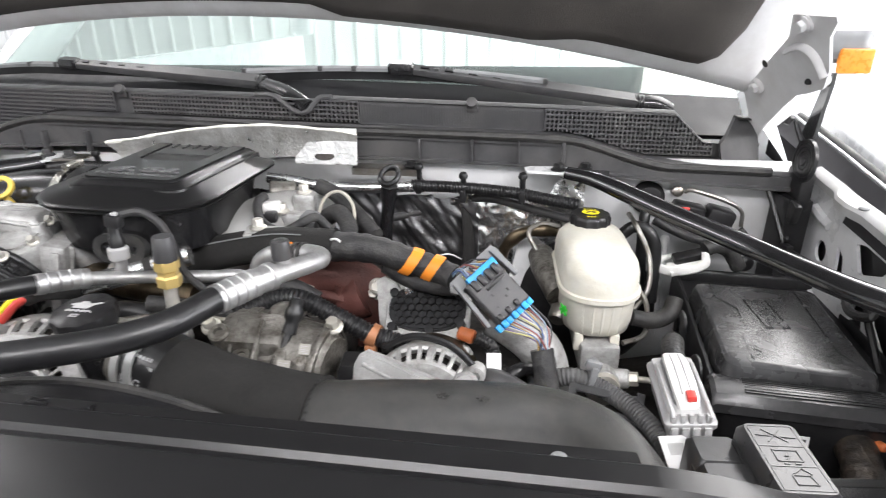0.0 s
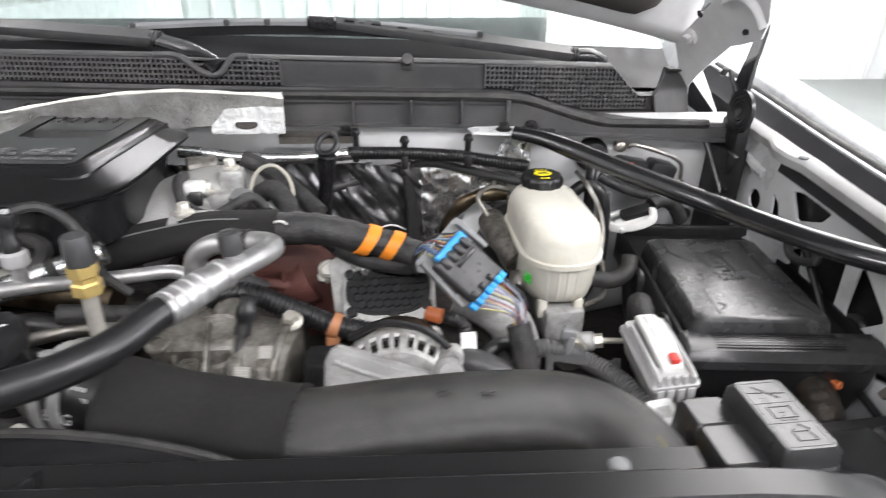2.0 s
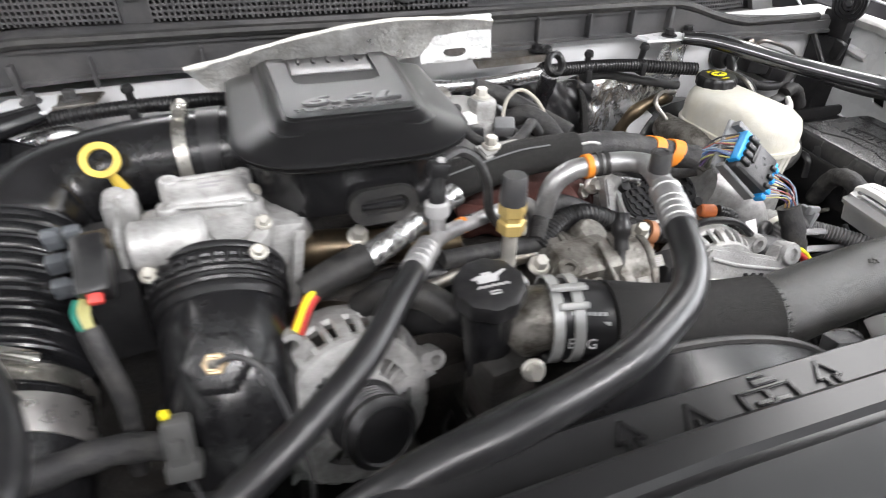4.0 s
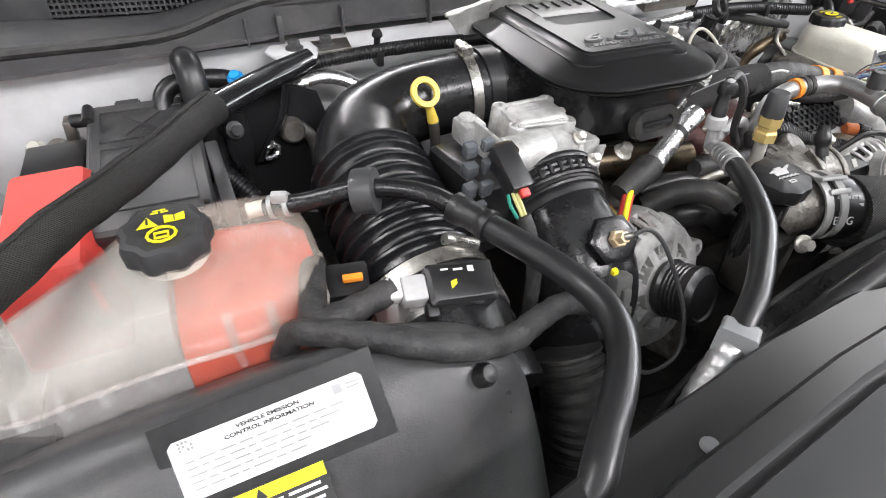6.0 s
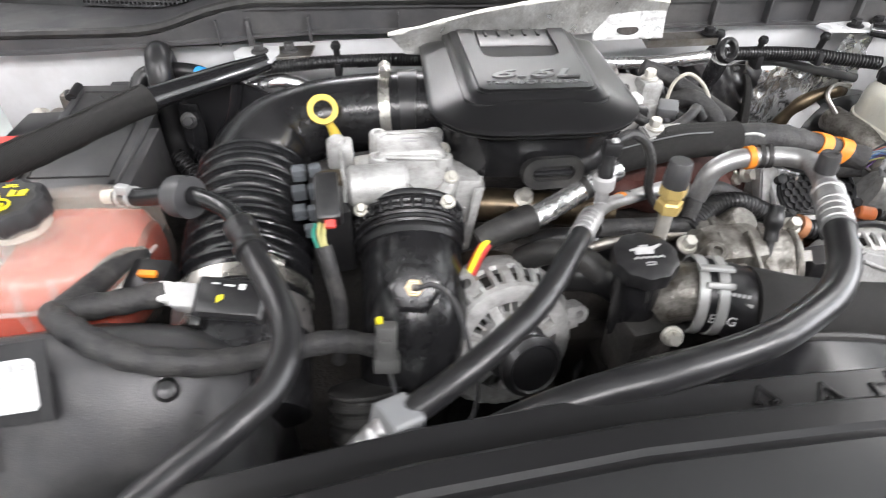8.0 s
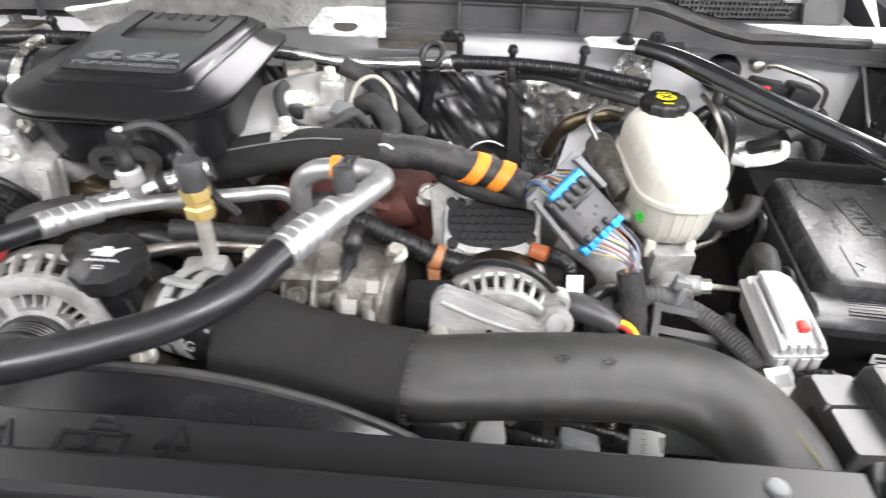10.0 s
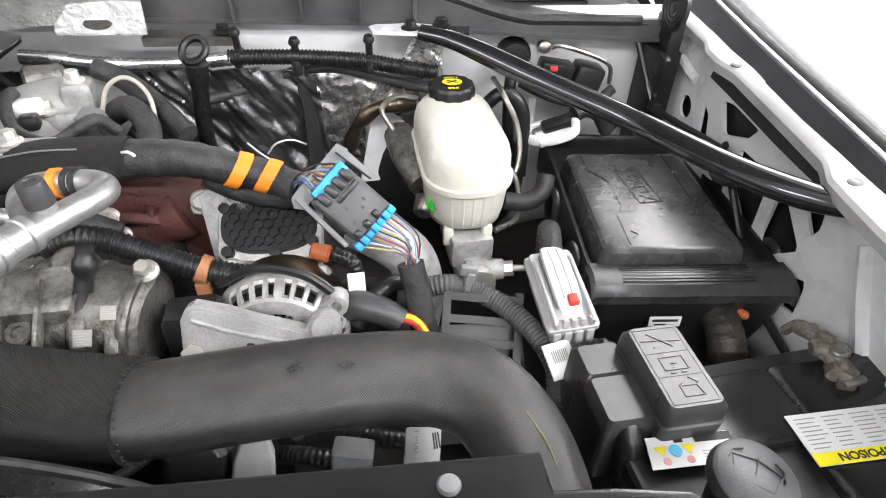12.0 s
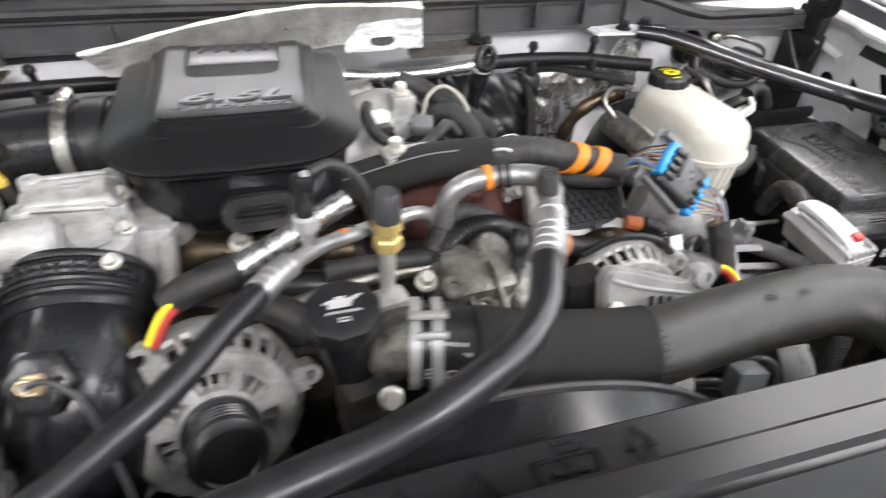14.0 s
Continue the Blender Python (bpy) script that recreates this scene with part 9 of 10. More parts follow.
lathe(bm, [(0.0095, -0.004), (0.009, 0.003), (0.0075, 0.005), (0.004, 0.005)], (-0.562, 0.662, 1.247), (0, -0.1, 1), 16)
box(bm, (-0.556, 0.622, 1.236), (0.004, 0.060, 0.030), (2, 3, 6), 0.0012)
part("casting_ear", bm, CAST, tbd)
each("cover_clip", mat("smoky_clear_plastic", (0.085, 0.092, 0.10), 0.22), tbd, lambda bm, p: box(bm, p[:3], p[3:], (12, 0, 8), 0.0018), [(-0.591, 0.593, 1.256, 0.012, 0.010, 0.014), (-0.576, 0.589, 1.26, 0.011, 0.008, 0.012), (-0.593, 0.587, 1.239, 0.013, 0.010, 0.013), (-0.579, 0.583, 1.242, 0.010, 0.008, 0.015),
                                                                                                       (-0.595, 0.583, 1.22, 0.012, 0.010, 0.014), (-0.581, 0.578, 1.222, 0.012, 0.008, 0.016), (-0.587, 0.575, 1.204, 0.010, 0.008, 0.014), (-0.569, 0.581, 1.251, 0.006, 0.006, 0.012)])
bm = B()
box(bm, (-0.562, 0.581, 1.256), (0.020, 0.016, 0.008), (14, 0, 8), 0.002)
part("relay_top", bm, mat("smoked_brown_plastic", (0.060, 0.050, 0.036), 0.2), tbd, "smoked brown square plug top")
bm = B()
box(bm, (-0.565, 0.566, 1.244), (0.022, 0.046, 0.022), (31, 0, 4), 0.004)
part("black_plug", bm, BLACK, tbd)
bm = B()
box(bm, (-0.563, 0.545, 1.237), (0.009, 0.016, 0.006), (31, 0, 4), 0.0015)
part("red_lock", bm, RED, tbd, "red locking tab")
each("coloured_wire", WM[0], tbd, lambda bm, p: tube(bm, p, 0.0017, 6, 0.004), [[(-0.572, 0.546, 1.234), (-0.573, 0.536, 1.230), (-0.570, 0.527, 1.218)], [(-0.568, 0.546, 1.233), (-0.569, 0.535, 1.229), (-0.567, 0.526, 1.217)]])
bm = B()
tube(bm, [(-0.576, 0.546, 1.233), (-0.578, 0.537, 1.228), (-0.573, 0.527, 1.216)], 0.0017, 6, 0.004)
part("green_wire", bm, mat("teal_wire", (0.01, 0.20, 0.14), 0.5), tbd)
bm = B()
tube(bm, [(-0.570, 0.529, 1.221), (-0.566, 0.520, 1.202), (-0.562, 0.512, 1.16), (-0.570, 0.503, 1.10)], 0.007, 10, 0.006)
part("taped_lead", bm, TAPE, tbd)
bm = B()
tube(bm, [(-0.46, 0.67, 1.20), (-0.44, 0.655, 1.205), (-0.425, 0.66, 1.19), (-0.42, 0.68, 1.16)], 0.014, 14, 0.006)
part("side_port", bm, CAST, tbd)
bm = B()
box(bm, (-0.446, 0.652, 1.170), (0.030, 0.060, 0.095), (0, 12, 14), 0.006)
part("side_bracket", bm, CAST, tbd)
each("bracket_rib", CAST, tbd, lambda bm, k: box(bm, (-0.430 + 0.002 * k, 0.618 + 0.021 * k, 1.172), (0.010, 0.004, 0.080), (0, 12, 14), 0.0015), range(4))

# boost elbow
be = thing("boost_elbow", "glossy black plastic boost elbow with a brass temperature sensor", "air duct", (-0.49, 0.54, 1.0))
bm = B()
tube(bm, [(-0.4955, 0.582, 1.166), (-0.4945, 0.556, 1.158), (-0.494, 0.527, 1.140), (-0.498, 0.513, 1.115), (-0.505, 0.511, 1.07), (-0.512, 0.515, 0.98)], 0.0495, 30, 0.007, lambda k, m: 1.0 - 0.14 * max(0.0, k - 0.4))
part("elbow_pipe", bm, SATIN, be)
for k, (r, w, dz) in enumerate(((0.0485, 0.006, 0.0), (0.0505, 0.0022, 0.006), (0.0485, 0.006, 0.012), (0.0512, 0.0022, 0.014), (0.0512, 0.0022, 0.020), (0.0512, 0.0022, 0.026), (0.0490, 0.010, 0.026), (0.0525, 0.003, 0.034))):
    bm = B()
    a = Vector((-0.4955, 0.584 + dz * 0.9, 1.1670 + dz * 0.42))
    d = Vector((0, 0.906, 0.423)) * w
    tube(bm, [a - d, a, a + d], r * 1.09, 40, 0.002, lambda s, m: 1.0 - 0.02 * abs(2 * s - 1))
    part("cuff_rib", bm, RUBBER, be, "ribbed rubber cuff")
for k in range(14):
    a = radians(20 + 140 * k / 13)
    mm = basis((0, 0.906, 0.423))
    x_, z_ = Vector((1, 0, 0)), Vector((0, -0.423, 0.906))
    c = Vector((-0.4955, 0.604, 1.1765)) + x_ * (0.0553 * math.cos(a)) + z_ * (0.0553 * math.sin(a))
    bm = B()
    box(bm, c, (0.004, 0.013, 0.0025), (25, 0, 0), 0.0008)
    part("cuff_tooth", bm, RUBBER, be)
AX = Vector((-0.05, -0.72, 0.70))
bm = B()
lathe(bm, [(0.024, -0.004), (0.024, 0.004), (0.021, 0.006), (0.018, 0.0065)], (-0.494, 0.498, 1.194), AX, 6)
part("sensor_boss", bm, SATIN, be)
bm = B()
lathe(bm, [(0.0082, 0), (0.0082, 0.006), (0.0070, 0.0075), (0.0055, 0.0075), (0.0055, 0.014), (0.0048, 0.016), (0.0005, 0.0162)], Vector((-0.494, 0.498, 1.194)) + AX * 0.006, AX, 6)
part("brass_nut", bm, mat("pale_brass", (0.60, 0.47, 0.30), 0.38, 0.5), be, "brass hexagon sensor")
bm = B()
cyl(bm, Vector((-0.494, 0.498, 1.194)) + AX * 0.021, Vector((-0.4905, 0.4785, 1.2125)), 0.0034, 0.0026, 10)
part("sensor_tip", bm, STEEL, be)
bm = B()
tube(bm, [(-0.4905, 0.4785, 1.2125), (-0.478, 0.477, 1.216), (-0.462, 0.47, 1.20), (-0.452, 0.45, 1.165), (-0.447, 0.435, 1.13), (-0.455, 0.425, 1.10), (-0.485, 0.425, 1.09), (-0.510, 0.432, 1.115), (-0.520, 0.442, 1.158)], 0.0020, 8, 0.005)
part("sensor_wire", bm, DGREY, be, "thin grey sensor wire")
bm = B()
box(bm, (-0.520, 0.449, 1.180), (0.017, 0.013, 0.040), (-14, 4, 0), 0.003)
box(bm, (-0.521, 0.446, 1.163), (0.021, 0.016, 0.014), (-14, 4, 0), 0.002)
box(bm, (-0.520, 0.441, 1.186), (0.008, 0.004, 0.012), (-14, 4, 0), 0.001)
part("grey_plug", bm, mat("mid_grey_plastic", (0.07, 0.07, 0.068), 0.5), be, "mid grey in-line plug")
bm = B()
box(bm, (-0.524, 0.456, 1.201), (0.005, 0.005, 0.006), bev=0.001)
part("yellow_seal", bm, YPRINT, be)
bm = B()
corrugated(bm, [(-0.545, 0.47, 1.10), (-0.545, 0.44, 1.06), (-0.55, 0.42, 1.0)], 0.034, 0.012, 0.08, 20)
part("lower_bellows", bm, MATTE, be)

# coolant expansion tank
CAPB = mat("matte_cap_plastic", (0.030, 0.030, 0.031), 0.55, bump=0.4, bscale=900, spec=0.3, rough_var=0.05)
tk = thing("coolant_tank", "translucent white coolant tank holding orange-red coolant", "coolant tank", (-0.86, 0.58, 1.08))


def tank_ring(x, y0, y1, z0, z1, r):
    cy_, cz_ = (y0 + y1) / 2, (z0 + z1) / 2
    return [(x, cy_ + a, cz_ + b) for a, b in rrect((y1 - y0) / 2, (z1 - z0) / 2, r, 6)]


SEC = [(-0.738, 0.555, 0.625, 1.135, 1.205, 0.03), (-0.744, 0.53, 0.64, 1.125, 1.222, 0.035), (-0.760, 0.503, 0.652, 1.12, 1.2315, 0.036), (-0.80, 0.494, 0.656, 1.12, 1.234, 0.034), (-0.85, 0.496, 0.655, 1.12, 1.231, 0.034),
       (-0.885, 0.499, 0.65, 1.12, 1.224, 0.032), (-0.92, 0.503, 0.64, 1.12, 1.208, 0.03), (-0.955, 0.506, 0.625, 1.12, 1.196, 0.025), (-0.985, 0.515, 0.61, 1.125, 1.186, 0.018)]
bm = B()
skin(bm, [tank_ring(*s) for s in SEC])
part("tank_shell", bm, CLEAR, tk, "", 60)
bm = B()
skin(bm, [tank_ring(x, y0 + 0.005, y1 - 0.005, z0 + 0.004, min(z1 - 0.006, 1.205), max(0.01, r - 0.006)) for x, y0, y1, z0, z1, r in ((-0.744, 0.54, 0.63, 1.13, 1.212, 0.035),) + tuple(SEC[2:4]) + ((-0.852, 0.496, 0.66, 1.12, 1.232, 0.034),)])
part("coolant", bm, COOLANT, tk, "orange-red coolant")
MILK = mat("milky_tank_plastic", (0.80, 0.73, 0.62), 0.3, var=0.12, scale=20, bump=0.15, bscale=80, alpha=0.10)
FROST = mat("frosted_tank_plastic", (0.64, 0.64, 0.635), 0.3, var=0.12, scale=14, bump=0.2, bscale=60, alpha=0.30)


def tank_top(x, y0, y1, z0, z1, r, d):
    zc = min(1.208, z1 - r)
    arc = [(y0 + r - r * math.cos(radians(15 * i)), z1 - r + r * math.sin(radians(15 * i))) for i in range(7)]
    arc = [(y0, zc)] + arc + [(y0 + y1 - y, z) for y, z in arc[::-1]] + [(y1, zc)]
    cy_ = (y0 + y1) / 2
    return [(x, y + (d if y < cy_ else -d), z - d) for y, z in arc]


bm = B()
skin(bm, [tank_top(*q, 0.0006) + tank_top(*q, 0.0022)[::-1] for q in SEC])
part("upper_shell", bm, MILK, tk, "milky upper half of the shell", 60)
bm = B()
skin(bm, [tank_ring(x, y0 + 0.004, y1 - 0.004, z0 + 0.004, z1 - 0.004, max(0.01, r - 0.004)) for x, y0, y1, z0, z1, r in [(-0.8525, 0.496, 0.655, 1.12, 1.2305, 0.034)] + SEC[5:]])
part("empty_chamber", bm, FROST, tk, "milky empty chamber of the tank", 60)
bm = B()
pts = [(-0.736, 0.585, 1.190), (-0.741, 0.535, 1.196), (-0.757, 0.502, 1.199), (-0.80, 0.4925, 1.200), (-0.86, 0.4955, 1.196), (-0.92, 0.5015, 1.184), (-0.955, 0.5045, 1.176), (-0.985, 0.513, 1.170)]
tube(bm, pts, 0.0019, 8, 0.006, None, 1.2)
part("weld_seam", bm, mat("milky_seam_plastic", (0.70, 0.64, 0.60), 0.3, alpha=0.24), tk, "milky welded seam")
each("tank_rib", mat("milky_rib_plastic", (0.80, 0.78, 0.76), 0.3, alpha=0.11), tk, lambda bm, x: tube(bm, [(x, 0.4965, 1.178), (x - 0.002, 0.4980, 1.195 if x > -0.9 else 1.185), (x - 0.003, 0.510, 1.219 if x > -0.9 else 1.193)], 0.0034, 8, 0.005), [-0.785, -0.815, -0.875, -0.905, -0.93, -0.955, -0.975])
bm = B()
cyl(bm, (-0.847, 0.588, 1.218), (-0.847, 0.588, 1.236), 0.026, 0.026, 28)
part("filler_neck", bm, TANK, tk)
bm = B()
lathe(bm, [(0.029, 0), (0.032, 0.003), (0.0325, 0.016), (0.0305, 0.021), (0.026, 0.0225), (0.024, 0.0215), (0.004, 0.0215)], (-0.847, 0.588, 1.228), (0.0, -0.06, 1), 72, 9, 0.055)
tc_ = part("tank_cap", bm, CAPB, tk, "lobed black cap with yellow warning symbols")
cm = pose(-0.847, 0.5865, 1.2502, 4, 0, 0) @ Matrix.Diagonal((0.92, 0.92, 1, 1))
bm = B()
plate(bm, [(-0.019, 0.002), (-0.003, 0.002), (-0.011, 0.015)], 0.0006, cm)
plate(bm, [(0.002, 0.004), (0.018, 0.004), (0.018, 0.014), (0.010, 0.012), (0.002, 0.014)], 0.0006, cm)
part("warning_triangle", bm, YPRINT, tc_, "yellow printed warning signs")
bm = B()
emboss(bm, cm, [(-0.001 + 0.011 * math.cos(a * 0.5236), -0.010 + 0.009 * math.sin(a * 0.5236)) for a in range(13)], 0.0018)
emboss(bm, cm, [(-0.006, -0.014), (0.004, -0.014), (0.004, -0.008), (-0.006, -0.008), (-0.006, -0.014)], 0.0014)
part("warning_round", bm, YPRINT, tc_)
bm = B()
emboss(bm, cm @ pose(0, 0, 0.0006), [(-0.011, 0.006), (-0.011, 0.011)], 0.0016)
emboss(bm, cm @ pose(0, 0, 0.0006), [(0.010, 0.005), (0.010, 0.012)], 0.0008)
part("black_symbol", bm, INK, tc_)
bm = B()
bars(bm, cm, [(-0.008, 0.0185, 0.006, 0.0018), (0.0, 0.0185, 0.006, 0.0018), (-0.006, 0.0215, 0.010, 0.0015)])
part("cap_mark", bm, YPRINT, tc_)

# vapour hose from the tank
vh = thing("vapour_hose", "black hose with clips from the coolant tank", "hose", (-0.65, 0.5, 1.15))
bm = B()
cyl(bm, (-0.785, 0.625, 1.222), (-0.762, 0.622, 1.224), 0.007, 0.007, 12)
part("spigot", bm, TANK, vh)
bm = B()
tube(bm, [(-0.770, 0.620, 1.2235), (-0.735, 0.605, 1.232), (-0.700, 0.585, 1.246), (-0.672, 0.570, 1.250), (-0.645, 0.548, 1.249), (-0.628, 0.516, 1.247), (-0.615, 0.488, 1.245)], 0.0085, 14, 0.005)
part("hose_run", bm, SATIN, vh)
bm = B()
tube(bm, [(-0.630, 0.520, 1.247), (-0.612, 0.482, 1.245), (-0.598, 0.455, 1.242), (-0.585, 0.420, 1.239), (-0.583, 0.392, 1.238), (-0.592, 0.366, 1.236), (-0.613, 0.340, 1.236), (-0.637, 0.318, 1.234), (-0.66, 0.295, 1.228), (-0.68, 0.27, 1.20)], 0.0105, 16, 0.005)
part("rubber_hose", bm, RUBBER, vh)
bm = B()
tube(bm, [(-0.634, 0.529, 1.2475), (-0.626, 0.512, 1.247), (-0.619, 0.496, 1.246)], 0.0125, 14, 0.003, lambda s, m: 1.05 if s < 0.3 or s > 0.75 else 0.9)
part("quick_coupling", bm, BLACK, vh, "black quick coupling")
bm = B()
lathe(bm, [(0.0085, -0.009), (0.0185, -0.009), (0.019, -0.006), (0.019, 0.006), (0.0185, 0.009), (0.0085, 0.009)], (-0.692, 0.579, 1.247), (0.85, -0.45, 0.15), 24)
part("rubber_grommet", bm, CAPG, vh, "dark grey slotted rubber grommet")
for dx in (0.0, 0.012):
    bm = B()
    c, d = Vector((-0.764 + dx, 0.6185 - 0.4 * dx, 1.2248 + 0.2 * dx)), Vector((0.9, -0.35, 0.2)).normalized()
    mm = basis(d)
    skin(bm, [[c + mm @ Vector((q * math.cos(2 * math.pi * i / 24), q * math.sin(2 * math.pi * i / 24), z)) for q, z in ((0.0085, -0.002), (0.0105, -0.002), (0.0105, 0.002), (0.0085, 0.002))] for i in range(25)], caps=False)
    part("spring_band", bm, CLAMPG, vh, "pale spring clip")
bm = B()
box(bm, (-0.758, 0.612, 1.237), (0.014, 0.008, 0.010), (0, 0, -20), 0.002)
part("clip_lug", bm, CLAMPG, vh)

# air filter housing with the emission label
ab = thing("air_filter_box", "dark grey plastic air filter housing with paper labels", "air filter box", (-0.83, 0.40, 0.95))
PROF = [(0.500, 1.02), (0.497, 1.165), (0.485, 1.185), (0.462, 1.205), (0.440, 1.224), (0.424, 1.226), (0.405, 1.217), (0.375, 1.181), (0.350, 1.14), (0.335, 1.08), (0.330, 0.98)]


def air_ring(x, dz=0.0, sy=1.0):
    return [(x, 0.42 + (y - 0.42) * sy, z + dz) for y, z in PROF]


bm = B()
skin(bm, [air_ring(-1.02, -0.05, 0.96), air_ring(-1.01, -0.03), air_ring(-0.99, -0.022), air_ring(-0.9, -0.008), air_ring(-0.75, 0.006), air_ring(-0.705, 0.002), air_ring(-0.668, -0.008, 0.97), air_ring(-0.645, -0.022, 0.94), air_ring(-0.630, -0.045, 0.90), air_ring(-0.624, -0.075, 0.86)])
part("filter_lid", bm, DGREY, ab, "", 50)
LM = face_frame((-0.8035, 0.4015, 1.2165), (0.112, -0.004, 0.0165), (0.003, 0.0212, 0.0262))
bm = B()
plate(bm, [(-0.064, -0.026), (0.066, -0.026), (0.066, 0.029), (-0.064, 0.029)], 0.0015, LM, 0.0005)
part("label_pad", bm, BLACK, ab)
bm = B()
w2, h2 = 0.0565, 0.0175
plate(bm, [(-w2 + 0.003, -h2), (w2 - 0.003, -h2), (w2, -h2 + 0.003), (w2, h2 - 0.003), (w2 - 0.003, h2), (-w2 + 0.003, h2), (-w2, h2 - 0.003), (-w2, -h2 + 0.003)], 0.0006, LM @ pose(0, 0, 0.0015))
el = part("emission_label", bm, LABEL, ab, "white printed emission information label")
LT = LM @ pose(0, 0, 0.0026)
words("label_words", "VEHICLE EMISSION", 0.0040, LT @ pose(0.0, 0.0135, 0) @ Matrix.Diagonal((1.1, 0.8, 1, 1)), INK, el, 0.0002, 0, 0.00008)
words("label_words", "CONTROL INFORMATION", 0.0040, LT @ pose(0.0, 0.0095, 0) @ Matrix.Diagonal((1.1, 0.8, 1, 1)), INK, el, 0.0002, 0, 0.00008)
bm = B()
rnd = random.Random(21)
rws = []
for k in range(5):
    x = -0.050
    while x < 0.034 - 0.006 * k:
        wd = rnd.uniform(0.004, 0.012)
        rws.append((x, 0.0035 - 0.0040 * k, wd, 0.0010))
        x += wd + 0.0022
rws += [(-0.051 + 0.0022 * (k % 4), 0.0105 + 0.0022 * (k // 4), 0.0016, 0.0016) for k in range(12) if k % 5 != 1]
rws += [(0.038, 0.0095, 0.0055, 0.0055), (0.046, 0.0125, 0.009, 0.0012), (0.046, 0.0100, 0.008, 0.0012)]
bars(bm, LM @ pose(0, 0, 0.0022), rws)
part("label_print", bm, GREYINK, el)
LM2 = LM @ pose(-0.019, -0.0360, 0.001) @ Matrix.Diagonal((0.90, 1, 1, 1))
bm = B()
plate(bm, [(-0.043, -0.020), (0.043, -0.020), (0.043, 0.0125), (-0.043, 0.0125)], 0.0008, LM2)
wl = part("hazard_label", bm, INK, ab, "black and yellow hazard label")
bm = B()
plate(bm, [(-0.0425, 0.004), (0.0425, 0.004), (0.0425, 0.012), (-0.0425, 0.012)], 0.0004, LM2 @ pose(0, 0, 0.0008))
part("yellow_band", bm, YPRINT, wl, "yellow band")
bm = B()
plate(bm, [(-0.004, 0.0048), (0.004, 0.0048), (0, 0.0113)], 0.0004, LM2 @ pose(0, 0, 0.0012))
part("hazard_sign", bm, INK, wl)
bm = B()
bars(bm, LM2 @ pose(0, 0, 0.0008), [(-0.039 + 0.0275 * (k % 3), 0.0 - 0.0042 * (k // 3), 0.021 + 0.003 * (k % 2), 0.0018) for k in range(12)])
part("label_print", bm, LABEL, wl)
bm = B()
lathe(bm, [(0.008, -0.006), (0.0085, 0.004), (0.006, 0.010), (0.002, 0.011)], (-0.6705, 0.401, 1.205), (0.3, -0.6, 0.8), 16)
part("locating_knob", bm, BLACK, ab)
bm = B()
tube(bm, [(-0.665, 0.50, 1.11), (-0.668, 0.47, 1.118), (-0.672, 0.43, 1.125), (-0.685, 0.40, 1.12)], 0.046, 26, 0.008)
part("outlet_shoulder", bm, DGREY, ab)
each("louvre", BLACK, ab, lambda bm, k: skin(bm, [[(-0.985 + 0.004 * k + dx, 0.520 - 0.026 * k + dy, 1.150 + 0.002 * k + dz) for dy, dz in ((0.0, 0.0), (-0.004, 0.004), (-0.020, -0.006), (-0.020, -0.012), (0.0, -0.012))] for dx in (0.0, 0.036)]), range(4))
each("lid_catch", BLACK, ab, lambda bm, p: box(bm, (-1.0 + 0.004 * p, 0.43 - 0.028 * p, 1.185 - 0.022 * p), (0.030, 0.010, 0.016), (40, 0, 0), 0.003), range(5))

# taped sensor loom running over the filter box
tl2 = thing("sensor_loom", "grey-black cloth taped wiring loom over the air filter box", "wiring loom", (-0.68, 0.46, 1.17))
bm = B()
tube(bm, [(-0.788, 0.490, 1.180), (-0.778, 0.482, 1.208), (-0.766, 0.466, 1.222), (-0.734, 0.434, 1.236), (-0.688, 0.410, 1.231), (-0.640, 0.420, 1.208), (-0.60, 0.446, 1.186), (-0.562, 0.466, 1.170), (-0.53, 0.475, 1.15)], 0.0098, 14, 0.006, lambda s, m: 1 + 0.06 * math.sin(m * 260))
part("taped_trunk", bm, TAPE, tl2)
bm = B()
tube(bm, [(-0.768, 0.470, 1.220), (-0.742, 0.484, 1.212), (-0.715, 0.498, 1.204), (-0.697, 0.503, 1.205)], 0.0105, 12, 0.005, lambda s, m: 1 + 0.07 * math.sin(m * 300))
part("taped_branch", bm, TAPE, tl2)
bm = B()
tube(bm, [(-0.766, 0.470, 1.219), (-0.757, 0.510, 1.211), (-0.750, 0.545, 1.205), (-0.745, 0.57, 1.19)], 0.0105, 12, 0.005)
part("taped_branch", bm, TAPE, tl2)
bm = B()
box(bm, (-0.725, 0.535, 1.188), (0.034, 0.034, 0.026), (10, 0, -10), 0.003)
part("black_plug", bm, BLACK, tl2)
bm = B()
box(bm, (-0.722, 0.528, 1.204), (0.016, 0.006, 0.005), (10, 0, -10), 0.001)
part("red_lock", bm, ORANGE, tl2, "orange locking tab")

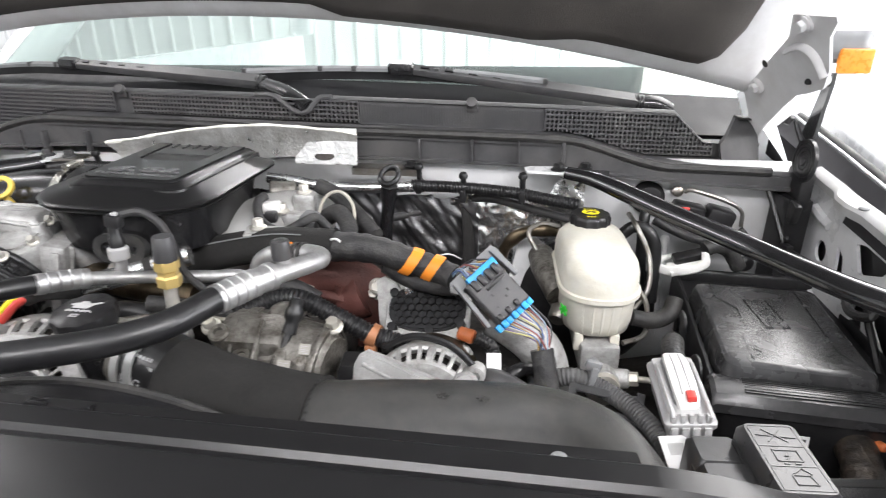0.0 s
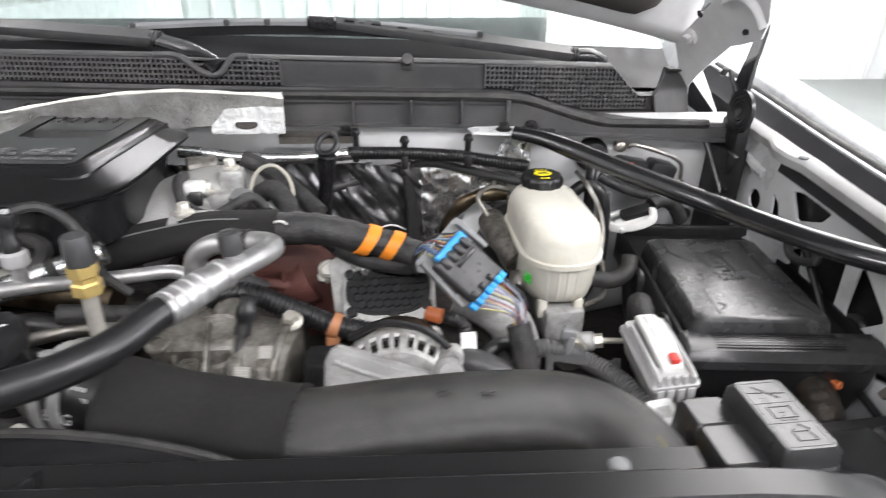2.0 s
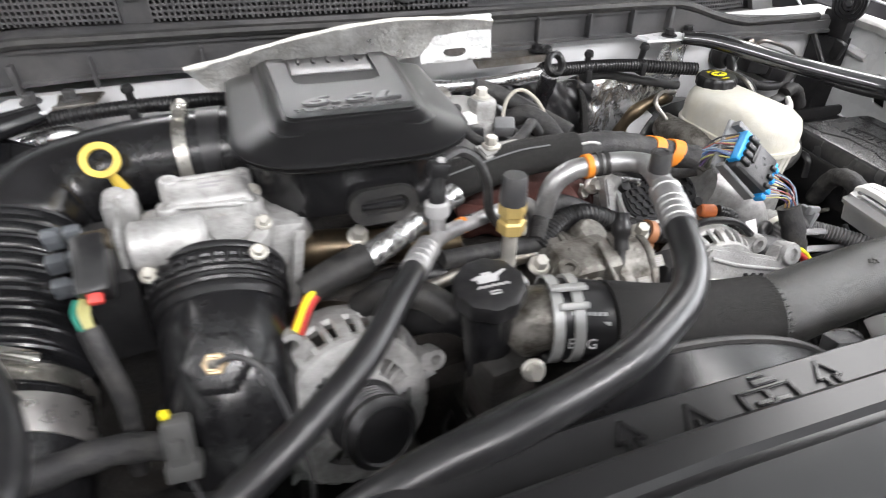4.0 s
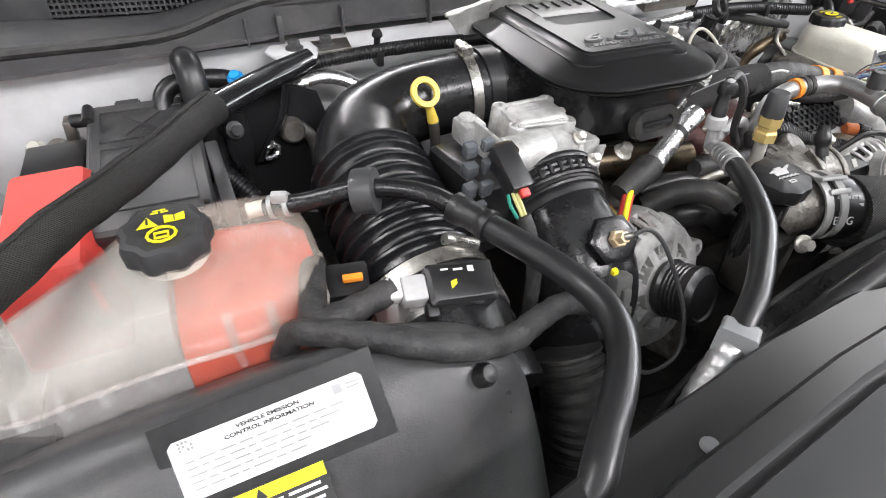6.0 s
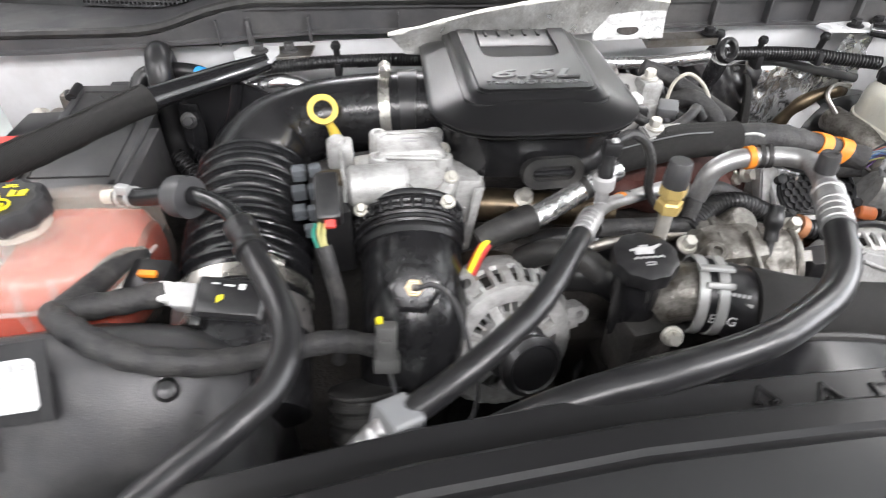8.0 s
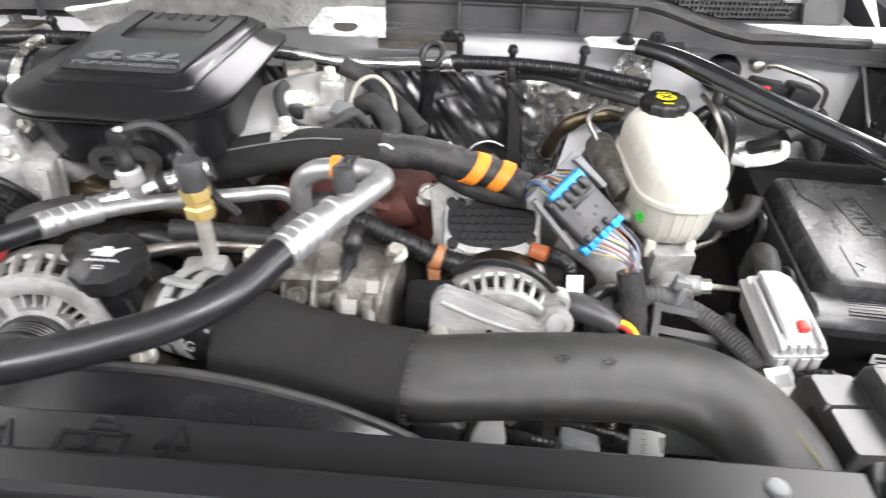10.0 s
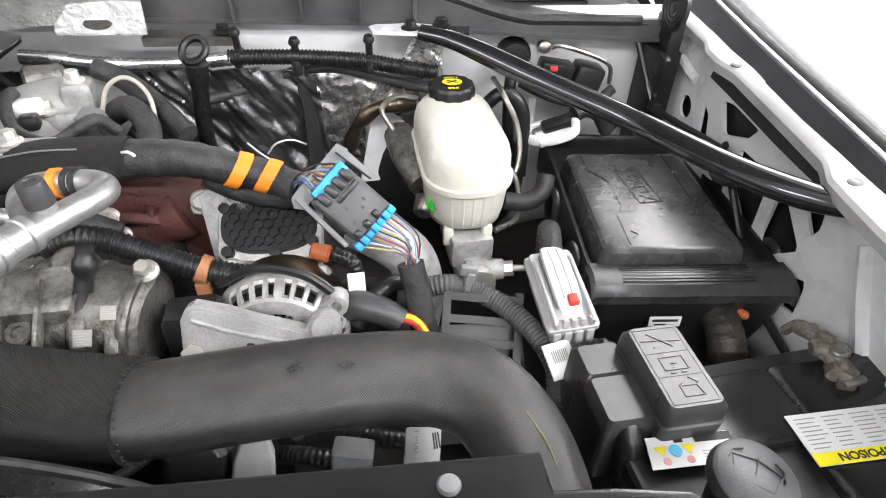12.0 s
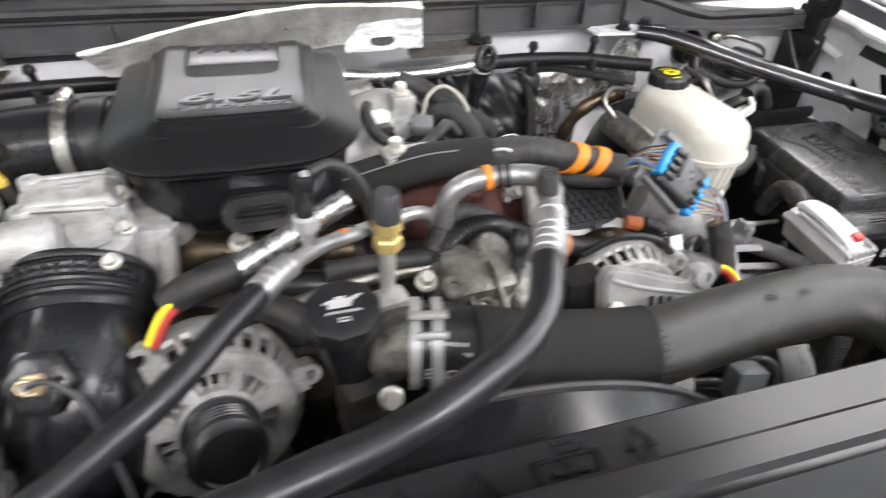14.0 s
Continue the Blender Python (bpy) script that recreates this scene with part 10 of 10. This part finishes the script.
# passenger-side fuse and relay box, red terminal cover
rb = thing("relay_box", "black plastic relay box with an embossed lid", "relay box", (-0.85, 0.80, 1.0))
JM = face_frame((-0.867, 0.803, 1.196), (1, 0.0, -0.03), (0.02, 1, 0.10)) @ Matrix.Diagonal((0.9, 0.97, 1, 1))
bm = B()
loft(bm, [(-0.12, 0.060, 0.115, 0.008), (-0.014, 0.060, 0.116, 0.008), (-0.008, 0.064, 0.120, 0.008), (0.0, 0.064, 0.120, 0.008), (0.004, 0.060, 0.116, 0.008)], JM)
part("box_lid", bm, DGREY, rb)
bm = B()
mm = JM @ pose(0, 0, 0.004)
emboss(bm, mm, [(-0.048, 0.035), (0.048, 0.035), (0.048, 0.098), (-0.048, 0.098), (-0.048, 0.035)], 0.0014)
emboss(bm, mm, [(-0.02, 0.045), (0.02, 0.085)], 0.0025)
emboss(bm, mm, [(0.02, 0.045), (-0.02, 0.085)], 0.0025)
emboss(bm, mm, [(-0.048, -0.09), (0.048, -0.09), (0.048, 0.02), (-0.048, 0.02), (-0.048, -0.09)], 0.0014)
part("embossed_frame", bm, DGREY, rb)
each("lid_hinge", BLACK, rb, lambda bm, p: cyl(bm, JM @ Vector((-0.062, p, 0.004)), JM @ Vector((-0.062, p + 0.03, 0.004)), 0.006, seg=12), [-0.10, 0.085])
bm = B()
box(bm, (-0.963, 0.862, 1.160), (0.062, 0.075, 0.052), (0, 0, 0), 0.004)
part("side_housing", bm, BLACK, rb)
bm = B()
box(bm, (-0.800, 0.755, 1.150), (0.014, 0.13, 0.09), (0, 0, 2), 0.003)
part("side_wall", bm, DGREY, rb)
bm = B()
plate(bm, [(-0.016, -0.055), (0.016, -0.055), (0.016, 0.045), (-0.016, 0.050)], 0.010, JM @ pose(-0.020, 0.155, -0.022), 0.002)
part("rear_flap", bm, DGREY, rb)
each("lid_slot", HONEY, rb, lambda bm, p: box(bm, JM @ Vector((p[0], p[1], 0.0035)), (0.006, 0.007, 0.003), (0, 0, 0), 0.0006), [(0.055, -0.10), (-0.058, -0.02), (-0.058, 0.085), (0.052, 0.105)])
bm = B()
box(bm, (-0.972, 0.922, 1.166), (0.062, 0.030, 0.006), (0, -4, 0), 0.002)
box(bm, (-0.949, 0.922, 1.182), (0.012, 0.022, 0.040), (0, 6, 0), 0.003)
cyl(bm, (-0.968, 0.920, 1.168), (-0.968, 0.918, 1.176), 0.012, 0.011, 18, 0.002)
sbk = part("steel_bracket", bm, STEEL, rb, "dull steel bracket")
bm = B()
bolt(bm, (-0.990, 0.920, 1.169), (0, -0.6, 0.8), 0.008, 0.010)
part("bracket_bolt", bm, ZINC, sbk)
bm = B()
cyl(bm, (-0.945, 0.918, 1.199), (-0.915, 0.916, 1.198), 0.008, 0.008, 12, 0.001)
part("hinge_barrel", bm, BLACK, rb)
bm = B()
loft(bm, [(1.10, 0.044, 0.085, 0.006), (1.195, 0.037, 0.080, 0.006), (1.203, 0.032, 0.075, 0.006)], pose(-0.955, 0.714, 1.2, 4, 0, 0) @ pose(0, 0, -1.2))
simple("terminal_cover", "faded red plastic terminal cover beside the relay box", "terminal cover", bm, RED, (-0.966, 0.722, 1.10))

# heater hoses looping at the firewall, blue valve, black bracket
hh = thing("heater_hose", "thick black rubber heater hose looping over by the firewall", "hose", (-0.80, 0.92, 1.1), "heater hoses")
bm = B()
tube(bm, [(-0.800, 0.865, 1.12), (-0.803, 0.878, 1.19), (-0.804, 0.892, 1.232), (-0.806, 0.908, 1.251), (-0.808, 0.926, 1.245), (-0.810, 0.938, 1.205)], 0.0160, 16, 0.006)
part("hose_loop", bm, RUBBER, hh)
h2t = thing("heater_hose", "thinner black rubber hose curving behind the relay box", "hose", (-0.83, 0.92, 1.1), "heater hoses")
bm = B()
tube(bm, [(-0.842, 0.875, 1.16), (-0.844, 0.900, 1.203), (-0.836, 0.912, 1.221), (-0.815, 0.918, 1.226), (-0.77, 0.92, 1.222), (-0.73, 0.92, 1.20)], 0.0115, 14, 0.006)
part("hose_loop", bm, RUBBER, h2t)
bvv = thing("blue_valve", "bright blue plastic valve cap at the firewall", "valve", (-0.75, 0.90, 1.17))
bm = B()
lathe(bm, [(0.009, 0), (0.010, 0.003), (0.010, 0.008), (0.006, 0.010), (0.006, 0.014)], (-0.755, 0.905, 1.222), (-0.2, -0.5, 1), 14)
part("valve_cap", bm, BLUE, bvv)
bm = B()
lathe(bm, [(0.010, 0), (0.011, 0.003), (0.011, 0.010), (0.007, 0.012)], (-0.735, 0.895, 1.200), (0.2, -0.6, 1), 14)
part("lower_cap", bm, BLUE, bvv)
sb = thing("strut_bracket", "black steel bracket bolted below the brace", "bracket", (-0.73, 0.82, 1.05))
bm = B()
plate(bm, [(-0.060, -0.10), (0.075, -0.10), (0.085, -0.02), (0.070, 0.035), (0.020, 0.058), (-0.050, 0.042), (-0.065, 0.0)], 0.006, face_frame((-0.735, 0.882, 1.168), (1, 0, 0), (0, 0.12, 1)), 0.002)
part("back_plate", bm, HONEY, sb, "dull black back plate")
bm = B()
plate(bm, [(-0.013, 0.022), (0.014, 0.020), (0.020, -0.018), (0.010, -0.075), (0.004, -0.078), (-0.013, -0.030)], 0.005, face_frame((-0.771, 0.862, 1.184), (1, -0.25, 0), (0, 0.15, 1)), 0.002)
leaf = part("bracket_leaf", bm, GLOSS, sb, "glossy tapering leaf")
bm = B()
bolt(bm, (-0.772, 0.856, 1.184), (0.15, -1, 0.3), 0.0072, 0.008)
part("bracket_bolt", bm, DGREY, leaf)
bm = B()
tube(bm, [(-0.748, 0.862, 1.135), (-0.735, 0.858, 1.160), (-0.716, 0.860, 1.185), (-0.702, 0.868, 1.225)], 0.010, 12, 0.006, None, 0.4)
part("curved_strap", bm, GLOSS, sb)
bm = B()
cyl(bm, (-0.706, 0.872, 1.164), (-0.704, 0.855, 1.168), 0.017, 0.015, 18, 0.003)
part("steel_cap", bm, STEEL, sb, "dull steel pipe end")
bm = B()
tube(bm, [(-0.695, 0.868, 1.168), (-0.682, 0.862, 1.150), (-0.680, 0.855, 1.11)], 0.008, 12, 0.005)
part("steel_pipe", bm, STEEL, sb)
bm = B()
tube(bm, [(-0.742, 0.858, 1.148), (-0.734, 0.854, 1.158), (-0.727, 0.854, 1.150), (-0.733, 0.856, 1.140), (-0.744, 0.857, 1.138)], 0.0035, 8, 0.003, lambda s, m: 1 + 0.4 * math.sin(m * 900))
part("foil_clip", bm, FOIL, sb, "crumpled foil clip")
bm = B()
corrugated(bm, [(-0.80, 0.845, 1.14), (-0.785, 0.835, 1.125), (-0.765, 0.815, 1.10), (-0.755, 0.79, 1.06)], 0.012, 0.005)
part("corrugated_lead", bm, BLACK, sb)
bm = B()
tube(bm, [(-0.775, 0.80, 1.09), (-0.760, 0.775, 1.075), (-0.735, 0.755, 1.07), (-0.72, 0.73, 1.05)], 0.013, 12, 0.006)
part("taped_lead", bm, TAPE, sb)
bm = B()
tube(bm, [(-0.70, 0.905, 1.205), (-0.66, 0.90, 1.215), (-0.63, 0.90, 1.208), (-0.60, 0.90, 1.19)], 0.010, 14, 0.005, lambda s, m: 1 + 0.06 * math.sin(m * 380), 0.6)
part("foil_wrap", bm, FOIL, sb, "crumpled silver foil wrap")

# added dark sheet, standing in for the shaded well under this side
uw = thing("dark_bay_sheet", "added dark sheet closing the shaded bottom of the bay", "shield", (-0.6, 0.6, 0.7))
each("bay_sheet_panel", DARK, uw, lambda bm, ends: skin(bm, [[(x, y, z) for x, z in ((-1.03, 1.0), (-0.70, 0.98), (-0.45, 0.9), (0.25, 0.9), (0.51, 0.96), (0.51, 0.86), (0.25, 0.8), (-0.45, 0.8), (-1.03, 0.9))] for y in ends]), [(0.10, 0.5), (0.502, 0.955)])

# firewall fittings on the driver's side
ff = thing("clutch_reservoir_plug", "black plug and hose on the white firewall", "plug", (0.30, 0.95, 1.16))
bm = B()
lathe(bm, [(0.024, 0), (0.025, 0.006), (0.019, 0.012), (0.018, 0.020), (0.010, 0.021)], (0.295, 0.954, 1.200), (0, -1, 0.1), 26)
part("round_grommet", bm, RUBBER, ff, "round black grommet")
bm = B()
tube(bm, [(0.295, 0.94, 1.20), (0.288, 0.915, 1.185), (0.286, 0.905, 1.15), (0.29, 0.90, 1.08)], 0.0080, 12, 0.006)
part("black_hose", bm, RUBBER, ff)
bm = B()
tube(bm, [(0.252, 0.880, 1.165), (0.268, 0.880, 1.178), (0.288, 0.876, 1.172), (0.299, 0.870, 1.145), (0.300, 0.862, 1.07)], 0.0088, 14, 0.006)
part("curved_hose", bm, RUBBER, ff)
fc = thing("firewall_connector", "black bulkhead connector with a wire bail on the white firewall", "connector", (0.37, 0.95, 1.15))
bm = B()
box(bm, (0.352, 0.938, 1.182), (0.046, 0.030, 0.030), (0, 10, 0), 0.005)
box(bm, (0.395, 0.936, 1.172), (0.040, 0.034, 0.042), (0, 14, 0), 0.006)
part("connector_body", bm, BLACK, fc)
bm = B()
box(bm, (0.345, 0.920, 1.193), (0.010, 0.006, 0.006), bev=0.001)
part("red_lock", bm, RED, fc, "small red lock")
bm = B()
tube(bm, [(0.345, 0.935, 1.215), (0.352, 0.928, 1.220), (0.40, 0.93, 1.205), (0.425, 0.932, 1.19), (0.43, 0.935, 1.165)], 0.003, 8, 0.006)
lathe(bm, [(0.008, 0), (0.008, 0.012), (0.005, 0.014)], (0.335, 0.95, 1.212), (0, -1, 0.2), 12)
part("wire_bail", bm, STEEL, fc, "steel wire bail")
bm = B()
tube(bm, [(0.305, 0.93, 1.172), (0.33, 0.925, 1.16), (0.37, 0.925, 1.145), (0.41, 0.925, 1.143), (0.435, 0.93, 1.16)], 0.007, 10, 0.006)
part("taped_lead", bm, TAPE, fc)
wcn = thing("harness_connector", "white and black harness connector with a taped tail", "connector", (0.345, 0.87, 1.10))
bm = B()
tube(bm, [(0.366, 0.866, 1.146), (0.362, 0.852, 1.137), (0.340, 0.850, 1.128), (0.316, 0.858, 1.122), (0.306, 0.872, 1.123), (0.314, 0.882, 1.130), (0.335, 0.880, 1.137)], 0.0048, 8, 0.004, None, 1.5)
box(bm, (0.340, 0.862, 1.128), (0.048, 0.022, 0.010), (20, -14, 8), 0.003)
part("white_shell", bm, WHITE, wcn, "white connector clip")
bm = B()
box(bm, (0.345, 0.870, 1.140), (0.044, 0.018, 0.013), (15, -14, 6), 0.004)
part("black_shell", bm, BLACK, wcn)
bm = B()
tube(bm, [(0.366, 0.874, 1.150), (0.382, 0.880, 1.154), (0.402, 0.884, 1.146), (0.420, 0.884, 1.12)], 0.0105, 12, 0.005, lambda s, m: 1 + 0.06 * math.sin(m * 500))
part("taped_tail", bm, TAPE, wcn)
bm = B()
lathe(bm, [(0.012, 0), (0.0125, 0.003), (0.008, 0.008), (0.004, 0.009)], (0.452, 0.951, 1.10), (0, -1, 0), 18)
simple("hole_plug", "round black rubber plug in the white firewall", "plug", bm, RUBBER, (0.452, 0.951, 1.10))

# cable along the inner wing
wcb = thing("wing_cable", "thin black cable clipped along the inner wing", "cable", (0.50, 0.75, 1.15))
bm = B()
tube(bm, [(0.458, 0.94, 1.225), (0.468, 0.92, 1.19), (0.476, 0.90, 1.16), (0.48, 0.885, 1.150), (0.495, 0.84, 1.148), (0.506, 0.79, 1.152), (0.512, 0.755, 1.150), (0.513, 0.72, 1.12), (0.513, 0.68, 1.085), (0.513, 0.64, 1.055), (0.513, 0.58, 1.04), (0.513, 0.50, 1.03), (0.513, 0.42, 1.01)], 0.0045, 8, 0.008)
part("cable_run", bm, RUBBER, wcb)


def zip_clip(bm, p):
    box(bm, p, (0.012, 0.018, 0.012), (0, 0, 15), 0.003)
    box(bm, Vector(p) + Vector((0, 0.008, 0.008)), (0.006, 0.008, 0.016), (30, 0, 0), 0.002)


each("cable_clip", BLACK, wcb, zip_clip, [(0.478, 0.888, 1.152), (0.510, 0.755, 1.150), (0.512, 0.655, 1.063)], "black cable clip")
bm = B()
tube(bm, [(0.508, 0.775, 1.148), (0.500, 0.755, 1.135), (0.498, 0.73, 1.135), (0.505, 0.71, 1.145), (0.511, 0.735, 1.152)], 0.0055, 8, 0.006)
part("slack_loop", bm, TAPE, wcb)
